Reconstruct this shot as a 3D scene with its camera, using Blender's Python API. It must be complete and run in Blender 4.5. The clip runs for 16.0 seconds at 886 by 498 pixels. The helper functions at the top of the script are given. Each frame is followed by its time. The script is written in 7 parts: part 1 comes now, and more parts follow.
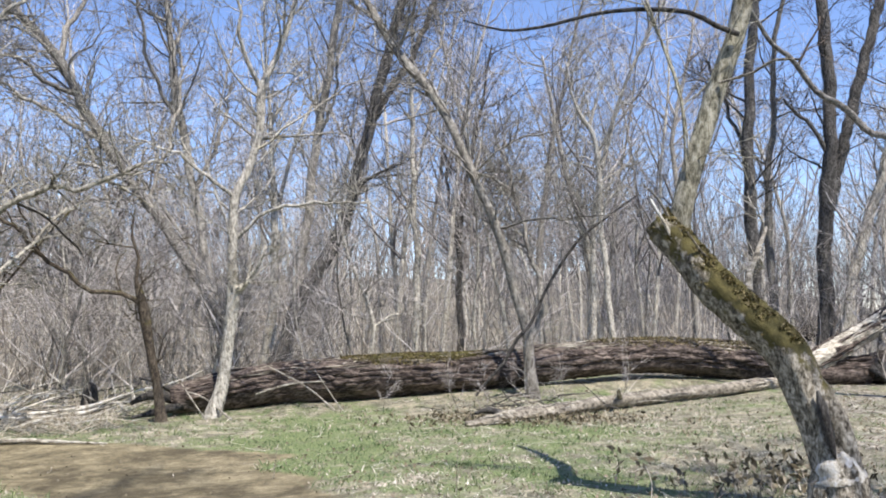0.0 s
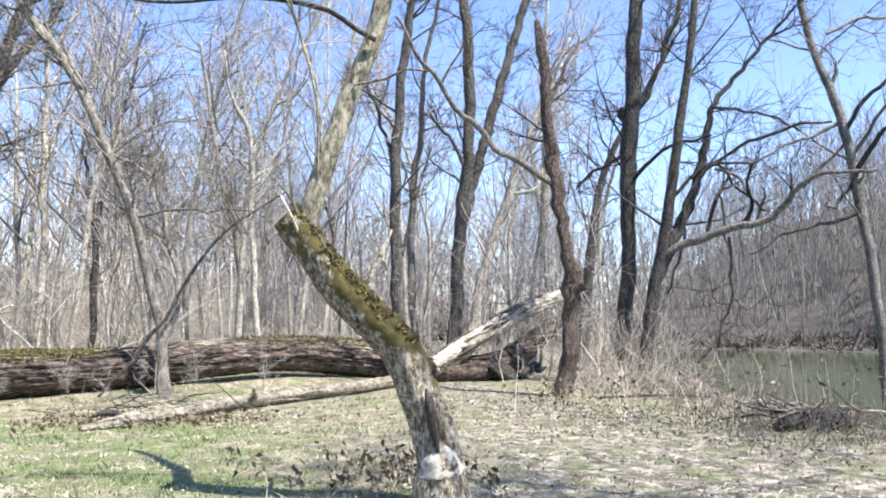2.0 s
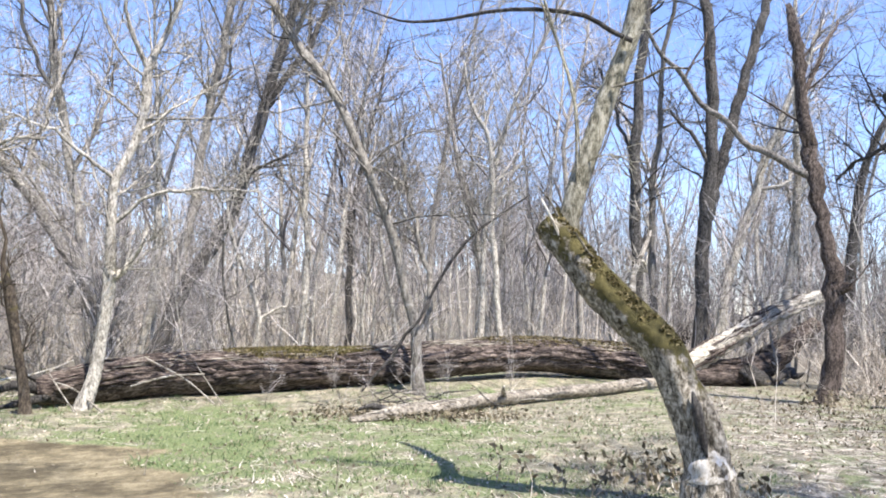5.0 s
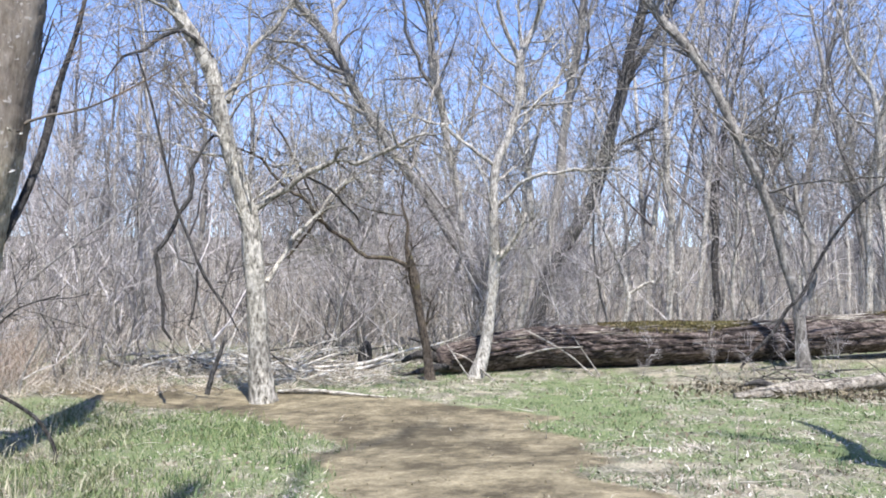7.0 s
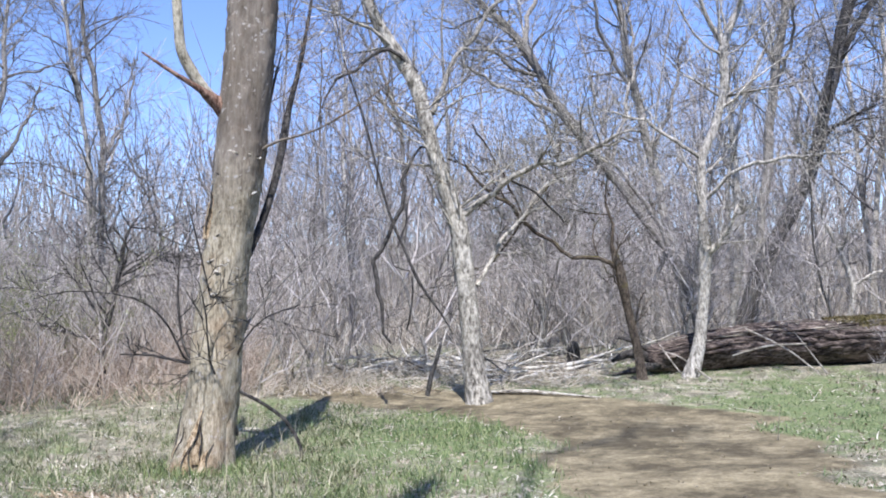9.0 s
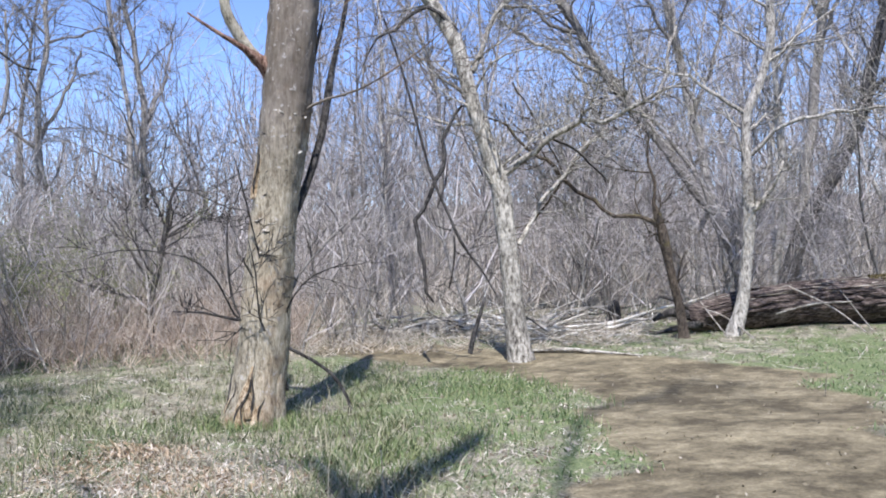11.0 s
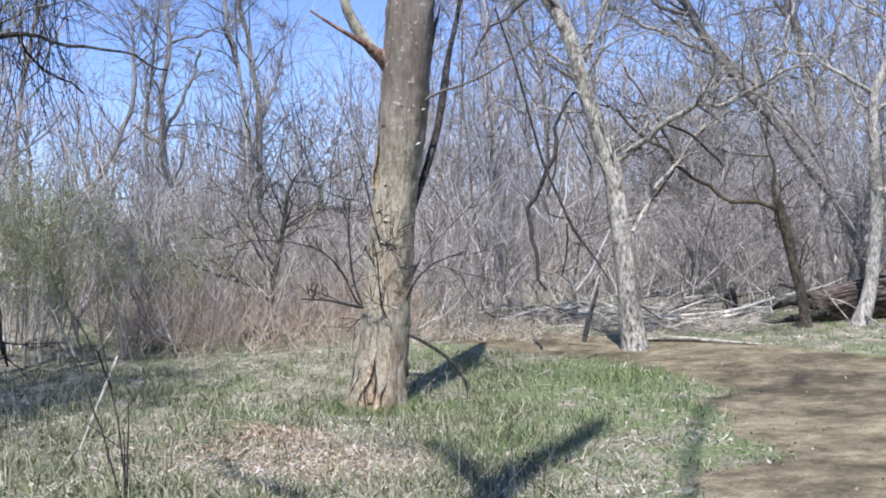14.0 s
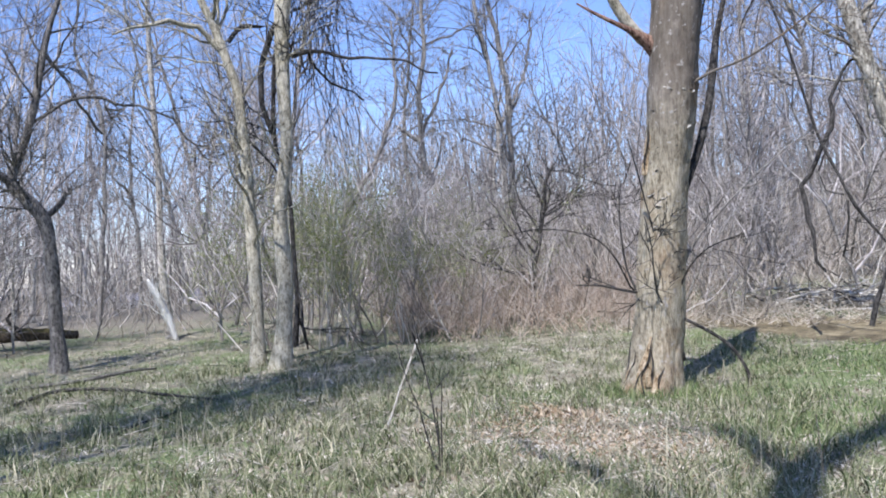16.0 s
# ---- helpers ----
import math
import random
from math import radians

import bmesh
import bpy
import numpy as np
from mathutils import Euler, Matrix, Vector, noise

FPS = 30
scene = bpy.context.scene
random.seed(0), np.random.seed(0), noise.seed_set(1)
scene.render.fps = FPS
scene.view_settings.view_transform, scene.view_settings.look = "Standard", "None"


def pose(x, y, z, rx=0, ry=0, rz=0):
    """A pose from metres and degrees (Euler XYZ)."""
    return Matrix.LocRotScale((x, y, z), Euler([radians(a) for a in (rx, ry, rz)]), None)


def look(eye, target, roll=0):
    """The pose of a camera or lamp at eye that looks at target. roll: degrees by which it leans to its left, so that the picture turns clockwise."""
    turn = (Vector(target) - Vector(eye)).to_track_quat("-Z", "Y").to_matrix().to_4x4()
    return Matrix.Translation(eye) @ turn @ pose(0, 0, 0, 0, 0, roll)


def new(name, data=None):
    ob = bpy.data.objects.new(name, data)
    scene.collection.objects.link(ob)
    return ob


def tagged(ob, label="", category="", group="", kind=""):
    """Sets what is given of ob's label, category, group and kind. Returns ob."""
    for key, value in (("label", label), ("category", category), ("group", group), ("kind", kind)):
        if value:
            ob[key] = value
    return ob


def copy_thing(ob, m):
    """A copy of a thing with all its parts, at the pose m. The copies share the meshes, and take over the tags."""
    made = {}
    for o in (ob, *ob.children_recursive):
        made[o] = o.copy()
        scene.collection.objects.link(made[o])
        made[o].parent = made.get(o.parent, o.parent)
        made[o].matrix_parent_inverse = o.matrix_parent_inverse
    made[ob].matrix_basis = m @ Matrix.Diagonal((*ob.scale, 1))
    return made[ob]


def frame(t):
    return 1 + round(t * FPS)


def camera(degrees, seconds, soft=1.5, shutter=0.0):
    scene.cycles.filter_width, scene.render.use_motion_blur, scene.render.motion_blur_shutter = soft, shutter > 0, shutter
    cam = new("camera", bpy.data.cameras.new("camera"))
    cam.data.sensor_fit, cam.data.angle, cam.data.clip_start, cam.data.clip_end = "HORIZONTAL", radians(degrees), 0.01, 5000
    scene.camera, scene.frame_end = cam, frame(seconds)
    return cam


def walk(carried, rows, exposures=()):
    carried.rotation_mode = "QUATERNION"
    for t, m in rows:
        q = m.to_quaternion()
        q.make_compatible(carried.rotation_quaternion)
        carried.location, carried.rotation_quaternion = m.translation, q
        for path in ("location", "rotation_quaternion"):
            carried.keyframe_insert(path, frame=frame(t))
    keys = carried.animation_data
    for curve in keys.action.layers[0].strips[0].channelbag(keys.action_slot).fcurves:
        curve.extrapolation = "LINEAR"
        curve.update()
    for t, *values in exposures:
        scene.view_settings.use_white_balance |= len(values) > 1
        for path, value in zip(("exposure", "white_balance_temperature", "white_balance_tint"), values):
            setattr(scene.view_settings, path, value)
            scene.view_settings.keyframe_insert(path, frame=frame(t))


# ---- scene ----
cam = camera(54.8, 16.0, 1.9)
PATH = [
    (0, (0.174, 0.245, 1.435), (0.172, 5.226, 1.874), -0.74),
    (0.5, (0.223, 0.245, 1.443), (0.832, 5.181, 1.954), -0.24),
    (1, (0.318, 0.310, 1.428), (1.485, 5.149, 1.895), 0.63),
    (1.5, (0.401, 0.369, 1.424), (2.018, 5.083, 1.832), 0.60),
    (2, (0.467, 0.409, 1.430), (2.383, 5.008, 1.851), 0.37),
    (2.5, (0.422, 0.386, 1.431), (2.132, 5.068, 1.833), 0.60),
    (3, (0.367, 0.384, 1.433), (1.806, 5.154, 1.846), 0.42),
    (3.2, (0.350, 0.382, 1.432), (1.684, 5.182, 1.852), 0.42),
    (5.3, (0.178, 0.359, 1.425), (0.497, 5.334, 1.820), 0.78),
    (5.5, (0.161, 0.357, 1.425), (0.221, 5.343, 1.796), 0.78),
    (6, (0.057, 0.280, 1.405), (-0.454, 5.243, 1.745), 0.62),
    (6.5, (-0.025, 0.174, 1.383), (-1.027, 5.063, 1.686), 0.21),
    (7, (-0.132, 0.090, 1.412), (-1.508, 4.890, 1.670), 0.20),
    (7.5, (-0.208, 0.039, 1.384), (-1.864, 4.749, 1.658), -0.29),
    (8, (-0.251, -0.014, 1.394), (-2.229, 4.570, 1.669), -1.04),
    (8.5, (-0.288, -0.064, 1.429), (-2.493, 4.416, 1.695), -1.63),
    (9, (-0.322, -0.100, 1.433), (-2.720, 4.279, 1.705), -1.57),
    (9.5, (-0.339, -0.131, 1.405), (-2.841, 4.191, 1.654), -1.46),
    (9.7, (-0.347, -0.139, 1.402), (-2.869, 4.173, 1.631), -1.46),
    (11.8, (-0.435, -0.222, 1.369), (-3.133, 3.988, 1.352), -1.93),
    (12, (-0.443, -0.229, 1.366), (-3.188, 3.950, 1.342), -1.93),
    (12.5, (-0.432, -0.223, 1.384), (-3.211, 3.933, 1.345), -2.30),
    (13, (-0.443, -0.264, 1.392), (-3.295, 3.842, 1.398), -2.12),
    (13.5, (-0.443, -0.297, 1.387), (-3.390, 3.742, 1.410), -2.15),
    (14, (-0.472, -0.354, 1.391), (-3.545, 3.590, 1.404), -2.22),
    (14.5, (-0.489, -0.434, 1.381), (-3.768, 3.340, 1.380), -2.44),
    (15, (-0.515, -0.525, 1.383), (-4.031, 3.030, 1.367), -2.94),
    (15.5, (-0.517, -0.628, 1.398), (-4.284, 2.660, 1.386), -3.31),
    (16, (-0.518, -0.761, 1.419), (-4.563, 2.177, 1.427), -3.95),
]
walk(cam, [(t, look(eye, target, roll)) for t, eye, target, roll in PATH],
     [(0.0, 0.68, 6180, 23), (1.0, 0.9, 6230, 22), (1.5, 1.14, 6250, 20), (2.0, 1.23, 6250, 22), (3.2, 1.2, 6230, 22), (5.5, 1.06, 6130, 25), (6.0, 0.88, 5980, 25), (7.0, 0.91, 5810, 25), (9.0, 0.74, 5680, 27), (12.5, 0.61, 5690, 27), (16.0, 0.57, 5650, 27)])

# ---- daylight ----
SUN_EL, SUN_AZ = 58.0, 31.0          # height, and degrees east of straight behind the first view
world = bpy.data.worlds.new("sky")
scene.world = world
world.use_nodes = True
wn = world.node_tree.nodes
sky = wn.new("ShaderNodeTexSky")
sky.sky_type, sky.sun_disc = "NISHITA", False
sky.sun_elevation, sky.sun_rotation = radians(SUN_EL), radians(180 - SUN_AZ)
sky.air_density, sky.dust_density, sky.ozone_density = 1.0, 0.2, 4.6
wn["Background"].inputs["Strength"].default_value = 0.13
world.node_tree.links.new(sky.outputs[0], wn["Background"].inputs["Color"])
sun = new("sun", bpy.data.lights.new("sun", "SUN"))
sun.data.energy, sun.data.angle, sun.data.color = 4.6, radians(0.6), (1.0, 0.955, 0.785)
sa, se = radians(SUN_AZ), radians(SUN_EL)
toward = Vector((math.sin(sa) * math.cos(se), -math.cos(sa) * math.cos(se), math.sin(se)))
sun.matrix_world = look(toward * 50, (0, 0, 0))

# ---- materials ----


class Nodes:
    """A small wrapper for building a node material."""

    def __init__(self, name, rough=0.9):
        self.m = bpy.data.materials.new(name)
        self.m.use_nodes = True
        self.t = self.m.node_tree
        self.b = self.t.nodes["Principled BSDF"]
        self.b.inputs["Roughness"].default_value = rough
        self.b.inputs["Specular IOR Level"].default_value = 0.25

    def add(self, kind, **inputs):
        n = self.t.nodes.new(kind)
        for k, v in inputs.items():
            self.put(n, k.replace("_", " "), v)
        return n

    def put(self, n, key, v):
        if isinstance(v, bpy.types.NodeSocket):
            self.t.links.new(v, n.inputs[key])
        else:
            n.inputs[key].default_value = v

    def coords(self, scale=(1, 1, 1)):
        c = self.add("ShaderNodeTexCoord")
        m = self.add("ShaderNodeMapping", Scale=scale)
        self.t.links.new(c.outputs["Object"], m.inputs["Vector"])
        return m.outputs[0]

    def noise(self, scale, vector, detail=4.0, rough=0.55, out="Fac"):
        n = self.add("ShaderNodeTexNoise", Scale=scale, Detail=detail, Roughness=rough, Vector=vector)
        return n.outputs[out]

    def ramp(self, fac, *stops):
        n = self.add("ShaderNodeValToRGB", Fac=fac)
        els = n.color_ramp.elements
        while len(els) < len(stops):
            els.new(0.5)
        for e, (p, c) in zip(els, stops):
            e.position, e.color = p, (*c, 1)
        return n.outputs["Color"]

    def mix(self, fac, a, b, kind="MIX"):
        n = self.t.nodes.new("ShaderNodeMix")
        n.data_type, n.blend_type = "RGBA", kind
        self.put(n, 0, fac)
        for i, v in ((6, a), (7, b)):
            self.put(n, i, v if isinstance(v, bpy.types.NodeSocket) else (*v, 1))
        return n.outputs[2]

    def math(self, op, a, b=0.0, clamp=False):
        n = self.t.nodes.new("ShaderNodeMath")
        n.operation, n.use_clamp = op, clamp
        self.put(n, 0, a)
        self.put(n, 1, b)
        return n.outputs[0]

    def finish(self, colour, height=None, strength=0.5, distance=0.02):
        self.put(self.b, "Base Color", colour if isinstance(colour, bpy.types.NodeSocket) else (*colour, 1))
        if height is not None:
            bump = self.add("ShaderNodeBump", Strength=strength, Distance=distance, Height=height)
            self.t.links.new(bump.outputs[0], self.b.inputs["Normal"])
        return self.m


def bark(name, dark, mid, light, moss=0.0, rust=0.0, grain=9.0, mossy=(-9.0, -8.0, 90.0, 91.0), rot=0.0, lie=False, vary=0.0, weather=None, stretch=0.38):
    n = Nodes(name, 0.92)
    lift = 1.25 if mid[1] > 0.1 else 1.05
    mid, light = [tuple(min(v * lift, 0.88) for v in c) for c in (mid, light)]
    dark, mid, light = [(c[0] * 0.975, c[1], c[2] * 0.98) for c in (dark, mid, light)]
    v = n.coords((0.16, 1, 1) if lie else (1, 1, stretch))
    w = n.coords()
    fine = n.math("ADD", n.math("MULTIPLY", n.noise(grain * 4.5, v, 8.0, 0.75), 0.62), n.math("MULTIPLY", n.noise(grain * 13.0, v, 5.0, 0.75), 0.38))
    cell = n.add("ShaderNodeTexVoronoi", Scale=grain * 2.6, Vector=n.mix(0.12, v, n.noise(grain, w, 3.0, 0.5, "Color")))
    fine = n.math("ADD", n.math("MULTIPLY", fine, 0.88), n.math("MULTIPLY", cell.outputs["Distance"], 0.14))
    broad = n.noise(1.7, w, 5.0, 0.65)
    col = n.ramp(fine, (0.41, dark), (0.50, mid), (0.60, light))
    patch = n.ramp(broad, (0.36, (0.72, 0.71, 0.70)), (0.5, (0.95, 0.94, 0.92)), (0.66, (1.12, 1.11, 1.08)))
    col = n.mix(1.0, col, patch, "MULTIPLY")
    piece = n.add("ShaderNodeNewGeometry").outputs["Random Per Island"]
    col = n.mix(1.0, col, n.ramp(piece, (0.0, (0.62, 0.62, 0.62)), (0.5, (0.95, 0.95, 0.95)), (1.0, (1.3, 1.29, 1.26))), "MULTIPLY")
    if vary:
        tone = n.add("ShaderNodeObjectInfo").outputs["Random"]
        col = n.mix(1.0, col, n.ramp(tone, (0.0, (1 - vary, 1 - vary, 1 - vary)), (1.0, (1 + vary * 0.5, 1 + vary * 0.5, 1 + vary * 0.5))), "MULTIPLY")
    if weather:
        h = n.add("ShaderNodeSeparateXYZ", Vector=w).outputs["Z"]
        ragged = n.math("ADD", h, n.math("MULTIPLY", n.math("SUBTRACT", n.noise(2.2, w, 5.0, 0.7), 0.5), 1.6))
        old = n.math("DIVIDE", n.math("SUBTRACT", ragged, weather[0]), weather[1] - weather[0], True)
        col = n.mix(n.math("MULTIPLY", old, 0.8), col, n.ramp(n.noise(5.0, v, 6.0, 0.7), (0.36, (0.085, 0.068, 0.053)), (0.52, (0.17, 0.145, 0.117)), (0.66, (0.29, 0.26, 0.215))))
        fleck = n.math("ADD", n.noise(17.0, w, 3.0, 0.6), n.math("MULTIPLY", broad, 0.15))
        col = n.mix(n.ramp(fleck, (0.69, (0, 0, 0)), (0.73, (0.8, 0.8, 0.8))), col, (0.50, 0.48, 0.42))
    if rust:
        spots = n.noise(1.6, w, 4.0)
        if rot:
            h = n.add("ShaderNodeSeparateXYZ", Vector=w).outputs["Z"]
            spots = n.math("ADD", spots, n.math("MULTIPLY", n.math("SUBTRACT", 1.0, n.math("DIVIDE", h, rot), True), 0.16))
        col = n.mix(n.ramp(spots, (0.60 - rust * 0.2, (0, 0, 0)), (0.8 - rust * 0.2, (1, 1, 1))), col, n.ramp(fine, (0.35, (0.07, 0.04, 0.025)), (0.5, (0.25, 0.165, 0.085)), (0.65, (0.42, 0.33, 0.22))))
    if moss:
        g = n.add("ShaderNodeNewGeometry")
        s = n.add("ShaderNodeSeparateXYZ", Vector=g.outputs["Normal"])
        spots = n.noise(3.5, w, 6.0, 0.7)
        h = n.add("ShaderNodeSeparateXYZ", Vector=w).outputs["Z"]
        lo, a, b, hi = mossy
        grow = n.math("MULTIPLY", n.math("DIVIDE", n.math("SUBTRACT", h, lo), a - lo, True), n.math("DIVIDE", n.math("SUBTRACT", hi, h), hi - b, True))
        fac = n.math("ADD", n.math("SUBTRACT", spots, n.math("MULTIPLY", n.math("SUBTRACT", 1.0, grow), 0.5)), n.math("MULTIPLY", s.outputs["Z"], 0.22))
        green = n.ramp(n.noise(14, w, 4.0), (0.3, (0.042, 0.04, 0.014)), (0.7, (0.145, 0.127, 0.047)))
        col = n.mix(n.ramp(fac, (0.66 - moss * 0.25, (0, 0, 0)), (0.74 - moss * 0.25, (1, 1, 1))), col, green)
    return n.finish(col, fine, 1.0, 0.035)


grey_bark = bark("grey_bark", (0.115, 0.105, 0.095), (0.25, 0.235, 0.213), (0.42, 0.40, 0.365), vary=0.45)
pale_bark = bark("pale_bark", (0.09, 0.082, 0.070), (0.32, 0.30, 0.262), (0.62, 0.59, 0.53), grain=8.0)
flaky_bark = bark("flaky_bark", (0.05, 0.043, 0.035), (0.27, 0.253, 0.212), (0.58, 0.55, 0.48), grain=6.5)
twin_bark = bark("smooth_yellow_grey_bark", (0.14, 0.126, 0.092), (0.39, 0.36, 0.275), (0.60, 0.57, 0.465), grain=7.0)
dark_bark = bark("dark_bark", (0.016, 0.015, 0.014), (0.050, 0.047, 0.044), (0.145, 0.137, 0.128))
slender_bark = bark("grey_brown_bark", (0.085, 0.076, 0.066), (0.195, 0.18, 0.158), (0.37, 0.35, 0.315), grain=7.0)
mid_bark = bark("dark_grey_bark", (0.022, 0.020, 0.019), (0.068, 0.064, 0.060), (0.20, 0.19, 0.178))
darkmoss_bark = bark("mossed_dark_bark", (0.025, 0.02, 0.016), (0.075, 0.06, 0.046), (0.18, 0.15, 0.115), moss=0.2)
red_bark = bark("reddish_bark", (0.02, 0.016, 0.014), (0.07, 0.055, 0.047), (0.21, 0.172, 0.15))
mossy_bark = bark("mossy_bark", (0.028, 0.024, 0.018), (0.165, 0.146, 0.114), (0.53, 0.49, 0.42), moss=0.92, mossy=(0.5, 1.7, 2.6, 3.1))
stem_bark = bark("greenish_stem_bark", (0.07, 0.066, 0.047), (0.24, 0.228, 0.172), (0.48, 0.46, 0.385), moss=0.55, grain=7.5, mossy=(1.4, 1.8, 2.4, 2.8))
big_bark = bark("scarred_bark", (0.16, 0.136, 0.093), (0.29, 0.258, 0.188), (0.46, 0.42, 0.325), rust=0.42, grain=9.0, rot=0.7, weather=(2.6, 3.3), stretch=0.16)
log_bark = bark("log_bark", (0.012, 0.009, 0.008), (0.06, 0.046, 0.040), (0.225, 0.186, 0.162), grain=6.0, lie=True)
moss_green = bark("moss", (0.024, 0.023, 0.008), (0.07, 0.064, 0.02), (0.14, 0.122, 0.042), grain=14.0)
wood_grey = bark("weathered_wood", (0.055, 0.047, 0.037), (0.27, 0.247, 0.207), (0.57, 0.54, 0.48), grain=7.0, lie=True)
limb_bark = bark("limb_bark", (0.05, 0.046, 0.043), (0.13, 0.122, 0.113), (0.29, 0.275, 0.255))
bleached = bark("bleached_wood", (0.55, 0.53, 0.49), (0.74, 0.72, 0.68), (0.85, 0.84, 0.81))
heartwood = bark("heartwood", (0.06, 0.03, 0.022), (0.19, 0.11, 0.08), (0.40, 0.28, 0.21))
driftwood = bark("driftwood", (0.05, 0.042, 0.033), (0.19, 0.168, 0.135), (0.42, 0.385, 0.325), grain=6.0, lie=True)
peeled = bark("peeled_wood", (0.22, 0.185, 0.135), (0.56, 0.52, 0.44), (0.80, 0.775, 0.71), grain=6.0)
rotten = bark("rotten_orange_wood", (0.08, 0.052, 0.028), (0.36, 0.268, 0.16), (0.62, 0.53, 0.39), grain=9.0)


def stem_material(name, *cols):
    n = Nodes(name, 0.85)
    g = n.add("ShaderNodeNewGeometry")
    return n.finish(n.ramp(g.outputs["Random Per Island"], *[(i / max(1, len(cols) - 1), c) for i, c in enumerate(cols)]))


twig_bark = stem_material("twig_bark", (0.11, 0.10, 0.092), (0.25, 0.231, 0.213), (0.44, 0.414, 0.383), (0.76, 0.724, 0.675))

# ---- terrain ----
BANK, ALONG = Vector((10.5, 8.8)), Vector((0.447, 0.894))      # the near river bank
ACROSS = Vector((0.894, -0.447))


def smooth(a, b, v):
    t = np.clip((v - a) / (b - a), 0, 1)
    return t * t * (3 - 2 * t)


def river_side(x, y):
    """Metres past the near bank's edge."""
    wob = 0.5 * np.sin(0.35 * (x * 0.447 + y * 0.894)) + 0.25 * np.sin(0.9 * (x + y) + 1)
    return (x - BANK.x) * ACROSS.x + (y - BANK.y) * ACROSS.y + wob


def log_rise(x, y):
    """The low bank of earth on which the fallen trunk lies."""
    along = (x + 4.46) * 0.944 + (y - 14.84) * 0.331
    off = (y - 14.84) * 0.944 - (x + 4.46) * 0.331 + 0.10 * np.sin(0.45 * along)
    top = np.interp(along, [-1.0, 0.6, 2.0, 4.0, 5.6, 7.4, 9.4, 11.4, 13.0, 14.0], [0.0, 0.02, 0.10, 0.13, 0.17, 0.24, 0.36, 0.20, 0.0, 0.0])
    return top * np.exp(-(np.where(off < 0, off / 0.85, off / 3.0)) ** 2)


def ground_z(x, y):
    s = river_side(x, y)
    z = log_rise(x, y) - 0.22 * np.exp(-((x + 6.2) ** 2 + (y - 7.5) ** 2) / 32.0)
    z = z + 0.035 * np.sin(0.9 * x + 0.4 * y) * np.sin(0.5 * x - 0.8 * y + 1) + 0.012 * np.sin(3.1 * x) * np.sin(2.7 * y + 0.5)
    z = z - 1.3 * smooth(-0.5, 2.6, s) + 2.2 * smooth(22.5, 27.0, s) + 5.0 * smooth(28, 60, s)
    z = z + (9.5 + 1.5 * np.sin(0.035 * x + 1) * np.sin(0.03 * y)) * smooth(55, 140, np.hypot(x, y)) * smooth(0, -40, s) * smooth(70, 56, np.degrees(np.arctan2(-x, np.maximum(y, 1.0))))
    west = smooth(56, 66, np.degrees(np.arctan2(-x, np.maximum(y, 1.0))))
    z = z - 2.4 * west * smooth(34, 66, np.hypot(x, y))
    far = np.hypot(x, y)
    east = smooth(0.45, 0.85, np.arctan2(x, np.maximum(y, 1.0)))
    z = z + (2.2 + 12.0 * east) * smooth(62, 125, far) * smooth(0.0, 0.4, np.arctan2(x, np.maximum(y, 1.0)))
    return z


def trail_at(x, y):
    """1 on the bare earth track, 0 on the grass."""
    k = y + 0.0
    left = np.interp(k, [-30, 4.0, 6.85, 9.4, 10.3, 11.4, 12.3], [-2.6, -2.25, -3.0, -4.6, -6.2, -14.0, -11.0])
    right = np.interp(k, [-30, 5.0, 6.8, 9.1, 10.7, 11.2, 12.0, 12.6], [1.0, 0.5, -0.45, -1.35, -1.7, -3.0, -4.6, -8.0])
    wob = 0.22 * np.sin(2.3 * y + 0.7) + 0.15 * np.sin(5.1 * y + x)
    d = np.minimum(x - left - wob, right + wob - x)
    return smooth(-0.25, 0.35, d) * smooth(12.6, 11.9, y)


def sand_at(x, y):
    """1 on the bare sandy strip by the river."""
    mid = np.interp(y, [-10, 4, 8, 13, 18, 22], [4.4, 5.2, 6.2, 7.6, 8.4, 9.0])
    w = np.interp(y, [-10, 8, 15, 19, 22], [2.6, 1.9, 1.0, 0.6, 0.2])
    wob = 0.4 * np.sin(1.7 * y) + 0.25 * np.sin(3.9 * y + 2 * x)
    return 0.9 * smooth(1.0, -0.5, (np.abs(x - mid - wob) - w) / 0.9)


def woods_at(x, y):
    """1 where dead leaves cover the floor of the woods."""
    return np.clip(smooth(18, 26, np.hypot(x, y - 2)) * 0.85 + smooth(20, 26, river_side(x, y)) + 0.7 * smooth(-2.2, -0.4, river_side(x, y)), 0, 1)


def hill_at(x, y):
    """1 on the wooded hill beyond the river."""
    return np.maximum(smooth(12, 20, river_side(x, y)), smooth(45, 58, np.hypot(x, y)) * smooth(0.02, 0.3, np.arctan2(x, np.maximum(y, 1.0))))


def patchy(x, y, a=1.0):
    return 0.8 * np.sin(6.1 * a * x + 2 * np.sin(1.9 * y)) * np.sin(5.3 * a * y + 2 * np.sin(2.3 * x)) + np.sin(1.3 * a * x + 0.7 * a * y) * np.sin(0.9 * a * y - 0.5 * a * x + 1.0) + 0.6 * np.sin(2.9 * a * x + 1.7) * np.sin(3.3 * a * y)


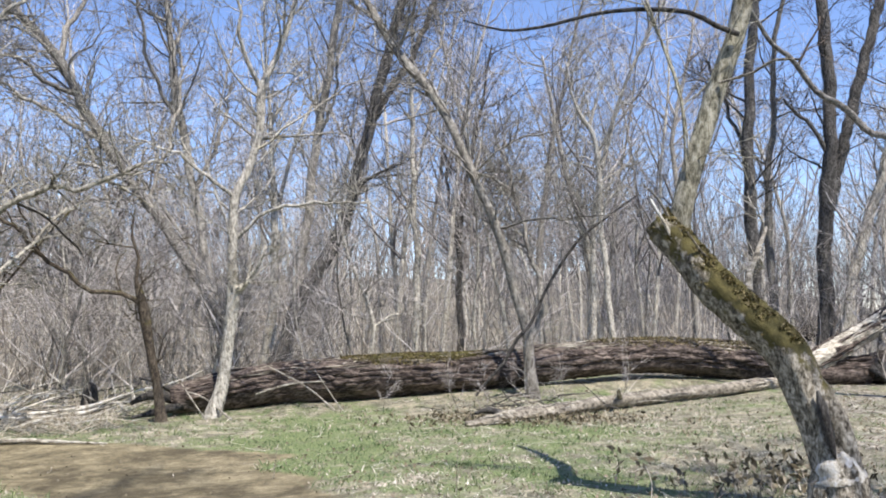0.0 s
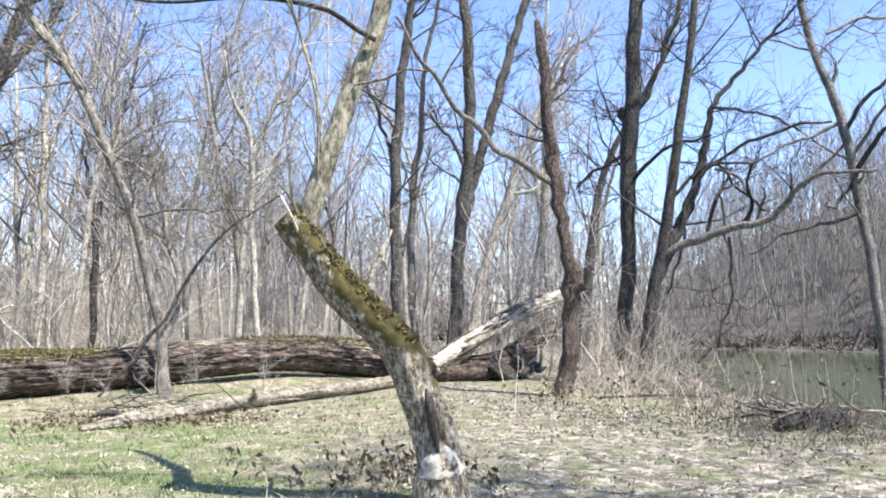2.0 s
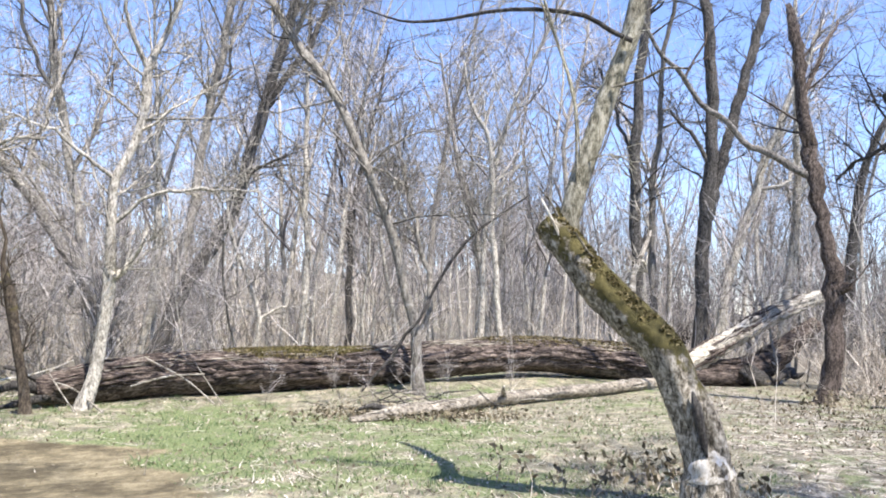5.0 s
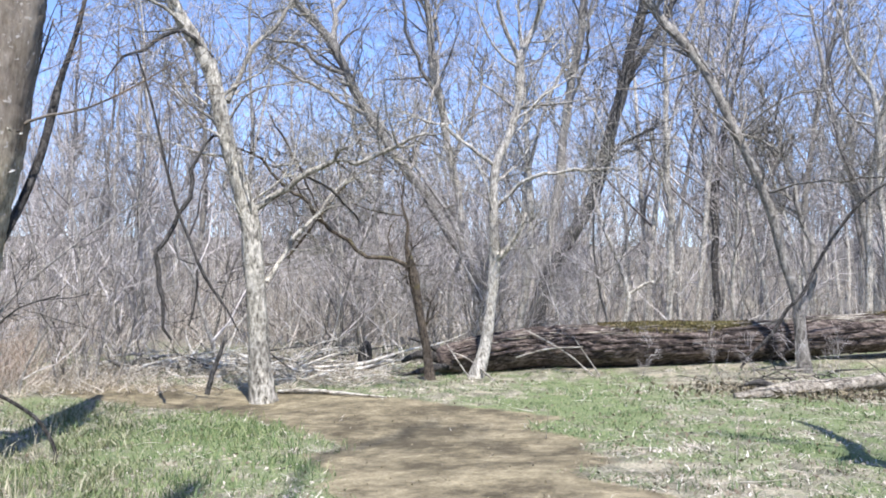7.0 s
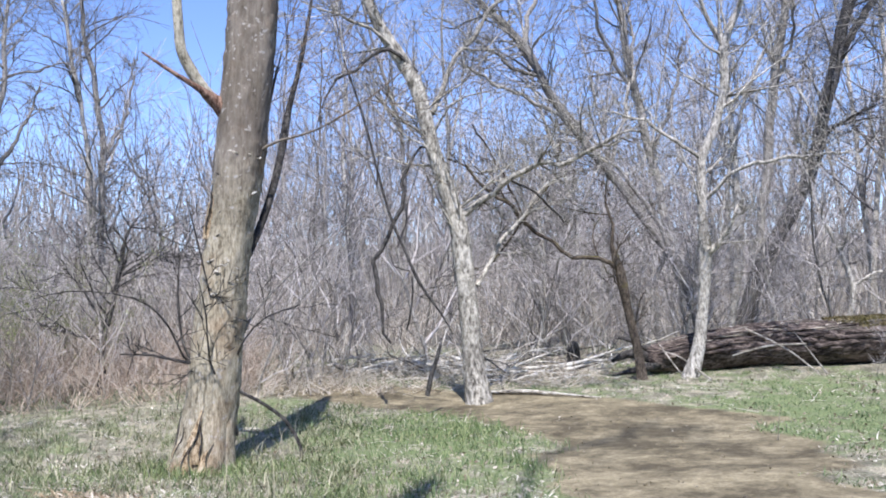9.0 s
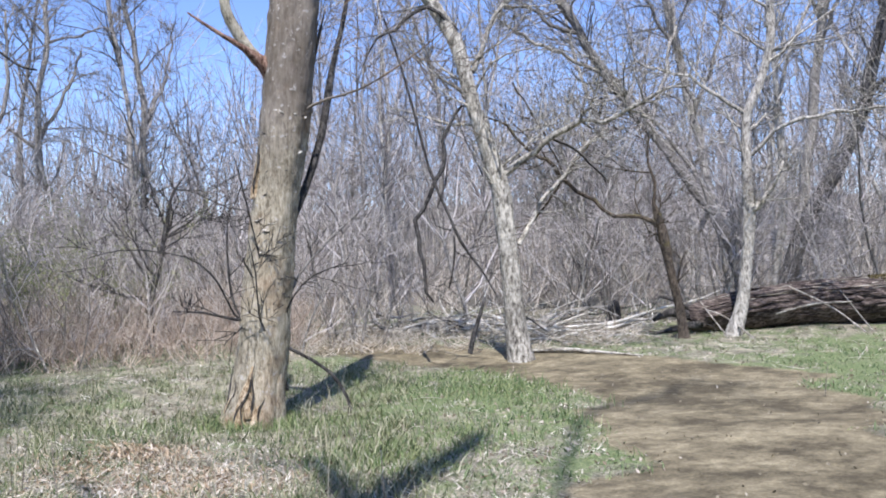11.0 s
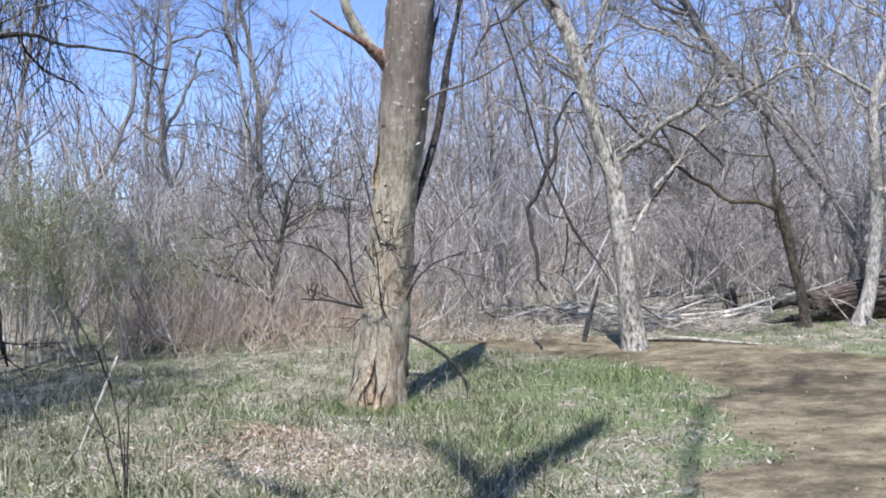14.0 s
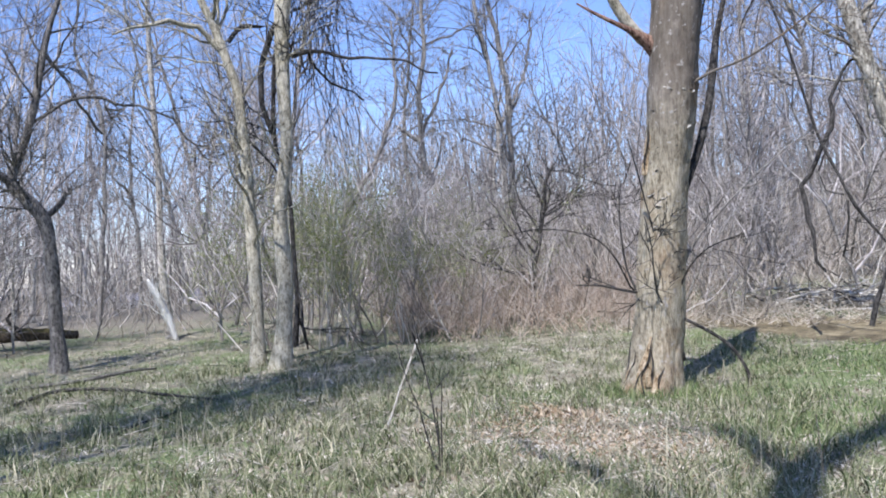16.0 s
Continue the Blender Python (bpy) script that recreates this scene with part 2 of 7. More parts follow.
def lush_at(x, y):
    """How green the grass grows: above about 0.4 it covers the ground."""
    az = np.degrees(np.arctan2(-x, y))
    v = 0.7 * patchy(x, y) - 0.1 + 0.2 * smooth(55, 75, az) - 0.4 * smooth(-5, -25, az)
    for cx, cy, size, more in ((-5.2, 9.2, 3.5, 0.75), (-4.0, 5.5, 1.6, 0.6), (-0.9, 10.4, 6.0, 0.95), (-1.9, 12.9, 3.0, 0.8), (1.2, 11.6, 4.0, 0.5), (-3.4, 7.6, 1.5, 0.7), (1.6, 14.4, 3.0, -0.9), (-5.4, 4.2, 1.6, -1.5), (-8.5, 6.0, 5.0, -0.3)):
        v = v + more * np.exp(-((x - cx) ** 2 + (y - cy) ** 2) / size)
    return v


def sheet(name, xs, ys, zf, material, attrs=()):
    gx, gy = np.meshgrid(xs, ys)
    gx, gy = gx.ravel(), gy.ravel()
    co = np.stack([gx, gy, zf(gx, gy)], 1)
    nx, ny = len(xs), len(ys)
    i = (np.arange(ny - 1)[:, None] * nx + np.arange(nx - 1)).ravel()
    me = bpy.data.meshes.new(name)
    me.from_pydata(co.tolist(), [], np.stack([i, i + 1, i + nx + 1, i + nx], 1).tolist())
    for key, fn in attrs:
        me.attributes.new(key, "FLOAT", "POINT").data.foreach_set("value", fn(gx, gy).astype(np.float32))
    me.shade_smooth()
    me.materials.append(material)
    return new(name, me)


def ground_material():
    n = Nodes("forest_floor", 0.95)
    w = n.coords()
    a, b = n.add("ShaderNodeAttribute"), n.add("ShaderNodeAttribute")
    a.attribute_name, b.attribute_name = "trail", "sand"
    fine, mid, broad = n.noise(38, w, 5.0, 0.7), n.noise(6.5, w, 6.0, 0.65), n.noise(0.55, w, 4.0)
    coarse = n.noise(1.9, w, 6.0, 0.7)
    litter = n.ramp(fine, (0.3, (0.085, 0.075, 0.053)), (0.5, (0.22, 0.20, 0.148)), (0.7, (0.48, 0.447, 0.362)))
    green = n.ramp(fine, (0.3, (0.06, 0.09, 0.033)), (0.55, (0.155, 0.203, 0.08)), (0.75, (0.32, 0.352, 0.17)))
    grow = n.add("ShaderNodeAttribute")
    grow.attribute_name = "lush"
    litter = n.mix(1.0, litter, n.ramp(n.noise(3.4, w, 5.0, 0.7), (0.38, (0.52, 0.52, 0.51)), (0.5, (0.95, 0.95, 0.94)), (0.6, (1.5, 1.48, 1.42))), "MULTIPLY")
    cover = n.math("ADD", n.math("ADD", n.math("MULTIPLY", mid, 0.5), n.math("MULTIPLY", coarse, 0.5)), n.math("MULTIPLY", grow.outputs["Fac"], 0.10))
    col = n.mix(n.ramp(cover, (0.47, (0.12, 0.12, 0.12)), (0.60, (0.92, 0.92, 0.92))), litter, green)
    both = n.math("ADD", n.math("MULTIPLY", mid, 0.55), n.math("MULTIPLY", fine, 0.45))
    earth = n.ramp(both, (0.34, (0.080, 0.069, 0.040)), (0.48, (0.168, 0.145, 0.087)), (0.66, (0.30, 0.263, 0.163)))
    earth = n.mix(1.0, earth, n.ramp(n.math("ADD", n.math("MULTIPLY", coarse, 0.6), n.math("MULTIPLY", broad, 0.4)), (0.42, (0.48, 0.47, 0.46)), (0.49, (0.88, 0.87, 0.85)), (0.57, (1.35, 1.35, 1.34))), "MULTIPLY")
    sand = n.ramp(n.math("ADD", n.math("MULTIPLY", n.noise(5.0, w, 7.0, 0.75), 0.65), n.math("MULTIPLY", fine, 0.35)), (0.42, (0.075, 0.068, 0.05)), (0.51, (0.19, 0.175, 0.132)), (0.60, (0.58, 0.545, 0.455)))
    sand = n.mix(n.ramp(coarse, (0.50, (0, 0, 0)), (0.60, (0.6, 0.6, 0.6))), sand, green)
    c = n.add("ShaderNodeAttribute")
    c.attribute_name = "woods"
    brown = n.ramp(both, (0.35, (0.085, 0.074, 0.056)), (0.5, (0.17, 0.152, 0.118)), (0.65, (0.31, 0.285, 0.23)))
    col = n.mix(c.outputs["Fac"], col, brown)
    slope = n.add("ShaderNodeAttribute")
    slope.attribute_name = "hill"
    col = n.mix(slope.outputs["Fac"], col, n.ramp(both, (0.35, (0.05, 0.049, 0.043)), (0.65, (0.14, 0.135, 0.12))))
    edge = n.math("MULTIPLY", n.math("SUBTRACT", mid, 0.5), 1.3)
    for attr, c in ((b, sand), (a, earth)):
        f = n.math("ADD", attr.outputs["Fac"], n.math("MULTIPLY", edge, n.math("MULTIPLY", attr.outputs["Fac"], 1.0)))
        col = n.mix(n.ramp(f, (0.3, (0, 0, 0)), (0.62, (1, 1, 1))), col, c)
    return n.finish(col, n.math("ADD", mid, n.math("MULTIPLY", fine, 0.5)), 0.7, 0.035)


grid = np.sinh(np.linspace(-1, 1, 280) * 5.6) / math.sinh(5.6) * 420
ground = sheet("ground", grid + 0.0, grid + 8.0, ground_z, ground_material(), (("trail", trail_at), ("sand", sand_at), ("woods", woods_at), ("hill", hill_at), ("lush", lush_at)))
tagged(ground, "woodland floor of grass, leaf litter and bare earth", "ground", kind="structure")


def water_material():
    n = Nodes("river_water", 0.07)
    w = n.coords((1, 1, 1))
    n.b.inputs["Specular IOR Level"].default_value = 0.2
    return n.finish(n.ramp(n.noise(0.2, w), (0.3, (0.05, 0.075, 0.04)), (0.7, (0.085, 0.112, 0.06))), n.noise(3.0, w, 3.0), 0.12, 0.03)


river = sheet("water", np.linspace(6, 300, 50), np.linspace(-260, 420, 50), lambda x, y: 0 * x - 0.62, water_material())
tagged(river, "calm green-grey river water", "river", kind="structure")

# ---- tubes: trunks, limbs, twigs ----


def fast_mesh(name, co, faces, material, smooth_it=True):
    """A mesh from an array of vertices and a list of face arrays, each of one size."""
    me = bpy.data.meshes.new(name)
    sizes = np.concatenate([np.full(len(f), f.shape[1]) for f in faces])
    loops = np.concatenate([f.ravel() for f in faces]).astype(np.int32)
    me.vertices.add(len(co))
    me.vertices.foreach_set("co", np.asarray(co, np.float32).ravel())
    me.loops.add(len(loops))
    me.loops.foreach_set("vertex_index", loops)
    me.polygons.add(len(sizes))
    me.polygons.foreach_set("loop_start", np.r_[0, np.cumsum(sizes)[:-1]].astype(np.int32))
    me.update(calc_edges=True)
    if smooth_it:
        me.shade_smooth()
    me.materials.append(material)
    return me


class Tubes:
    """Collects tapering tubes and turns them into one mesh, those of like make together."""

    def __init__(self):
        self.bins, self.n, self.shift = {}, 0, np.zeros(3)

    def add(self, pts, radii, sides=4, rough=0.0, seed=0, cap=True):
        self.n += 1
        self.bins.setdefault((len(pts), sides, rough, cap), []).append((pts, radii, seed))

    def arrays(self):
        co, quads, caps, n = [], [], {}, 0
        for (m, sides, rough, cap), rows in self.bins.items():
            p = np.array([r[0] for r in rows], float) - self.shift
            r = np.array([q[1] for q in rows], float)
            d = np.gradient(p, axis=1)
            d /= np.linalg.norm(d, axis=2, keepdims=True) + 1e-9
            flat = np.abs(d[:, :1, 1:2]) > 0.8
            ref = np.where(flat, np.array([0.97, 0.1, 0.2]), np.array([0.13, 0.97, 0.2]))
            u = ref - (d * ref).sum(2, keepdims=True) * d
            u /= np.linalg.norm(u, axis=2, keepdims=True) + 1e-9
            w = np.cross(d, u)
            a = np.arange(sides) * 2 * math.pi / sides
            ring = np.cos(a)[:, None] * u[:, :, None] + np.sin(a)[:, None] * w[:, :, None]
            rr = r[:, :, None] * np.ones(sides)
            if rough:
                for b, row in enumerate(rows):
                    k = np.random.default_rng(row[2])
                    q = np.cumsum(np.linalg.norm(np.diff(p[b], axis=0, prepend=p[b][:1]), axis=1))[:, None] / (6 * r[b].mean() + 0.05)
                    lump = 0.9 * np.sin(a[None] * 3 + 1.1 * q + k.uniform(0, 6)) * np.sin(0.7 * q + 1) + 0.7 * np.sin(a[None] * 5 - 0.9 * q) + 0.5 * np.sin(a[None] * 2 + 1.9 * q + 2)
                    rr[b] *= 1 + rough * (k.normal(0, 0.45, (m, sides)) + lump)
            v = p[:, :, None] + ring * rr[..., None]
            c = len(rows)
            i = (np.arange(m - 1)[:, None] * sides + np.arange(sides)).ravel()
            j = (np.arange(m - 1)[:, None] * sides + (np.arange(sides) + 1) % sides).ravel()
            face = np.stack([i, j, j + sides, i + sides], 1)
            start = n + np.arange(c)[:, None, None] * (m * sides)
            quads.append((face[None] + start).reshape(-1, 4))
            if cap:
                top = (m - 1) * sides + np.arange(sides)
                caps.setdefault(sides, []).append(top[None] + start[:, 0])
            co.append(v.reshape(-1, 3))
            n += c * m * sides
        faces = [np.concatenate(quads)] + [np.concatenate(f) for f in caps.values()]
        return np.concatenate(co), faces

    def mesh(self, name, material):
        co, faces = self.arrays()
        return fast_mesh(name, co, faces, material)


def part(name, me, parent, label=""):
    ob = new(name, me)
    ob.parent = parent
    return tagged(ob, label) if label else ob


def resample(spine, step):
    """A smooth curve through (x, y, z, radius) points."""
    s = np.asarray(spine, float)
    if len(s) < 3:
        k = np.linspace(0, 1, 6)[:, None]
        return s[0] * (1 - k) + s[-1] * k
    e = np.vstack([2 * s[0] - s[1], s, 2 * s[-1] - s[-2]])
    out = []
    for i in range(1, len(e) - 2):
        a, b, c, d = e[i - 1], e[i], e[i + 1], e[i + 2]
        n = max(2, int(np.linalg.norm(c[:3] - b[:3]) / step))
        t = np.arange(n)[:, None] / n
        out.append(0.5 * (2 * b + (c - a) * t + (2 * a - 5 * b + 4 * c - d) * t**2 + (3 * b - a - 3 * c + d) * t**3))
    out.append(s[-1:])
    r = np.vstack(out)
    r[:, 3] = np.maximum(r[:, 3], 0.003)
    return r


def wander(k, start, way, length, r0, r1, n, bend=0.25, lift=0.1):
    """A crooked shoot from start."""
    e = k.normal(0, bend * 0.55, (n, 3))
    e[0] *= 0.36
    e[:, 2] += lift / n
    d = np.asarray(way, float) + np.cumsum(e, 0)
    d *= (length / n) / np.sqrt((d * d).sum(1, keepdims=True))
    out = np.empty((n + 1, 3))
    out[0] = start
    out[1:] = np.cumsum(d, 0) + out[0]
    return out, r0 + (r1 - r0) * np.arange(n + 1) / n


def aside(k, way, angle):
    """A direction that leaves way at about the given angle."""
    a, b, c = way
    n = math.sqrt(a * a + b * b + c * c) + 1e-9
    a, b, c = a / n, b / n, c / n
    x, y, z = k.normal(0, 1, 3)
    x, y, z = b * z - c * y, c * x - a * z, a * y - b * x
    n = math.sin(angle) / (math.sqrt(x * x + y * y + z * z) + 1e-9)
    o = math.cos(angle)
    return np.array((a * o + x * n, b * o + y * n, c * o + z * n))


def shoots(tubes, k, line, count, scale, levels, lo=0.35, thin=0.55):
    """Side shoots with twigs, on a line of (x, y, z, radius)."""
    m = len(line)
    for _ in range(count):
        i = min(m - 2, int(m * (lo + (1 - lo) * k.uniform() ** 0.8)))
        way = line[i + 1, :3] - line[i, :3]
        up = aside(k, way, k.uniform(0.55, 1.35))
        up = up + (0, 0, 0.08)
        length = scale * k.uniform(0.45, 1.1)
        r = min(line[i, 3] * thin, 0.011 * length + 0.006)
        p, rr = wander(k, line[i, :3], up / np.linalg.norm(up), length, r, 0.004, 6, 0.34, 0.25)
        tubes.add(p, rr, 4, cap=False)
        twigs(tubes, k, np.c_[p, rr], levels, length)


def twigs(tubes, k, line, levels, length):
    if levels <= 0:
        return
    m = len(line)
    for _ in range(4 if levels > 1 else 5):
        i = int(k.uniform(0.2, 0.98) * (m - 1))
        way = line[min(i + 1, m - 1), :3] - line[max(i - 1, 0), :3]
        d = aside(k, way, k.uniform(0.45, 1.15))
        l2 = length * k.uniform(0.35, 0.75)
        p, rr = wander(k, line[i, :3], d, l2, min(line[i, 3] * 0.75, 0.010), 0.004, 3 if levels > 1 else 1, 0.42, 0.15)
        tubes.add(p, rr, 3, cap=False)
        twigs(tubes, k, np.c_[p, rr], levels - 1, l2)


LINES = {}
HOLLOW = [(2.958, 6.714, 0.906, 0.009), (2.984, 6.703, 0.773, 0.039), (3.009, 6.693, 0.628, 0.035), (3.034, 6.682, 0.497, 0.026), (3.051, 6.675, 0.406, 0.009)]


def bare_tree(name, label, material, spine, limbs, twig_count, seed, mats=None, step=0.16):
    k = np.random.default_rng(1000 + seed)
    thin = {"bank_tree": 0.85, "tall_tree": 0.86, "slender_tree": 0.8, "dark_vine": 0.7}.get(name, 1.0)
    s = [(x, y, z, w * thin) for x, y, z, w in spine]
    limbs = [[(x, y, z, w * thin) for x, y, z, w in limb] for limb in limbs]
    gz = float(ground_z(s[0][0], s[0][1]))
    tree = tagged(new(name), label, "vine" if "vine" in name else "branch" if ("stick" in name or "branch" in name) else "tree")
    if name.endswith("tree") or name in ("snag", "pale_sapling"):
        if s[0][2] > gz - 0.05:
            lean = (np.array(s[0]) - np.array(s[1]))[:2] / max(0.3, s[1][2] - s[0][2]) * 0.6
            drop = s[0][2] - gz + 0.12
            s.insert(0, (s[0][0] + lean[0] * drop, s[0][1] + lean[1] * drop, gz - 0.12, s[0][3] * 1.25))
    size = sum(q[3] for q in s[:3]) / 3
    main = resample(s, step)
    sides = 44 if name in ("big_tree", "mossy_tree") else 14 if size > 0.12 else 9
    if name in ("big_tree", "mossy_tree"):
        main = resample(s, 0.05)
    LINES[name] = main
    if name in ("bank_tree", "tall_tree", "leaning_tree"):
        q = np.arange(len(main))[:, None]
        main[:, :2] += np.clip(q / 6, 0, 1) * (0.02 * np.sin(q * 0.55 + np.array((seed, 2.0 * seed))) + 0.01 * np.sin(q * 1.3 + np.array((3.0 * seed, seed))))
    if name == "rough_tree":
        main[2:-1, :2] += k.normal(0, 0.03, (len(main) - 3, 2))
    body = Tubes()
    r = main[:, 3]
    flare = np.clip(1 - (main[:, 2] - gz) / (5 * size + 0.1), 0, 1) ** 2 * (0.05 if name == "big_tree" else 0.3) if name.endswith("tree") else 0
    body.add(main[:, :3], r * (1 + flare), sides, {"rough_tree": 0.13, "rough_barked_tree": 0.07, "mossy_tree": 0.065, "crooked_tree": 0.09}.get(name, 0.05), seed)
    tree.location = tuple(main[0, :3])
    base = main[0, :3].copy()
    crown, other = Tubes(), {}
    for j, l in enumerate(limbs):
        c = resample(l, step if name != 'mossy_tree' or j else 0.08)
        if name not in ("mossy_tree", "big_tree", "snag"):
            q = np.arange(len(c))[:, None]
            c[:, :3] += np.clip(q / 5, 0, 1) * (0.03 * np.sin(q * 0.95 + np.array((seed, j * 2.0, seed + j))) + 0.02 * np.sin(q * 2.1 + np.array((j, seed * 1.7, 2.0))))
        if mats and j in mats:
            own = other.setdefault((j, mats[j]), Tubes())
            own.add(c[:, :3], c[:, 3], 16 if c[0, 3] > 0.08 else 8 if c[0, 3] > 0.03 else 5, 0.2 if name == "snag" else 0.05, seed + j)
            if name == "big_tree" and c[0, 3] < 0.03:
                shoots(own, k, c, 5, 0.55, 1, 0.25)
            elif twig_count and c[0, 3] < 0.06 and mats[j] is not dark_bark:
                shoots(own, k, c, max(2, int(twig_count * 0.2 * len(c) * step / 2)), 0.9, 2, 0.3)
            continue
        crown.add(c[:, :3], c[:, 3], 8 if c[0, 3] > 0.04 else 5, 0.05, seed + j)
        if twig_count and name != "mossy_tree" or j == 0:
            shoots(crown, k, c, max(2, int(twig_count * 0.22 * len(c) * step / 2)), 1.7 if "bank" in name else 1.1, 2, 0.3)
    if twig_count:
        reach = 2.4 if "tall" in name or "leaning" in name else 2.7 if "bank" in name else 1.7
        if name not in ("mossy_tree", "big_tree"):
            shoots(crown, k, main, twig_count, reach, 2, 0.3)
    if name == "mossy_tree":
        ring = resample([(q[0], q[1], q[2], q[3] * 1.11 + 0.012) for q in s if q[2] < 0.75], 0.03)
        ring = ring[(ring[:, 2] > 0.2) & (ring[:, 2] < 0.41)]
        ring[:, 3] *= 1 + 0.05 * np.sin(np.arange(len(ring)) * 1.7)
        band = Tubes()
        band.shift = base
        band.add(ring[:, :3], ring[:, 3], 18, 0.05, 5)
        # a dark spindle laid on the bark gives the shade of a hollow slit
        slit = resample(HOLLOW, 0.03)
        gap = Tubes()
        gap.shift = base
        gap.add(slit[:, :3], slit[:, 3], 10, 0.1, 6)
        part("hollow", gap.mesh("hollow", dark_bark), tree, "dark rotten hollow in the trunk")
        part("peeled_band", band.mesh("peeled_band", peeled), tree, "white peeled wood band")
    for (_, mat), tb in other.items():
        tb.shift = base
        part("limb", tb.mesh("limb", mat), tree, {"dark_bark": "dark limb", "bleached_wood": "white barkless split limb", "weathered_wood": "bleached dead limb", "heartwood": "broken reddish-brown branch", "greenish_stem_bark": "smooth greenish-grey upper stem"}.get(mat.name, "limb"))
    if name == "big_tree":
        c = np.array([np.interp(z, main[:, 2], main[:, i]) for z in (gz - 0.15, gz + 0.12, gz + 0.35, gz + 0.6, gz + 0.85) for i in range(4)]).reshape(5, 4)
        for j in range(6):
            turn = -2.6 + j * 1.05 + k.normal(0, 0.2)
            n = 5 if j % 2 else 4
            tb = Tubes()
            tb.shift = base
            out = c[:n, 3] * np.array((0.95, 0.82, 0.72, 0.66, 0.62))[:n]
            p = np.c_[c[:n, 0] + out * np.cos(turn), c[:n, 1] + out * np.sin(turn), c[:n, 2]]
            q = resample(np.c_[p, np.array((0.13, 0.115, 0.10, 0.085, 0.05))[:n]], 0.05)
            tb.add(q[:, :3], q[:, 3], 12, 0.09, j)
            part("root_flare", tb.mesh("root_flare", material), tree)
        for j, (turn, z0, z1, wide) in enumerate(((-1.95, -0.15, 0.42, 0.075), (-1.55, -0.15, 0.22, 0.06), (-2.3, 0.0, 0.55, 0.05), (-1.1, 0.1, 0.45, 0.045), (-2.0, 2.25, 2.75, 0.05), (-1.3, -0.15, 0.6, 0.06), (-0.7, -0.15, 0.28, 0.05))):
            tb, gap = Tubes(), Tubes()
            tb.shift = gap.shift = base
            zz = np.linspace(z0, z1, 6) + gz
            cx, cy, cr = (np.interp(zz, main[:, 2], main[:, i]) for i in (0, 1, 3))
            cr = cr * (1 + 0.12 * np.clip(0.5 - zz + gz, 0, 1)) - wide * 0.35
            w = turn + 0.1 * np.sin(zz * 9 + j)
            q = resample(np.c_[cx + cr * np.cos(w), cy + cr * np.sin(w), zz, wide * np.array((0.9, 1, 0.85, 0.9, 0.6, 0.15))], 0.04)
            tb.add(q[:, :3], q[:, 3], 9, 0.16, j)
            part("rotten_patch", tb.mesh("rotten_patch", rotten), tree, "exposed rotten orange wood")
            cr, w = cr + wide * 0.75, w + 0.16 + 0.06 * np.sin(zz * 17)
            q = resample(np.c_[cx + cr * np.cos(w), cy + cr * np.sin(w), zz + 0.05, np.array((0.004, 0.010, 0.007, 0.011, 0.006, 0.002))], 0.04)
            gap.add(q[:, :3], q[:, 3], 6, 0.25, j)
            part("crack", gap.mesh("crack", dark_bark), tree, "dark rotten crack")
        for j in range(24):
            a, z = k.uniform(-2.5, -0.6) + 0.9, (1.76, 1.80, 1.72, 1.84, 2.5, 2.9, 2.3, 1.4, 2.7)[j] if j < 9 else k.uniform(0.9, 3.2)
            i = int(np.abs(main[:, 2] - z).argmin())
            arc = np.linspace(a - (0.22 if j < 9 else 0.09), a + (0.22 if j < 9 else 0.09), 5)
            scar = Tubes()
            scar.shift = base
            rr = main[i, 3] * 1.02
            scar.add(np.c_[main[i, 0] + rr * np.cos(arc), main[i, 1] + rr * np.sin(arc), z + 0.015 * np.sin(arc * 9)], [0.002, 0.008, 0.010, 0.007, 0.002], 6)
            part("bark_scar", scar.mesh("bark_scar", peeled if j < 6 or j > 17 else dark_bark), tree, "pale horizontal bark scar" if j < 6 or j > 17 else "dark bark scar")
    for key, tb, mat in (("trunk", body, material), ("crown", crown, material)):
        if tb.n:
            tb.shift = base
            part(key, tb.mesh(name + "_" + key, mat), tree)
    return tree



# ---- fallen timber ----
LOG = [(-4.46, 14.84, 0.22, 0.234), (-4.05, 14.99, 0.28, 0.295), (-3.61, 15.14, 0.34, 0.336), (-2.69, 15.46, 0.44, 0.369), (-1.74, 15.80, 0.47, 0.384), (-0.74, 16.14, 0.51, 0.380),
       (0.85, 16.70, 0.54, 0.360), (2.56, 17.29, 0.67, 0.365), (4.39, 17.93, 0.74, 0.361), (6.36, 18.62, 0.57, 0.411), (7.75, 19.11, 0.36, 0.444), (8.32, 19.31, 0.25, 0.412)]
LIMB = [(7.85, 18.86, 0.35, 0.224), (8.50, 19.11, 0.65, 0.230), (9.40, 19.47, 1.05, 0.209), (10.56, 19.93, 1.56, 0.211), (11.61, 20.34, 1.91, 0.197), (12.45, 20.68, 2.16, 0.172)]
BUTT = [(8.10, 19.20, 0.28, 0.364), (8.96, 19.49, 0.20, 0.388), (9.86, 19.79, 0.23, 0.372), (10.62, 20.04, 0.52, 0.323), (11.41, 20.30, 0.98, 0.256), (12.21, 20.57, 1.46, 0.186)]
ROOT = [(9.69, 19.35, 0.3, 0.231), (10.35, 19.52, 0.02, 0.186), (10.81, 19.65, -0.16, 0.145)]
THIN = [(0.47, 12.38, 0.03, 0.049), (0.84, 12.70, 0.05, 0.075), (1.10, 12.93, 0.07, 0.093), (1.65, 13.41, 0.08, 0.106), (2.35, 14.01, 0.11, 0.102),
        (3.12, 14.68, 0.13, 0.098), (4.35, 15.76, 0.14, 0.107), (5.79, 17.00, 0.14, 0.117), (7.21, 18.23, 0.15, 0.109)]


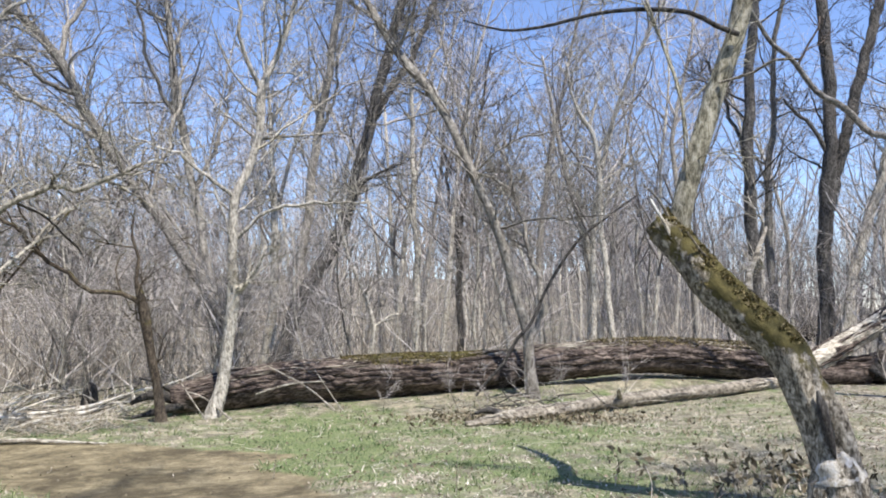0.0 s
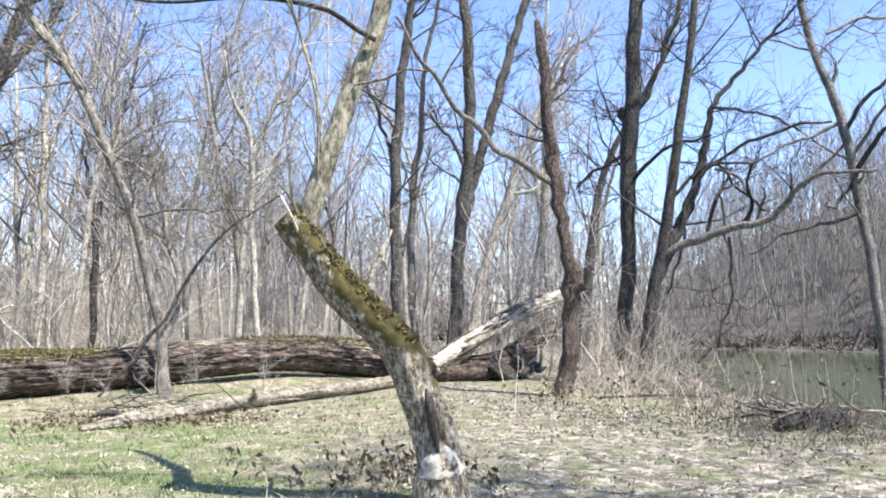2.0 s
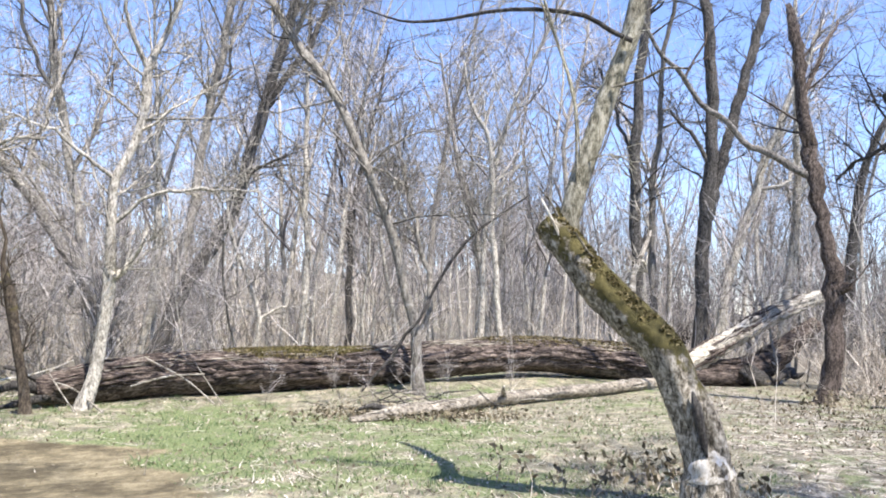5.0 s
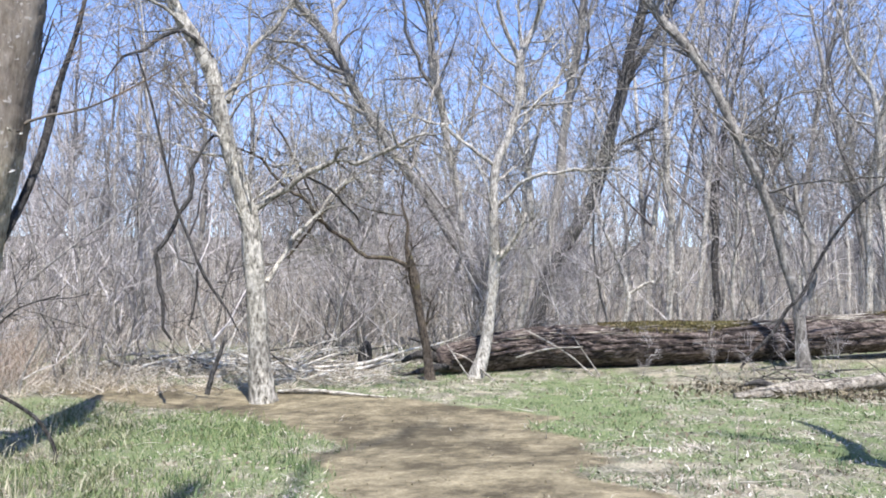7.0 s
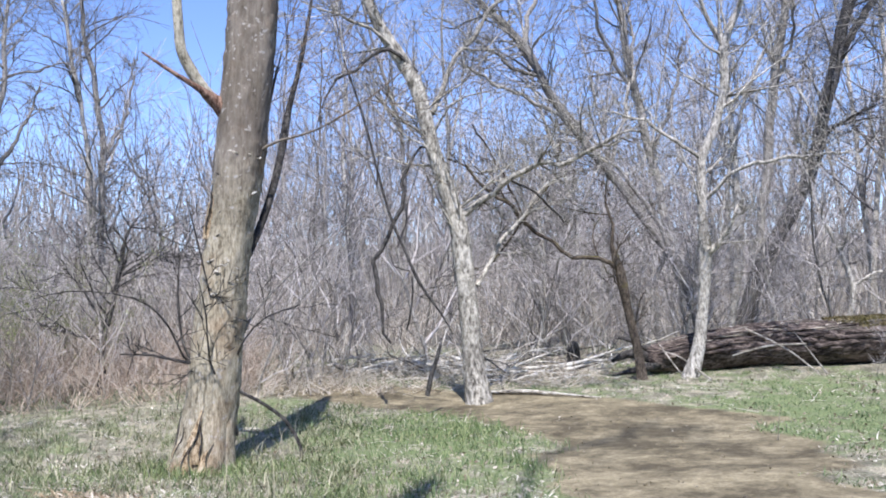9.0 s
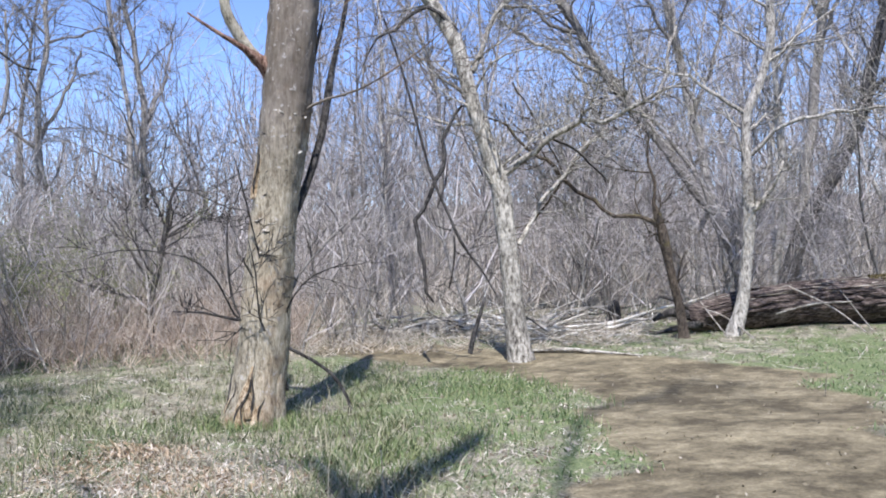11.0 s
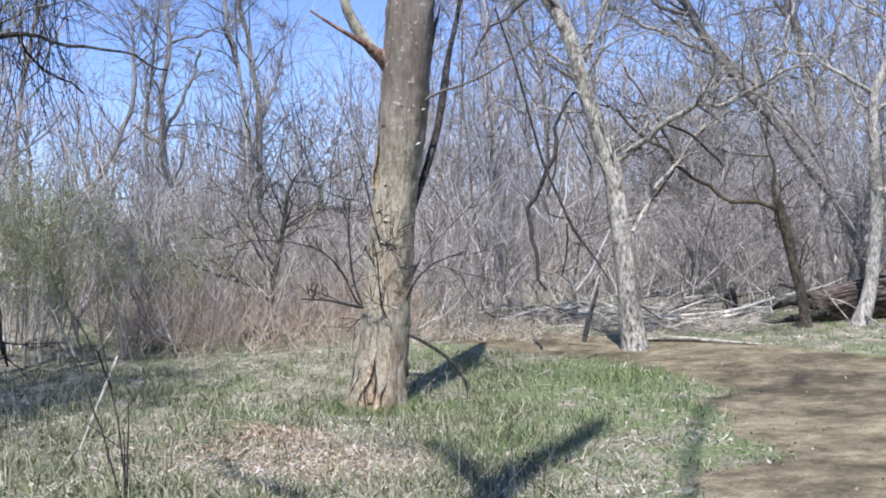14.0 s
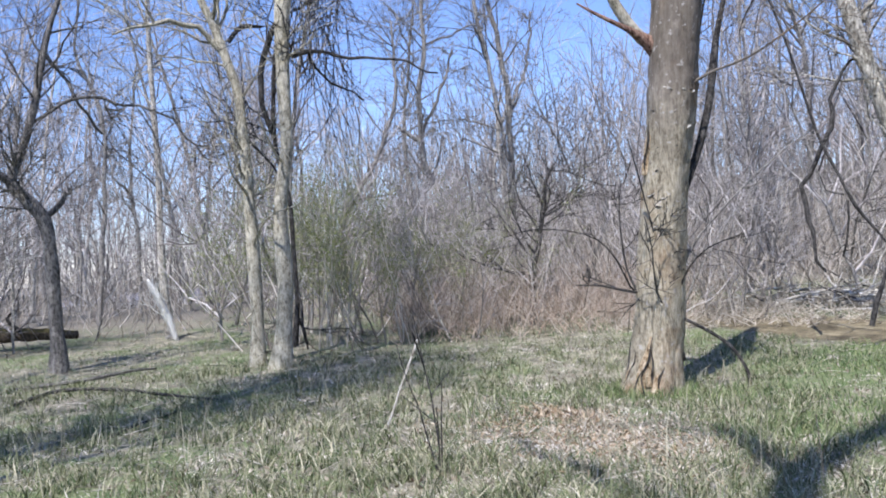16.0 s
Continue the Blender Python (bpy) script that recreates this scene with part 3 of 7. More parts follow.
def tube_part(name, spine, material, parent, sides, rough, seed, step=0.12, label="", twin=True):
    tb = Tubes()
    c = resample(spine, step)
    tb.shift = np.array(parent.location)
    tb.add(c[:, :3], c[:, 3], sides, rough, seed)
    if twin:
        tb.add(c[:2, :3][::-1], c[:2, 3][::-1] * 0.98, sides, rough, seed)
    return part(name, tb.mesh(name, material), parent, label)


def strips(parent, spine, count, material, seed, name="bark_rest", lo=-0.5, hi=3.4, wide=1.0):
    """Loose bark and splinters lying along a trunk."""
    k, tb = np.random.default_rng(seed), Tubes()
    tb.shift = np.array(parent.location)
    c = resample(spine, 0.1)
    for _ in range(count):
        i, n = k.integers(0, len(c) - 12), k.integers(4, 12)
        seg = c[i:i + n]
        way = seg[-1, :3] - seg[0, :3]
        way /= np.linalg.norm(way)
        side = np.cross(way, (0, 0, 1))
        a = k.uniform(lo, hi)
        off = (-side * math.cos(a) * -1 + np.array((0, 0, 1)) * math.sin(a))
        r = seg[:, 3:] * k.uniform(0.99, 1.04)
        m = len(seg)
        tb.add(seg[:, :3] + off * r + np.cumsum(k.normal(0, 0.008, (m, 3)), 0), np.sin(np.linspace(0.15, 3.0, m)) * k.uniform(0.008, 0.022) * wide, 4)
    return tagged(part(name, tb.mesh(name, material), parent, "loose ridged strips of bark"), kind="stuff")


log = tagged(new("fallen_log"), "huge fallen tree trunk with ridged bark and moss on top", "log")
log.location = (-4.46, 14.84, 0.0)
LOG = [(x, y, z - 0.01, r * 0.95) for x, y, z, r in LOG]
tube_part("trunk", LOG, log_bark, log, 46, 0.06, 1, 0.07)
strips(log, LOG, 420, log_bark, 2, wide=1.7)
# tan strips on the upper side only: the sunlit top put into colour
strips(log, LOG, 190, driftwood, 14, "bark_curl", 0.5, 2.4, 0.9)
strips(log, LOG, 130, log_bark, 17, "bark_slab", -0.1, 0.55, 3.4)
# more pale strips along the top, for its sunlit tone and dry litter
strips(log, LOG, 120, wood_grey, 15, "bark_curl", 0.9, 2.2, 0.6)
for lo, hi in ((-1.3, 0.8),):
    pad = [(x, y - 0.02, z + r * 0.45, r * 0.665) for x, y, z, r in resample(LOG, 0.12) if lo < x < hi]
    pad[0], pad[-1] = (*pad[0][:2], pad[0][2] - 0.12, pad[0][3] * 0.7), (*pad[-1][:2], pad[-1][2] - 0.12, pad[-1][3] * 0.7)
    tube_part("moss_cushion", pad, moss_green, log, 22, 0.06, 12, 0.08, "thick olive-green moss")
tube_part("broken_limb", LIMB, wood_grey, log, 22, 0.12, 3, 0.07, label="bleached broken limb with shreds of dark bark")
strips(log, LIMB, 60, wood_grey, 4, "splinter_rest", wide=1.6)
strips(log, LIMB, 80, log_bark, 18, "bark_rest", wide=2.0)
strips(log, BUTT, 90, log_bark, 19, "bark_rest", wide=2.4)
tube_part("lower_limb", BUTT, log_bark, log, 18, 0.1, 5)
tube_part("root", ROOT, dark_bark, log, 12, 0.14, 6)
for j, q in enumerate(([(-4.4, 14.8, 0.25, 0.10), (-4.75, 14.6, 0.33, 0.07), (-5.0, 14.45, 0.2, 0.03)], [(-4.35, 14.85, 0.35, 0.08), (-4.7, 14.75, 0.55, 0.05), (-4.95, 14.7, 0.6, 0.02)], [(-4.2, 14.8, 0.15, 0.09), (-4.6, 14.45, 0.06, 0.05), (-4.9, 14.2, 0.0, 0.02)])):
    tube_part("root", q, dark_bark, log, 8, 0.1, 20 + j)
kr = np.random.default_rng(44)
for j in range(9):
    x, y = kr.uniform(9.3, 10.9), kr.uniform(19.0, 19.6)
    w = kr.normal(0, 0.4, 3)
    tube_part("root", [(x + 0.2, y + 0.3, 0.35, 0.09), (x + w[0] * 0.5, y - 0.05, 0.22 + 0.2 * w[1], 0.07), (x + w[0], y - 0.25, 0.05 + 0.4 * abs(w[2]), 0.02)], dark_bark, log, 8, 0.15, 80 + j)
thin = tagged(new("fallen_pole"), "long thin barkless fallen trunk lying in the grass", "log")
thin.location = THIN[0][:3]
tube_part("trunk", THIN, driftwood, thin, 14, 0.10, 7)
strips(thin, THIN, 70, wood_grey, 16, "bark_curl", -0.6, 3.4, 0.7)
tube_part("stub", [(1.05, 12.9, 0.1, 0.05), (0.8, 12.75, 0.2, 0.04), (0.6, 12.65, 0.16, 0.02)], dark_bark, thin, 7, 0.1, 8)
tube_part("stub", [(3.1, 14.66, 0.15, 0.05), (3.0, 14.3, 0.3, 0.035), (2.95, 14.0, 0.38, 0.02)], wood_grey, thin, 7, 0.1, 9)


def stick(name, label, spine, material, seed, lift=0.0):
    ob = tagged(new(name), label, "branch")
    s = [(x, y, float(ground_z(x, y)) + z, r) for x, y, z, r in spine]
    ob.location = s[0][:3]
    tube_part("stem", s, material, ob, 7, 0.1, seed, 0.15)
    return ob


stick("fallen_branch", "pale dead branch lying across the track", [(-6.2, 12.1, 0.03, 0.03), (-5.6, 12.0, 0.05, 0.035), (-4.9, 11.85, 0.04, 0.025), (-4.3, 11.72, 0.02, 0.012)], wood_grey, 31)
stick("fallen_branch", "dark dead branch in the dry grass", [(-11.3, 0.9, 0.013, 0.02), (-11.6, 1.5, 0.089, 0.0225), (-11.2, 2.1, 0.044, 0.02), (-10.4, 2.3, 0.062, 0.0175), (-9.7, 2.7, 0.013, 0.01)], dark_bark, 32)
stick("fallen_branch", "curved dark branch half sunk in grass", [(-8.6, 1.2, -0.001, 0.01), (-8.9, 1.6, 0.044, 0.0125), (-9.2, 2.0, 0.049, 0.011), (-9.6, 2.2, 0.003, 0.006)], dark_bark, 33)
stick("fallen_branch", "long grey branch on the ground", [(-12.8, 1.1, 0.008, 0.025), (-12.2, 1.9, 0.103, 0.025), (-12.6, 2.6, 0.125, 0.02), (-13.2, 3.1, 0.035, 0.015)], grey_bark, 34)
stick("fallen_branch", "dark branch lying by the river thicket", [(9.3, 14.0, 0.03, 0.02), (10.0, 13.7, 0.05, 0.024), (10.8, 13.6, 0.07, 0.02), (11.3, 13.2, 0.05, 0.012)], dark_bark, 35)
stick("stalk", "pale dry reed stalk leaning in the grass", [(-6.85, 3.1, -0.02, 0.012), (-6.8, 3.25, 0.35, 0.011), (-6.72, 3.4, 0.75, 0.008)], peeled, 36)
for x, y, h, turn in ((0.26, 7.95, 0.42, 0.05), (-3.3, 3.9, 0.45, -0.1), (-3.05, 4.4, 0.3, 0.25), (-5.9, 3.3, 0.4, 0.2), (-4.9, 2.9, 0.5, -0.2), (-7.6, 3.6, 0.45, 0.1), (-1.6, 9.2, 0.3, 0.1)):
    stick("stalk", "thin dry weed stalk standing in the grass", [(x, y, -0.02, 0.005), (x + turn * 0.4 * h, y, h * 0.5, 0.004), (x + turn * h, y + 0.02, h, 0.002)], driftwood, 37)
chunk = tagged(new("rotten_wood"), "crumbling orange chunk of rotten wood", "wood")
chunk.location = (-6.35, 4.6, -0.2)
tube_part("lump", [(-6.48, 4.6, -0.2, 0.05), (-6.38, 4.61, -0.17, 0.075), (-6.28, 4.6, -0.16, 0.07), (-6.16, 4.57, -0.2, 0.04)], rotten, chunk, 10, 0.3, 41, 0.03)
for j in range(9):
    x, y = -6.5 + 0.045 * j, 4.5 + 0.03 * (j * 5 % 7)
    tube_part("splinter", [(x, y, -0.2, 0.012), (x + 0.05 * (j % 3 - 1), y - 0.04, -0.1, 0.016), (x + 0.14 * (j % 3 - 1), y - 0.07, -0.08 + 0.02 * (j % 4), 0.006)], rotten, chunk, 5, 0.2, 43 + j, 0.03)
stump = tagged(new("stump"), "small dark rotten stump among dead sticks", "stump")
stump.location = (-6.0, 15.2, -0.1)
tube_part("body", [(-6.0, 15.2, -0.15, 0.16), (-6.0, 15.2, 0.15, 0.13), (-5.97, 15.18, 0.38, 0.11), (-5.93, 15.15, 0.5, 0.05)], dark_bark, stump, 12, 0.15, 40, 0.06)

# a heap of flood-drifted sticks beside the wet track
k = np.random.default_rng(61)
for heap_label, cx, cy, spread, count, mats in (("tangled heap of pale flood-drifted sticks", -8.0, 14.4, (2.6, 0.6), 80, (wood_grey, peeled, dark_bark)),
                                                ("pile of thick bleached driftwood in the reeds", -8.2, 13.6, (3.0, 0.45), 90, (peeled, wood_grey, peeled)),
                                                ("heap of dead sticks before the fallen trunk", -5.8, 15.4, (1.0, 0.5), 24, (wood_grey, peeled, dark_bark)),
                                                ("low clutter of dark sticks at the end of the fallen pole", 1.25, 13.9, (1.1, 0.3), 34, (dark_bark, driftwood, dark_bark)),
                                                ("dark heap of driftwood on the river bank", 9.55, 9.2, (1.05, 0.2), 125, (dark_bark, dark_bark, driftwood))):
    heap = tagged(new("stick_heap"), heap_label, "sticks")
    heap.location = (cx, cy, float(ground_z(cx, cy)))
    for j in range(count):
        x, y = cx + k.normal(0, spread[0] * 0.5), cy + k.normal(0, spread[1])
        z = float(ground_z(x, y))
        a, l = k.uniform(0, math.pi), k.uniform(0.5, 1.5)
        thick = 1.7 if "thick" in heap_label else 1.0
        l *= thick ** 0.7 * (0.55 if "dark" in heap_label else 1.0)
        p, r = wander(k, (x, y, z + k.uniform(0.0, 0.3)), (math.cos(a), math.sin(a) * 0.6, k.normal(0.03, 0.09) if thick > 1 or "low" in heap_label else k.normal(0.08, 0.22)), l, k.uniform(0.007, 0.02) * thick, 0.004, 6, 0.3, 0)
        p[:, 2] = np.maximum(p[:, 2], z + 0.01)
        tb = Tubes()
        tb.shift = np.array(heap.location)
        tb.add(p, r, 5)
        part("stick", tb.mesh("stick", mats[j % 3]), heap)


for j, q in enumerate(([(-3.6, 13.9, 0.0, 0.012), (-3.95, 14.2, 0.35, 0.013), (-4.3, 14.5, 0.75, 0.007)], [(-3.2, 13.9, 0.0, 0.018), (-3.75, 14.35, 0.3, 0.015), (-4.1, 14.5, 0.42, 0.007)], [(-1.7, 14.9, 0.0, 0.013), (-2.2, 15.05, 0.35, 0.015), (-2.9, 15.1, 0.72, 0.011)], [(-1.6, 15.0, 0.0, 0.012), (-1.9, 15.2, 0.35, 0.011), (-2.1, 15.3, 0.6, 0.006)], [(-3.0, 14.7, 0.3, 0.012), (-2.5, 14.9, 0.42, 0.018), (-1.9, 15.1, 0.45, 0.009)])):
    stick("dead_branch", "pale dead stick propped against the fallen trunk", q, wood_grey, 50 + j)

for j in range(6):
    a = 0.4 * j - 0.9
    x, y = 8.9 + 0.26 * j, 9.15 + 0.06 * (j % 3)
    tube_part("chunk", [(x, y, 0.0, 0.08), (x + 0.15 * math.cos(a), y + 0.1 * math.sin(a), 0.17, 0.11), (x + 0.33 * math.cos(a), y + 0.2 * math.sin(a), 0.26, 0.06)], dark_bark, heap, 9, 0.2, 120 + j, 0.05)
for j, (x, y, a) in enumerate(((9.2, 9.3, 0.15), (9.5, 9.15, -0.2), (9.4, 9.5, 0.45))):
    q = [(x + d * math.cos(a), y - d * math.sin(a) * 0.5, 0.12 + 0.09 * d, 0.022 - 0.006 * d) for d in (0, 0.7, 1.4, 2.2)]
    stick("fallen_branch", "long pale branch lying over the driftwood heap", q, wood_grey, 130 + j)

# mossy rotten logs in the hollow beyond the crooked tree
for q, mat, lab in (([(-19.8, 1.2, 0.12, 0.115), (-19.2, 2.0, 0.24, 0.144), (-18.4, 2.9, 0.2, 0.137), (-17.8, 3.6, 0.1, 0.086)], moss_green, "thick moss-covered rotten log"), ([(-20.4, 2.0, 0.1, 0.144), (-19.5, 3.0, 0.42, 0.144), (-18.7, 4.3, 0.5, 0.122), (-18.2, 5.2, 0.4, 0.072)], darkmoss_bark, "rotting reddish log in the hollow"), ([(-18.6, 0.8, 0.05, 0.072), (-17.9, 1.8, 0.12, 0.072), (-17.2, 2.9, 0.06, 0.050)], dark_bark, "dark wet log in the hollow")):
    rot_log = tagged(new("rotten_log"), lab, "log")
    q = [(x - 0.5, y - 1.9, z * 0.6 + float(ground_z(x - 0.5, y - 1.9)), r) for x, y, z, r in q]
    rot_log.location = q[0][:3]
    tube_part("trunk", q, mat, rot_log, 14, 0.25, 70)
    for j in range(3):
        x, y, z, r = q[1 + j % 2]
        tube_part("broken_branch", [(x, y, z, r * 0.4), (x + 0.3 * j - 0.2, y - 0.3, z + 0.35, r * 0.3), (x + 0.7 * j - 0.6, y - 0.5 + 0.4 * j, z + 0.5, r * 0.1)], dark_bark, rot_log, 7, 0.15, 75 + j)

# ---- trees that stand out ----
bare_tree("mossy_tree", "crooked living tree with green moss and a peeled white band", mossy_bark,
    [(3.20, 6.78, -0.45, 0.216), (3.15, 6.81, 0.01, 0.187), (3.13, 6.82, 0.27, 0.169), (3.06, 6.85, 0.43, 0.118), (3.00, 6.88, 0.61, 0.105), (2.96, 6.89, 0.79, 0.130), (2.90, 6.92, 1.04, 0.155), (2.78, 6.97, 1.26, 0.158), (2.56, 7.06, 1.49, 0.159), (2.35, 7.16, 1.72, 0.160), (2.18, 7.23, 1.96, 0.144), (2.06, 7.29, 2.14, 0.149), (1.96, 7.33, 2.27, 0.124)],
    [[(2.10, 7.27, 2.07, 0.097), (2.15, 7.26, 2.33, 0.089), (2.24, 7.25, 2.67, 0.084), (2.35, 7.23, 3.02, 0.084), (2.48, 7.21, 3.41, 0.083), (2.62, 7.18, 3.77, 0.080), (2.72, 7.18, 4.18, 0.077), (2.81, 7.17, 4.64, 0.077), (2.98, 7.13, 5.47, 0.063), (3.12, 7.09, 6.53, 0.029)],
     [(3.21, 6.78, 0.23, 0.117), (3.19, 6.80, 0.39, 0.108), (3.16, 6.82, 0.59, 0.098), (3.10, 6.86, 0.74, 0.107), (3.03, 6.90, 0.88, 0.117), (2.97, 6.94, 0.99, 0.093)],
     [(2.61, 7.04, 3.76, 0.024), (2.44, 7.08, 3.85, 0.024), (2.22, 7.11, 3.98, 0.022), (1.81, 7.22, 4.05, 0.019), (1.45, 7.31, 4.04, 0.017), (1.14, 7.37, 3.98, 0.015), (0.91, 7.39, 3.95, 0.014), (0.69, 7.40, 3.95, 0.010), (0.38, 7.46, 4.06, 0.007)],
     [(2.21, 7.22, 2.10, 0.010), (2.18, 7.19, 2.52, 0.012), (2.15, 7.15, 3.22, 0.012), (2.02, 7.14, 3.68, 0.012), (1.90, 7.13, 4.05, 0.011), (1.78, 7.11, 4.41, 0.007)],
     [(2.23, 7.21, 2.67, 0.009), (2.15, 7.20, 3.38, 0.010), (2.00, 7.19, 3.79, 0.010), (1.86, 7.17, 4.11, 0.008)],
     [(2.45, 7.11, 3.38, 0.012), (2.67, 6.94, 3.41, 0.012), (2.78, 6.78, 3.46, 0.012), (2.91, 6.60, 3.41, 0.009)],
     [(2.09, 7.27, 2.11, 0.019), (2.03, 7.22, 2.28, 0.016), (1.93, 7.15, 2.43, 0.009), (1.80, 7.08, 2.53, 0.005)],
     [(2.41, 7.13, 1.84, 0.021), (2.24, 7.07, 1.99, 0.014), (2.10, 6.94, 2.14, 0.009)],
     [(2.60, 7.05, 1.65, 0.037), (2.64, 7.13, 1.82, 0.028), (2.78, 7.22, 2.07, 0.019), (2.88, 7.36, 2.21, 0.010)]], 16, 1, {0: stem_bark, 2: dark_bark, 3: stem_bark, 4: stem_bark, 8: wood_grey})
stick("dead_branch", "short white dead stick caught on the mossy tree", [(2.09, 7.17, 2.03, 0.013), (1.97, 7.14, 2.28, 0.012), (1.86, 7.12, 2.48, 0.007)], peeled, 56)
bare_tree("slender_tree", "slender leaning grey-brown tree with a forked second stem", slender_bark,
    [(1.79, 15.91, -0.11, 0.145), (1.72, 15.91, 0.64, 0.129), (1.67, 15.92, 1.33, 0.129), (1.47, 15.94, 2.03, 0.114), (1.32, 15.95, 2.72, 0.114), (1.16, 15.96, 3.22, 0.114), (0.94, 15.98, 3.76, 0.104), (0.68, 16.01, 4.35, 0.105), (0.44, 16.03, 4.94, 0.106), (0.18, 16.05, 5.48, 0.107), (-0.11, 16.08, 5.92, 0.108), (-0.45, 16.11, 6.34, 0.109), (-0.75, 16.14, 6.77, 0.105), (-1.00, 16.16, 7.20, 0.095), (-1.44, 16.20, 8.06, 0.074), (-1.96, 16.24, 9.42, 0.036)],
    [[(1.69, 15.92, 1.04, 0.072), (1.95, 15.97, 1.59, 0.062), (1.90, 16.09, 2.35, 0.063), (1.78, 16.24, 2.87, 0.053), (1.66, 16.40, 3.40, 0.048), (1.56, 16.57, 3.94, 0.038), (1.38, 16.75, 4.70, 0.028), (1.16, 16.94, 5.59, 0.017)],
     [(0.82, 15.99, 4.29, 0.032), (1.20, 15.72, 4.59, 0.026), (1.83, 15.33, 4.81, 0.020), (2.45, 14.87, 4.76, 0.010)],
     [(1.17, 15.96, 3.17, 0.031), (1.80, 15.55, 3.28, 0.025), (2.69, 14.95, 3.26, 0.015), (3.11, 14.30, 3.13, 0.009)],
     [(0.65, 16.01, 4.30, 0.037), (1.15, 16.21, 4.15, 0.032), (1.52, 16.53, 3.98, 0.027)],
     [(-0.21, 16.09, 5.96, 0.043), (0.09, 16.29, 6.67, 0.033), (0.26, 16.60, 7.44, 0.023), (0.33, 16.96, 8.35, 0.012)],
     [(-0.65, 16.13, 6.63, 0.044), (-0.34, 15.72, 7.23, 0.033), (-0.25, 15.18, 7.81, 0.016)]], 54, 2)
bare_tree("dark_vine", "dark woody vine hanging across a slender tree", dark_bark,
    [(0.71, 15.57, 0.16, 0.035), (0.96, 15.56, 0.46, 0.040), (1.24, 15.56, 0.76, 0.045), (1.47, 15.55, 1.16, 0.045), (1.72, 15.55, 1.43, 0.045), (1.96, 15.54, 1.95, 0.040), (2.31, 15.53, 2.53, 0.041), (2.69, 15.53, 2.99, 0.036), (3.19, 15.52, 3.37, 0.031), (3.71, 15.50, 3.73, 0.021)],
    [], 0, 3)
bare_tree("rough_tree", "dead reddish tree with shaggy bark and a long broken limb", red_bark,
    [(9.17, 15.17, 0.04, 0.180), (9.26, 15.11, 0.64, 0.160), (9.31, 15.09, 1.52, 0.155), (9.35, 15.06, 2.07, 0.165), (9.28, 15.10, 2.74, 0.141), (9.20, 15.15, 3.30, 0.126), (9.13, 15.19, 3.98, 0.136), (9.04, 15.24, 4.67, 0.128), (8.95, 15.30, 5.59, 0.114), (8.89, 15.33, 6.52, 0.110), (8.82, 15.37, 7.23, 0.090), (8.75, 15.41, 7.58, 0.048)],
    [[(9.02, 15.26, 4.23, 0.091), (8.56, 15.34, 4.47, 0.070), (8.07, 15.37, 4.71, 0.061), (7.44, 15.44, 5.20, 0.057), (6.89, 15.44, 5.72, 0.048), (6.44, 15.36, 6.15, 0.044), (5.99, 15.27, 6.69, 0.036), (5.58, 15.15, 7.11, 0.024)],
     [(9.31, 15.08, 2.01, 0.137), (9.42, 14.93, 2.09, 0.113), (9.45, 14.77, 2.11, 0.068)],
     [(8.95, 15.30, 5.70, 0.047), (9.29, 15.36, 6.45, 0.042), (9.66, 15.53, 7.02, 0.037), (10.02, 15.77, 7.50, 0.025)],
     [(7.06, 16.42, 6.27, 0.030), (7.34, 16.34, 6.88, 0.024), (7.53, 16.36, 7.26, 0.018)]], 8, 4, {0: limb_bark})
bare_tree("bank_tree", "tall dark tree on the river bank", dark_bark,
    [(12.04, 17.33, 0.46, 0.244), (12.12, 17.28, 1.57, 0.210), (12.19, 17.23, 2.63, 0.197), (12.21, 17.21, 3.70, 0.205), (12.19, 17.23, 4.78, 0.227), (12.26, 17.18, 6.00, 0.229), (12.32, 17.14, 7.23, 0.211), (12.35, 17.11, 8.33, 0.200), (12.40, 17.09, 9.17, 0.188), (12.44, 17.05, 10.57, 0.163), (12.49, 17.02, 13.42, 0.079)],
    [[(12.18, 17.23, 6.21, 0.097), (12.05, 17.23, 6.33, 0.125), (11.95, 17.15, 6.44, 0.083)],
     [(12.29, 17.16, 6.27, 0.084), (12.74, 17.04, 6.98, 0.078), (13.16, 17.03, 8.00, 0.072), (13.61, 17.04, 9.05, 0.067), (14.02, 17.09, 10.29, 0.046)],
     [(12.21, 17.21, 4.64, 0.069), (12.48, 16.74, 5.19, 0.055), (12.80, 16.11, 5.50, 0.047), (13.16, 15.38, 5.58, 0.027)],
     [(12.20, 17.22, 5.45, 0.062), (11.87, 17.93, 5.14, 0.049), (11.72, 18.74, 4.83, 0.036)]], 17, 5)
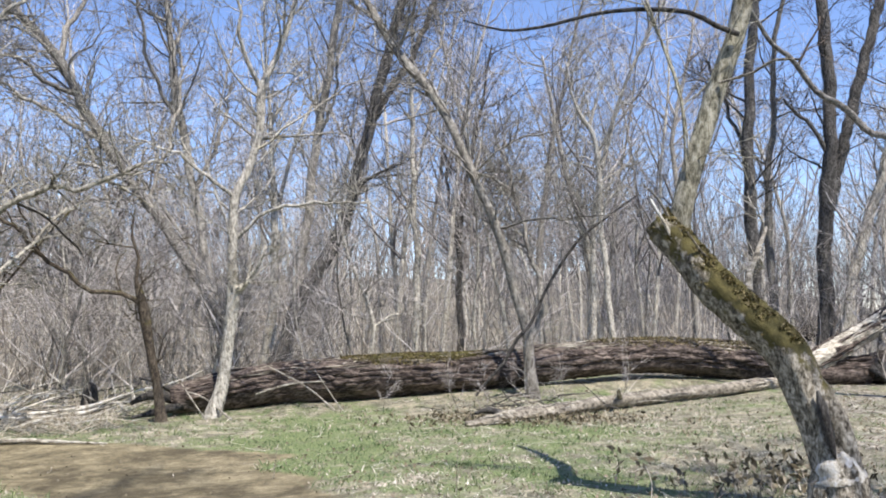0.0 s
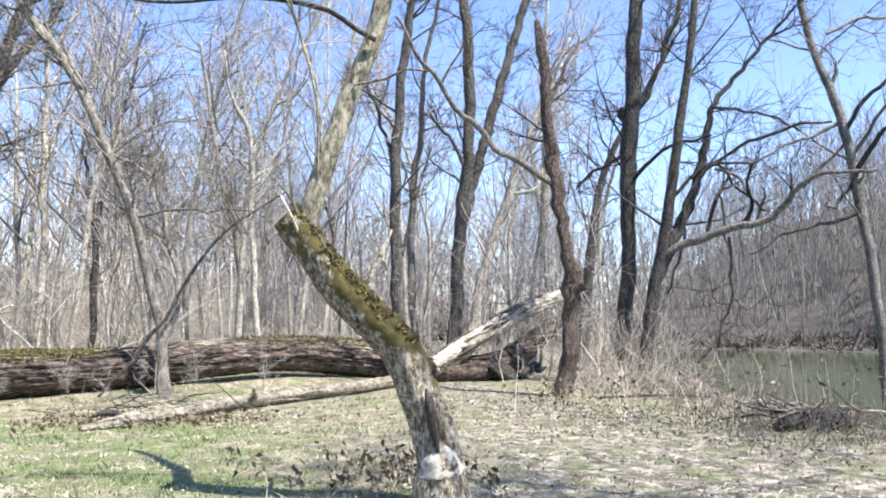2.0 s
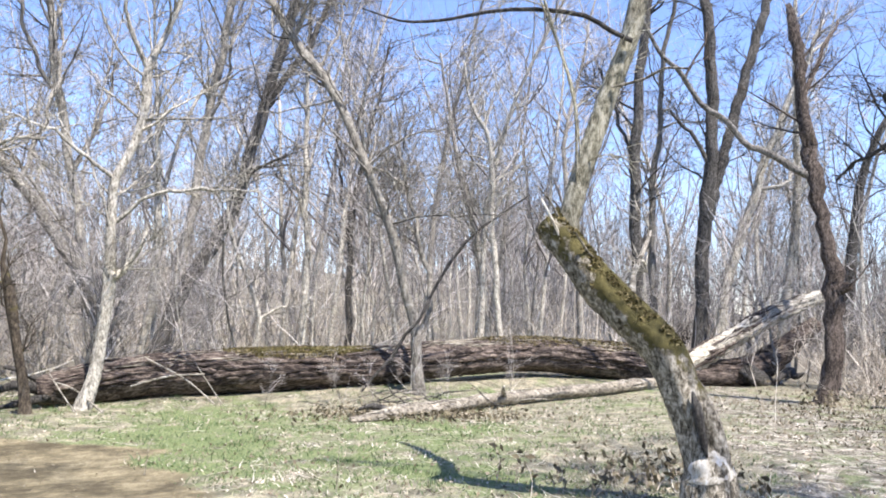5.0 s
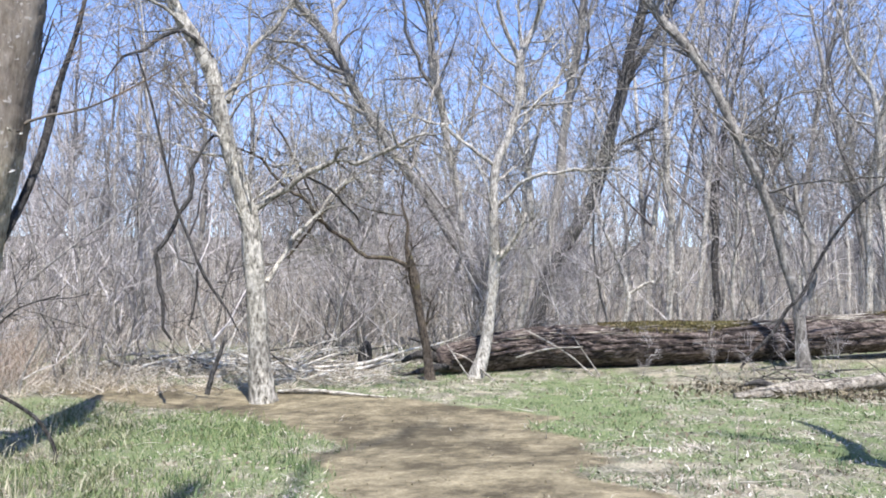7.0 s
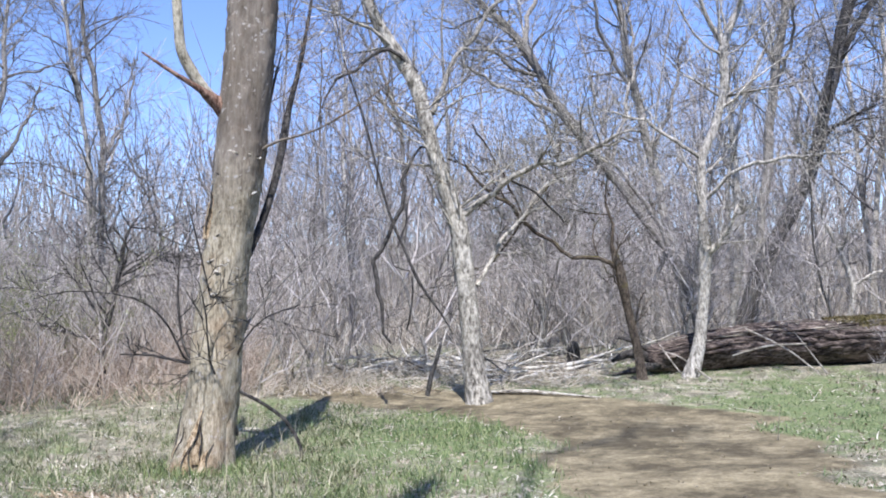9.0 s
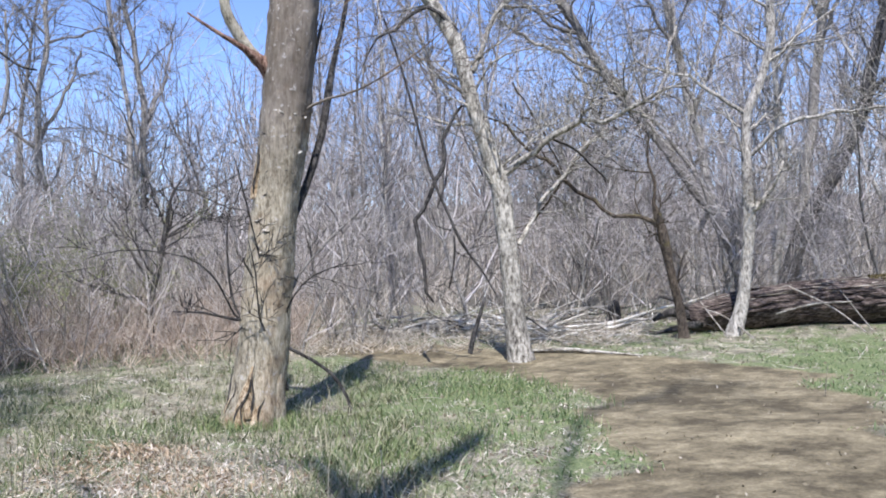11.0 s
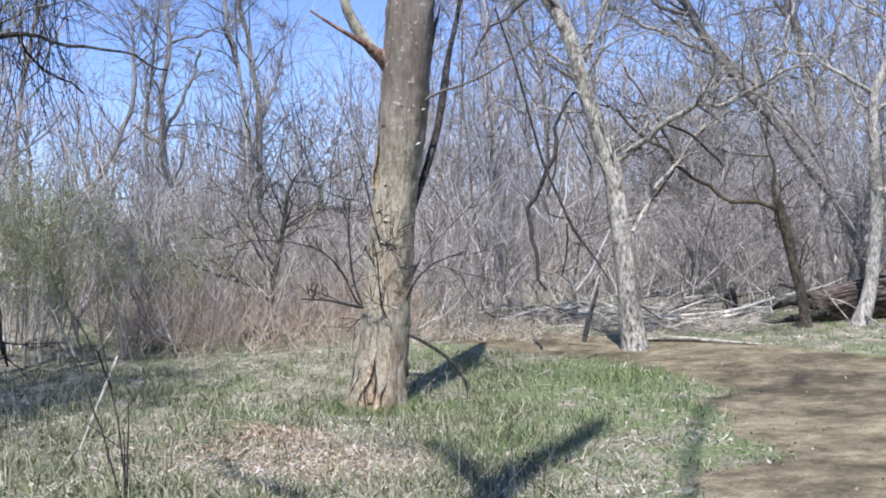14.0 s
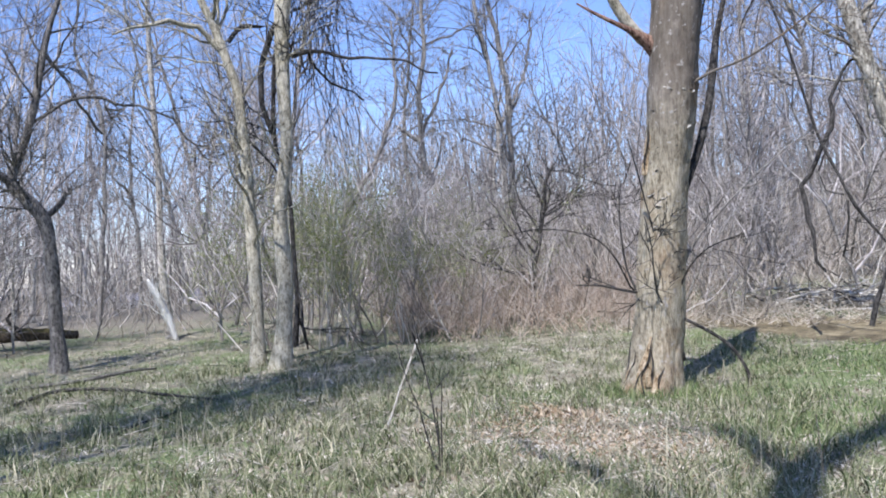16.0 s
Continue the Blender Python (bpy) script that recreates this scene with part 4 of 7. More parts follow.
bare_tree("bank_tree", "dark twin-stemmed tree leaning over the river bank", dark_bark,
    [(11.94, 16.18, 0.95, 0.168), (12.09, 16.06, 2.32, 0.174), (12.25, 15.95, 3.19, 0.149), (12.36, 15.87, 4.20, 0.143), (12.49, 15.77, 5.22, 0.131), (12.58, 15.71, 6.11, 0.119), (12.69, 15.63, 6.87, 0.107), (12.80, 15.55, 7.90, 0.095), (12.85, 15.52, 8.68, 0.083), (12.91, 15.47, 10.52, 0.050)],
    [[(12.14, 16.03, 2.44, 0.155), (12.44, 15.89, 3.20, 0.162), (12.85, 15.71, 4.21, 0.131), (13.18, 15.60, 5.50, 0.107), (13.36, 15.60, 6.29, 0.081), (13.75, 15.47, 6.82, 0.069), (14.34, 15.20, 7.61, 0.056), (15.03, 14.85, 8.52, 0.036)],
     [(12.25, 15.95, 2.94, 0.106), (12.56, 15.56, 3.18, 0.106), (12.77, 15.17, 3.27, 0.101), (13.19, 14.59, 3.48, 0.090), (13.56, 14.01, 3.62, 0.080), (13.60, 13.65, 3.99, 0.070), (13.71, 13.23, 4.28, 0.060), (13.93, 12.72, 4.39, 0.046), (14.35, 12.05, 4.37, 0.032)],
     [(13.56, 15.00, 3.54, 0.059), (13.69, 14.79, 3.90, 0.052), (13.56, 14.71, 4.62, 0.039), (13.55, 14.52, 4.89, 0.026)],
     [(12.98, 15.42, 3.31, 0.058), (13.20, 15.44, 3.95, 0.053), (13.52, 15.46, 4.48, 0.047), (13.83, 15.53, 4.96, 0.027)],
     [(14.36, 14.41, 4.13, 0.046), (14.47, 14.43, 4.33, 0.046), (14.54, 14.53, 4.66, 0.027)],
     [(13.36, 15.14, 3.30, 0.039), (13.31, 15.00, 2.30, 0.039), (13.00, 14.97, 1.33, 0.032), (12.46, 15.05, 0.62, 0.019)],
     [(12.41, 15.83, 4.20, 0.052), (12.98, 15.56, 4.84, 0.046), (13.39, 15.48, 4.98, 0.040), (13.80, 15.43, 4.49, 0.027)],
     [(13.12, 15.32, 6.20, 0.047), (14.16, 15.05, 6.12, 0.034), (15.32, 14.91, 5.81, 0.021)],
     [(12.48, 15.79, 3.22, 0.058), (12.67, 15.58, 4.18, 0.059), (12.91, 15.32, 4.82, 0.052), (13.26, 14.97, 4.88, 0.039), (13.55, 14.64, 4.83, 0.026)],
     [(12.98, 15.42, 4.84, 0.046), (13.70, 14.67, 5.39, 0.046), (14.11, 14.03, 5.57, 0.039), (14.52, 13.35, 5.60, 0.026)],
     [(13.48, 15.06, 4.41, 0.033), (13.69, 14.78, 4.14, 0.039), (13.75, 14.57, 3.85, 0.032), (13.78, 14.35, 3.78, 0.019)],
     [(13.24, 15.23, 4.20, 0.033), (13.14, 15.00, 3.52, 0.032), (12.95, 14.71, 3.06, 0.019)],
     [(12.80, 15.55, 4.44, 0.039), (12.69, 15.72, 3.82, 0.046), (12.65, 15.88, 2.95, 0.039), (12.47, 16.16, 2.08, 0.026)],
     [(13.84, 14.79, 3.66, 0.046), (13.82, 14.56, 4.12, 0.039), (13.61, 14.35, 4.38, 0.019)],
     [(13.15, 15.30, 4.80, 0.039), (13.53, 15.11, 4.68, 0.040), (13.89, 15.00, 4.25, 0.026)]], 17, 6, {1: limb_bark, 8: dark_bark, 9: dark_bark, 10: dark_bark, 11: dark_bark, 12: dark_bark, 13: limb_bark, 14: limb_bark})
bare_tree("bank_tree", "grey tree with a broken knot beside the river", limb_bark,
    [(17.66, 14.92, 0.56, 0.147), (17.56, 15.04, 2.41, 0.140), (17.45, 15.17, 3.75, 0.135), (17.34, 15.30, 4.98, 0.148), (17.22, 15.44, 6.10, 0.137), (17.00, 15.70, 7.25, 0.120), (16.81, 15.93, 8.15, 0.108), (16.66, 16.10, 9.19, 0.103), (16.62, 16.16, 10.36, 0.085), (16.56, 16.23, 12.75, 0.041)],
    [[(17.19, 15.48, 6.31, 0.062), (16.61, 15.81, 5.98, 0.049), (15.86, 16.15, 5.67, 0.036), (15.08, 16.46, 5.14, 0.024)],
     [(17.35, 15.29, 5.53, 0.062), (17.43, 14.58, 6.34, 0.049), (17.30, 13.85, 6.81, 0.036)],
     [(17.00, 15.70, 8.53, 0.051), (17.77, 15.40, 8.90, 0.046), (18.76, 15.09, 9.01, 0.034)],
     [(17.04, 15.65, 7.25, 0.075), (17.10, 15.52, 7.53, 0.057), (17.05, 15.50, 7.74, 0.025)],
     [(17.36, 15.28, 4.84, 0.056), (16.97, 15.37, 4.42, 0.048), (16.63, 15.23, 4.14, 0.036), (16.20, 15.12, 4.18, 0.018)],
     [(17.23, 15.43, 6.10, 0.069), (17.43, 14.98, 6.79, 0.062), (17.65, 14.41, 7.26, 0.050), (17.92, 13.72, 7.90, 0.025)],
     [(17.27, 15.38, 4.65, 0.074), (17.33, 14.95, 5.42, 0.074), (17.40, 14.33, 5.99, 0.061), (17.57, 13.52, 6.37, 0.036)],
     [(17.26, 15.40, 5.82, 0.050), (16.69, 15.57, 5.25, 0.043), (16.04, 15.62, 4.68, 0.030)],
     [(17.38, 15.25, 4.09, 0.074), (16.73, 15.50, 3.82, 0.054), (15.82, 15.83, 3.60, 0.042), (14.86, 16.10, 3.05, 0.023)]], 17, 7, {4: dark_bark, 5: dark_bark, 6: dark_bark, 7: dark_bark, 8: dark_bark})
bare_tree("tall_tree", "tall grey tree with twin leaning stems in the woods", mid_bark,
    [(9.96, 22.38, 0.66, 0.222), (10.03, 22.35, 1.84, 0.214), (10.08, 22.33, 3.58, 0.215), (10.26, 22.25, 5.34, 0.209), (10.33, 22.22, 6.64, 0.195), (10.33, 22.22, 8.27, 0.182), (10.25, 22.26, 9.93, 0.168), (10.10, 22.32, 11.60, 0.138), (9.94, 22.39, 14.84, 0.073)],
    [[(10.11, 22.32, 3.74, 0.175), (10.47, 22.32, 5.20, 0.178), (10.88, 22.37, 6.55, 0.173), (11.40, 22.40, 8.26, 0.169), (11.97, 22.42, 10.03, 0.148), (12.47, 22.48, 11.67, 0.126), (13.07, 22.49, 13.88, 0.056)],
     [(10.26, 22.25, 5.67, 0.081), (9.88, 22.16, 6.35, 0.064), (9.38, 22.01, 6.76, 0.056), (8.97, 21.75, 7.06, 0.031)]], 30, 8)
bare_tree("tall_tree", "pale grey tree leaning to one side", pale_bark,
    [(11.25, 24.00, 0.94, 0.189), (11.56, 23.86, 2.90, 0.172), (12.02, 23.64, 4.45, 0.156), (12.41, 23.47, 5.84, 0.140), (12.95, 23.22, 7.49, 0.106), (13.50, 22.96, 8.80, 0.081), (13.97, 22.75, 10.20, 0.055)],
    [[(12.25, 23.54, 5.32, 0.070), (13.22, 23.53, 5.55, 0.062), (13.70, 23.95, 6.36, 0.045)]], 21, 9)
bare_tree("tall_tree", "straight grey forest tree", mid_bark,
    [(7.94, 21.04, 0.92, 0.160), (7.80, 21.09, 2.08, 0.160), (7.76, 21.10, 3.54, 0.168), (7.74, 21.11, 5.31, 0.162), (7.81, 21.08, 6.81, 0.150), (7.92, 21.04, 8.32, 0.137), (8.12, 20.97, 9.85, 0.117), (8.25, 20.92, 11.70, 0.088), (8.37, 20.88, 14.53, 0.042)],
    [[(7.74, 21.11, 5.31, 0.059), (7.43, 21.64, 6.90, 0.053), (7.16, 22.34, 8.30, 0.040)]], 33, 10)
bare_tree("tall_tree", "narrow grey forest tree", grey_bark,
    [(9.33, 23.72, 0.94, 0.132), (9.20, 23.77, 2.83, 0.132), (9.22, 23.76, 5.34, 0.109), (9.44, 23.68, 7.03, 0.093), (9.50, 23.65, 8.91, 0.078), (9.96, 23.48, 11.34, 0.062), (10.27, 23.36, 14.16, 0.028)],
    [], 24, 11)
bare_tree("tall_tree", "pale straight tree beyond the fallen trunk", pale_bark,
    [(13.40, 24.03, 2.08, 0.196), (13.62, 23.91, 3.85, 0.170), (13.72, 23.86, 5.45, 0.144), (13.72, 23.86, 7.06, 0.109), (13.73, 23.85, 9.42, 0.084), (13.81, 23.81, 12.37, 0.048)],
    [], 26, 12)
bare_tree("tall_tree", "dark leaning tree behind the river thicket", mid_bark,
    [(14.22, 22.39, 1.57, 0.206), (14.40, 22.28, 3.58, 0.173), (14.63, 22.14, 5.43, 0.139), (14.98, 21.92, 6.61, 0.114), (15.68, 21.48, 8.11, 0.089), (16.52, 20.95, 9.94, 0.064)],
    [], 26, 13)
bare_tree("pale_tree", "pale smooth-barked tree forking above", pale_bark,
    [(-3.61, 14.24, -0.04, 0.116), (-3.45, 14.29, 0.51, 0.101), (-3.36, 14.31, 1.24, 0.096), (-3.30, 14.33, 1.89, 0.096), (-3.31, 14.32, 2.54, 0.082), (-3.31, 14.32, 3.11, 0.072), (-3.27, 14.33, 3.63, 0.073), (-3.07, 14.39, 4.06, 0.068), (-2.90, 14.44, 4.75, 0.069), (-2.87, 14.44, 5.45, 0.075), (-2.63, 14.51, 6.04, 0.050), (-2.40, 14.57, 6.75, 0.046), (-2.24, 14.61, 7.57, 0.037), (-2.07, 14.66, 9.13, 0.016)],
    [[(-2.87, 14.44, 5.38, 0.050), (-3.06, 14.29, 5.88, 0.040), (-3.17, 14.12, 6.31, 0.030), (-3.18, 13.96, 6.83, 0.025), (-3.28, 13.76, 7.61, 0.015)],
     [(-3.29, 14.33, 3.58, 0.039), (-3.51, 14.10, 3.78, 0.034), (-3.92, 13.75, 4.10, 0.028), (-4.41, 13.33, 4.33, 0.019), (-4.71, 12.94, 4.43, 0.009)],
     [(-3.32, 14.32, 1.98, 0.067), (-3.17, 14.29, 2.07, 0.057), (-3.02, 14.23, 2.16, 0.043), (-2.87, 14.16, 2.43, 0.028), (-2.71, 14.07, 2.79, 0.014)],
     [(-3.24, 14.34, 2.92, 0.039), (-2.85, 14.25, 3.23, 0.033), (-2.26, 14.11, 3.44, 0.028), (-1.51, 13.97, 3.39, 0.023), (-1.03, 13.73, 3.44, 0.014)]], 40, 14)
bare_tree("crooked_tree", "dark crooked tree with a snapped top and a long side limb", darkmoss_bark,
    [(-4.33, 13.92, -0.02, 0.083), (-4.37, 13.91, 0.46, 0.074), (-4.49, 13.87, 1.09, 0.071), (-4.61, 13.83, 1.80, 0.079), (-4.71, 13.80, 2.20, 0.037), (-4.68, 13.82, 2.55, 0.029), (-4.78, 13.78, 2.9, 0.019), (-4.74, 13.79, 3.4, 0.009)],
    [[(-4.61, 13.83, 1.80, 0.044), (-4.90, 13.69, 2.00, 0.036), (-5.30, 13.48, 2.02, 0.033), (-5.58, 13.31, 2.24, 0.033), (-5.89, 13.12, 2.57, 0.033), (-6.00, 12.99, 2.69, 0.038), (-6.22, 12.81, 2.97, 0.030), (-6.32, 12.67, 3.08, 0.027), (-6.70, 12.44, 3.51, 0.022), (-7.20, 12.17, 3.79, 0.011)],
     [(-6.11, 13.34, 2.68, 0.024), (-5.91, 13.60, 3.06, 0.022), (-5.79, 13.93, 3.39, 0.017), (-5.69, 14.30, 4.08, 0.009)],
     [(-6.12, 13.33, 2.68, 0.024), (-6.47, 13.39, 2.25, 0.022), (-6.81, 13.52, 2.00, 0.014)],
     [(-6.05, 13.36, 2.64, 0.017), (-6.37, 13.08, 3.52, 0.019), (-6.72, 12.73, 4.32, 0.014)],
     [(-4.91, 13.73, 1.98, 0.014), (-5.04, 13.82, 2.35, 0.011), (-4.95, 14.03, 2.73, 0.009)]], 6, 15)
bare_tree("pale_tree", "thin pale tree among the thicket", pale_bark,
    [(-3.77, 18.83, 0.63, 0.094), (-3.58, 18.87, 1.66, 0.094), (-3.51, 18.89, 2.89, 0.088), (-3.54, 18.88, 4.26, 0.076), (-3.58, 18.87, 5.02, 0.058), (-3.63, 18.86, 6.16, 0.045), (-3.73, 18.84, 7.44, 0.033), (-3.80, 18.82, 9.25, 0.020)],
    [], 27, 16)
bare_tree("leaning_tree", "dark double tree leaning to one side behind the log", mid_bark,
    [(-4.01, 21.84, 0.49, 0.204), (-3.63, 21.92, 1.69, 0.193), (-3.14, 22.01, 2.69, 0.182), (-2.72, 22.09, 3.41, 0.171), (-2.33, 22.17, 4.22, 0.161), (-1.93, 22.25, 5.79, 0.151), (-1.55, 22.32, 7.30, 0.142), (-1.17, 22.39, 8.85, 0.133), (-0.84, 22.46, 10.11, 0.117), (-0.47, 22.53, 11.86, 0.089), (0.09, 22.64, 14.64, 0.041)],
    [[(-1.85, 22.26, 6.39, 0.099), (-1.19, 22.57, 7.67, 0.096), (-0.67, 22.93, 8.55, 0.086), (-0.21, 23.31, 9.78, 0.076), (0.17, 23.69, 11.07, 0.066), (0.72, 24.10, 13.26, 0.034)],
     [(-2.51, 22.13, 3.71, 0.057), (-1.89, 21.85, 4.97, 0.045), (-1.00, 21.44, 5.47, 0.028)]], 45, 17)
bare_tree("leaning_tree", "grey tree leaning slightly behind the log", grey_bark,
    [(-3.91, 22.88, 1.11, 0.129), (-3.66, 22.93, 2.90, 0.123), (-3.44, 22.96, 4.41, 0.124), (-3.22, 23.00, 6.42, 0.119), (-2.89, 23.06, 8.30, 0.108), (-2.61, 23.11, 10.39, 0.097), (-2.38, 23.16, 12.84, 0.058), (-2.29, 23.17, 15.32, 0.031)],
    [[(-3.22, 23.00, 6.42, 0.053), (-2.72, 22.70, 7.42, 0.046), (-2.50, 22.17, 8.49, 0.026)]], 45, 18)
bare_tree("leaning_tree", "heavily leaning grey tree with arching limbs", grey_bark,
    [(-4.49, 19.18, 0.68, 0.138), (-4.69, 19.13, 1.55, 0.128), (-5.23, 19.00, 2.55, 0.128), (-5.93, 18.82, 3.66, 0.119), (-6.52, 18.68, 4.52, 0.109), (-7.21, 18.51, 5.49, 0.101), (-7.68, 18.39, 6.47, 0.097), (-8.08, 18.30, 7.20, 0.109), (-8.48, 18.20, 7.80, 0.090), (-9.04, 18.06, 8.38, 0.069), (-9.71, 17.90, 9.19, 0.049), (-10.60, 17.68, 10.60, 0.023)],
    [[(-8.08, 18.30, 7.20, 0.073), (-8.04, 18.58, 8.05, 0.059), (-7.76, 19.05, 9.14, 0.044), (-7.60, 19.53, 10.69, 0.023)],
     [(-7.68, 18.39, 6.47, 0.051), (-8.13, 18.05, 6.63, 0.046), (-8.53, 17.61, 6.99, 0.040), (-8.98, 17.12, 7.07, 0.025)],
     [(-7.21, 18.51, 5.49, 0.051), (-7.85, 18.00, 5.88, 0.045), (-8.38, 17.36, 6.20, 0.040), (-8.93, 16.65, 6.58, 0.020)],
     [(-6.28, 18.74, 4.15, 0.049), (-5.96, 19.18, 5.62, 0.046), (-5.88, 19.71, 7.07, 0.037), (-6.14, 20.23, 8.75, 0.022)]], 45, 19)
bare_tree("leaning_tree", "tall grey tree with many fine branches", grey_bark,
    [(-4.90, 20.11, 0.65, 0.116), (-5.07, 20.06, 1.69, 0.110), (-5.37, 19.99, 3.26, 0.099), (-5.63, 19.92, 4.71, 0.099), (-5.89, 19.85, 6.10, 0.094), (-6.10, 19.80, 7.37, 0.090), (-6.19, 19.78, 8.59, 0.073), (-6.33, 19.74, 9.95, 0.056), (-6.50, 19.70, 12.58, 0.026)],
    [[(-5.89, 19.85, 6.10, 0.048), (-6.46, 19.47, 7.28, 0.048), (-6.61, 19.10, 8.35, 0.036), (-6.62, 18.72, 9.51, 0.018)],
     [(-5.59, 19.93, 4.58, 0.047), (-5.15, 20.45, 6.03, 0.043), (-5.04, 21.07, 7.45, 0.031)]], 45, 20)
bare_tree("tall_tree", "pale twisted tree beyond the fallen trunk", pale_bark,
    [(-0.64, 24.23, 0.65, 0.119), (-0.58, 24.23, 2.30, 0.119), (-0.57, 24.23, 3.58, 0.112), (-0.65, 24.23, 4.86, 0.096), (-0.66, 24.23, 6.65, 0.081), (-0.68, 24.23, 8.62, 0.066), (-0.63, 24.23, 9.96, 0.051), (-0.53, 24.24, 12.15, 0.026)],
    [[(-0.56, 24.23, 3.90, 0.048), (-0.90, 23.82, 4.96, 0.039), (-1.10, 23.23, 5.81, 0.023)]], 26, 21)
bare_tree("tall_tree", "dark upright forest tree", dark_bark,
    [(0.68, 27.24, 0.89, 0.125), (0.66, 27.24, 3.11, 0.116), (0.71, 27.24, 4.55, 0.108), (0.93, 27.24, 6.00, 0.081), (1.42, 27.23, 8.19, 0.055), (1.82, 27.22, 10.42, 0.028)],
    [[(0.68, 27.24, 3.83, 0.072), (0.38, 27.65, 5.33, 0.064), (0.32, 28.23, 6.93, 0.038)]], 24, 22)
bare_tree("tall_tree", "white twisted tree beyond the fallen trunk", pale_bark,
    [(4.59, 22.82, 1.07, 0.099), (4.47, 22.84, 2.79, 0.091), (4.37, 22.86, 4.30, 0.084), (4.33, 22.87, 6.13, 0.078), (3.83, 22.97, 7.25, 0.047), (3.56, 23.02, 8.52, 0.024)],
    [[(4.35, 22.86, 5.98, 0.047), (4.72, 22.55, 6.67, 0.039), (4.89, 22.17, 7.48, 0.023)]], 24, 23)
bare_tree("tall_tree", "slim grey forest tree", grey_bark,
    [(4.76, 25.84, 1.62, 0.120), (4.52, 25.88, 3.66, 0.121), (4.07, 25.96, 5.39, 0.096), (3.69, 26.03, 7.33, 0.071), (3.32, 26.10, 9.67, 0.045)],
    [], 21, 24)
bare_tree("pale_sapling", "small pale sapling with a bent arm", pale_bark,
    [(-1.51, 19.67, 0.72, 0.058), (-1.42, 19.68, 1.38, 0.058), (-1.69, 19.66, 2.28, 0.052), (-2.01, 19.63, 3.06, 0.045), (-2.20, 19.61, 3.96, 0.026), (-2.32, 19.60, 5.01, 0.013)],
    [[(-1.44, 19.68, 1.38, 0.039), (-1.05, 19.63, 1.63, 0.032), (-0.77, 19.54, 1.68, 0.019)]], 8, 25)
bare_tree("rough_barked_tree", "leaning tree with pale rough flaking bark", flaky_bark,
    [(-6.05, 11.35, -0.24, 0.171), (-6.11, 11.31, 0.27, 0.149), (-6.14, 11.30, 0.95, 0.148), (-6.18, 11.28, 1.62, 0.152), (-6.23, 11.25, 2.30, 0.144), (-6.30, 11.22, 2.64, 0.136), (-6.44, 11.15, 3.16, 0.120), (-6.56, 11.09, 3.60, 0.112), (-6.68, 11.03, 4.20, 0.113), (-6.79, 10.98, 4.64, 0.109), (-6.97, 10.88, 5.04, 0.106), (-7.20, 10.77, 5.44, 0.098), (-7.38, 10.68, 5.89, 0.090), (-7.49, 10.63, 6.25, 0.082), (-7.79, 10.48, 7.06, 0.065), (-8.08, 10.33, 8.33, 0.029)],
    [[(-6.23, 11.26, 2.60, 0.055), (-5.84, 11.35, 2.87, 0.047), (-5.40, 11.41, 3.14, 0.042), (-5.03, 11.42, 3.30, 0.037), (-4.53, 11.47, 3.31, 0.033), (-4.11, 11.47, 3.49, 0.029), (-3.69, 11.46, 3.62, 0.020), (-3.36, 11.40, 3.65, 0.012)],
     [(-5.94, 11.40, 3.27, 0.021), (-5.71, 11.51, 3.31, 0.017), (-5.52, 11.61, 3.39, 0.013)],
     [(-6.03, 11.36, 1.57, 0.038), (-5.93, 11.67, 1.96, 0.034), (-5.78, 12.11, 2.45, 0.031), (-5.69, 12.60, 2.79, 0.027), (-5.55, 13.14, 3.29, 0.014)],
     [(-6.57, 11.09, 4.20, 0.043), (-6.44, 11.33, 4.75, 0.035), (-6.22, 11.70, 5.42, 0.032), (-5.92, 12.14, 6.04, 0.028), (-5.60, 12.61, 6.77, 0.015)],
     [(-6.76, 10.99, 4.82, 0.035), (-7.02, 10.65, 5.12, 0.031), (-7.25, 10.22, 4.89, 0.026), (-7.37, 9.80, 4.53, 0.017), (-7.37, 9.40, 4.08, 0.008)],
     [(-5.57, 11.59, 3.15, 0.021), (-5.27, 12.19, 2.90, 0.018), (-5.18, 12.89, 2.50, 0.014)],
     [(-7.05, 10.85, 5.18, 0.031), (-7.29, 10.30, 5.51, 0.026), (-7.55, 9.55, 5.52, 0.013)],
     [(-6.54, 11.10, 3.64, 0.021), (-6.71, 10.97, 3.68, 0.021), (-6.87, 10.83, 3.34, 0.026), (-6.97, 10.70, 2.74, 0.034), (-7.09, 10.56, 2.32, 0.033), (-7.23, 10.40, 1.82, 0.037), (-7.12, 10.36, 1.32, 0.029), (-6.92, 10.35, 0.75, 0.016)]], 54, 26, {4: dark_bark, 5: dark_bark, 7: dark_bark})
bare_tree("dark_vine", "thin dark vine hanging from the trees", dark_bark,
    [(-7.39, 9.97, 4.89, 0.017), (-7.19, 10.11, 4.11, 0.025), (-7.07, 10.19, 3.53, 0.025), (-6.89, 10.32, 2.62, 0.029), (-6.70, 10.45, 2.04, 0.029), (-6.56, 10.55, 1.63, 0.033), (-6.31, 10.72, 1.18, 0.020), (-6.17, 10.82, 0.87, 0.012)],
    [[(-6.64, 10.49, 1.72, 0.024), (-6.67, 10.52, 1.31, 0.020), (-6.76, 10.53, 0.98, 0.016)],
     [(-6.67, 10.47, 1.80, 0.020), (-6.86, 10.39, 1.89, 0.016), (-6.95, 10.40, 2.14, 0.012)]], 0, 27)
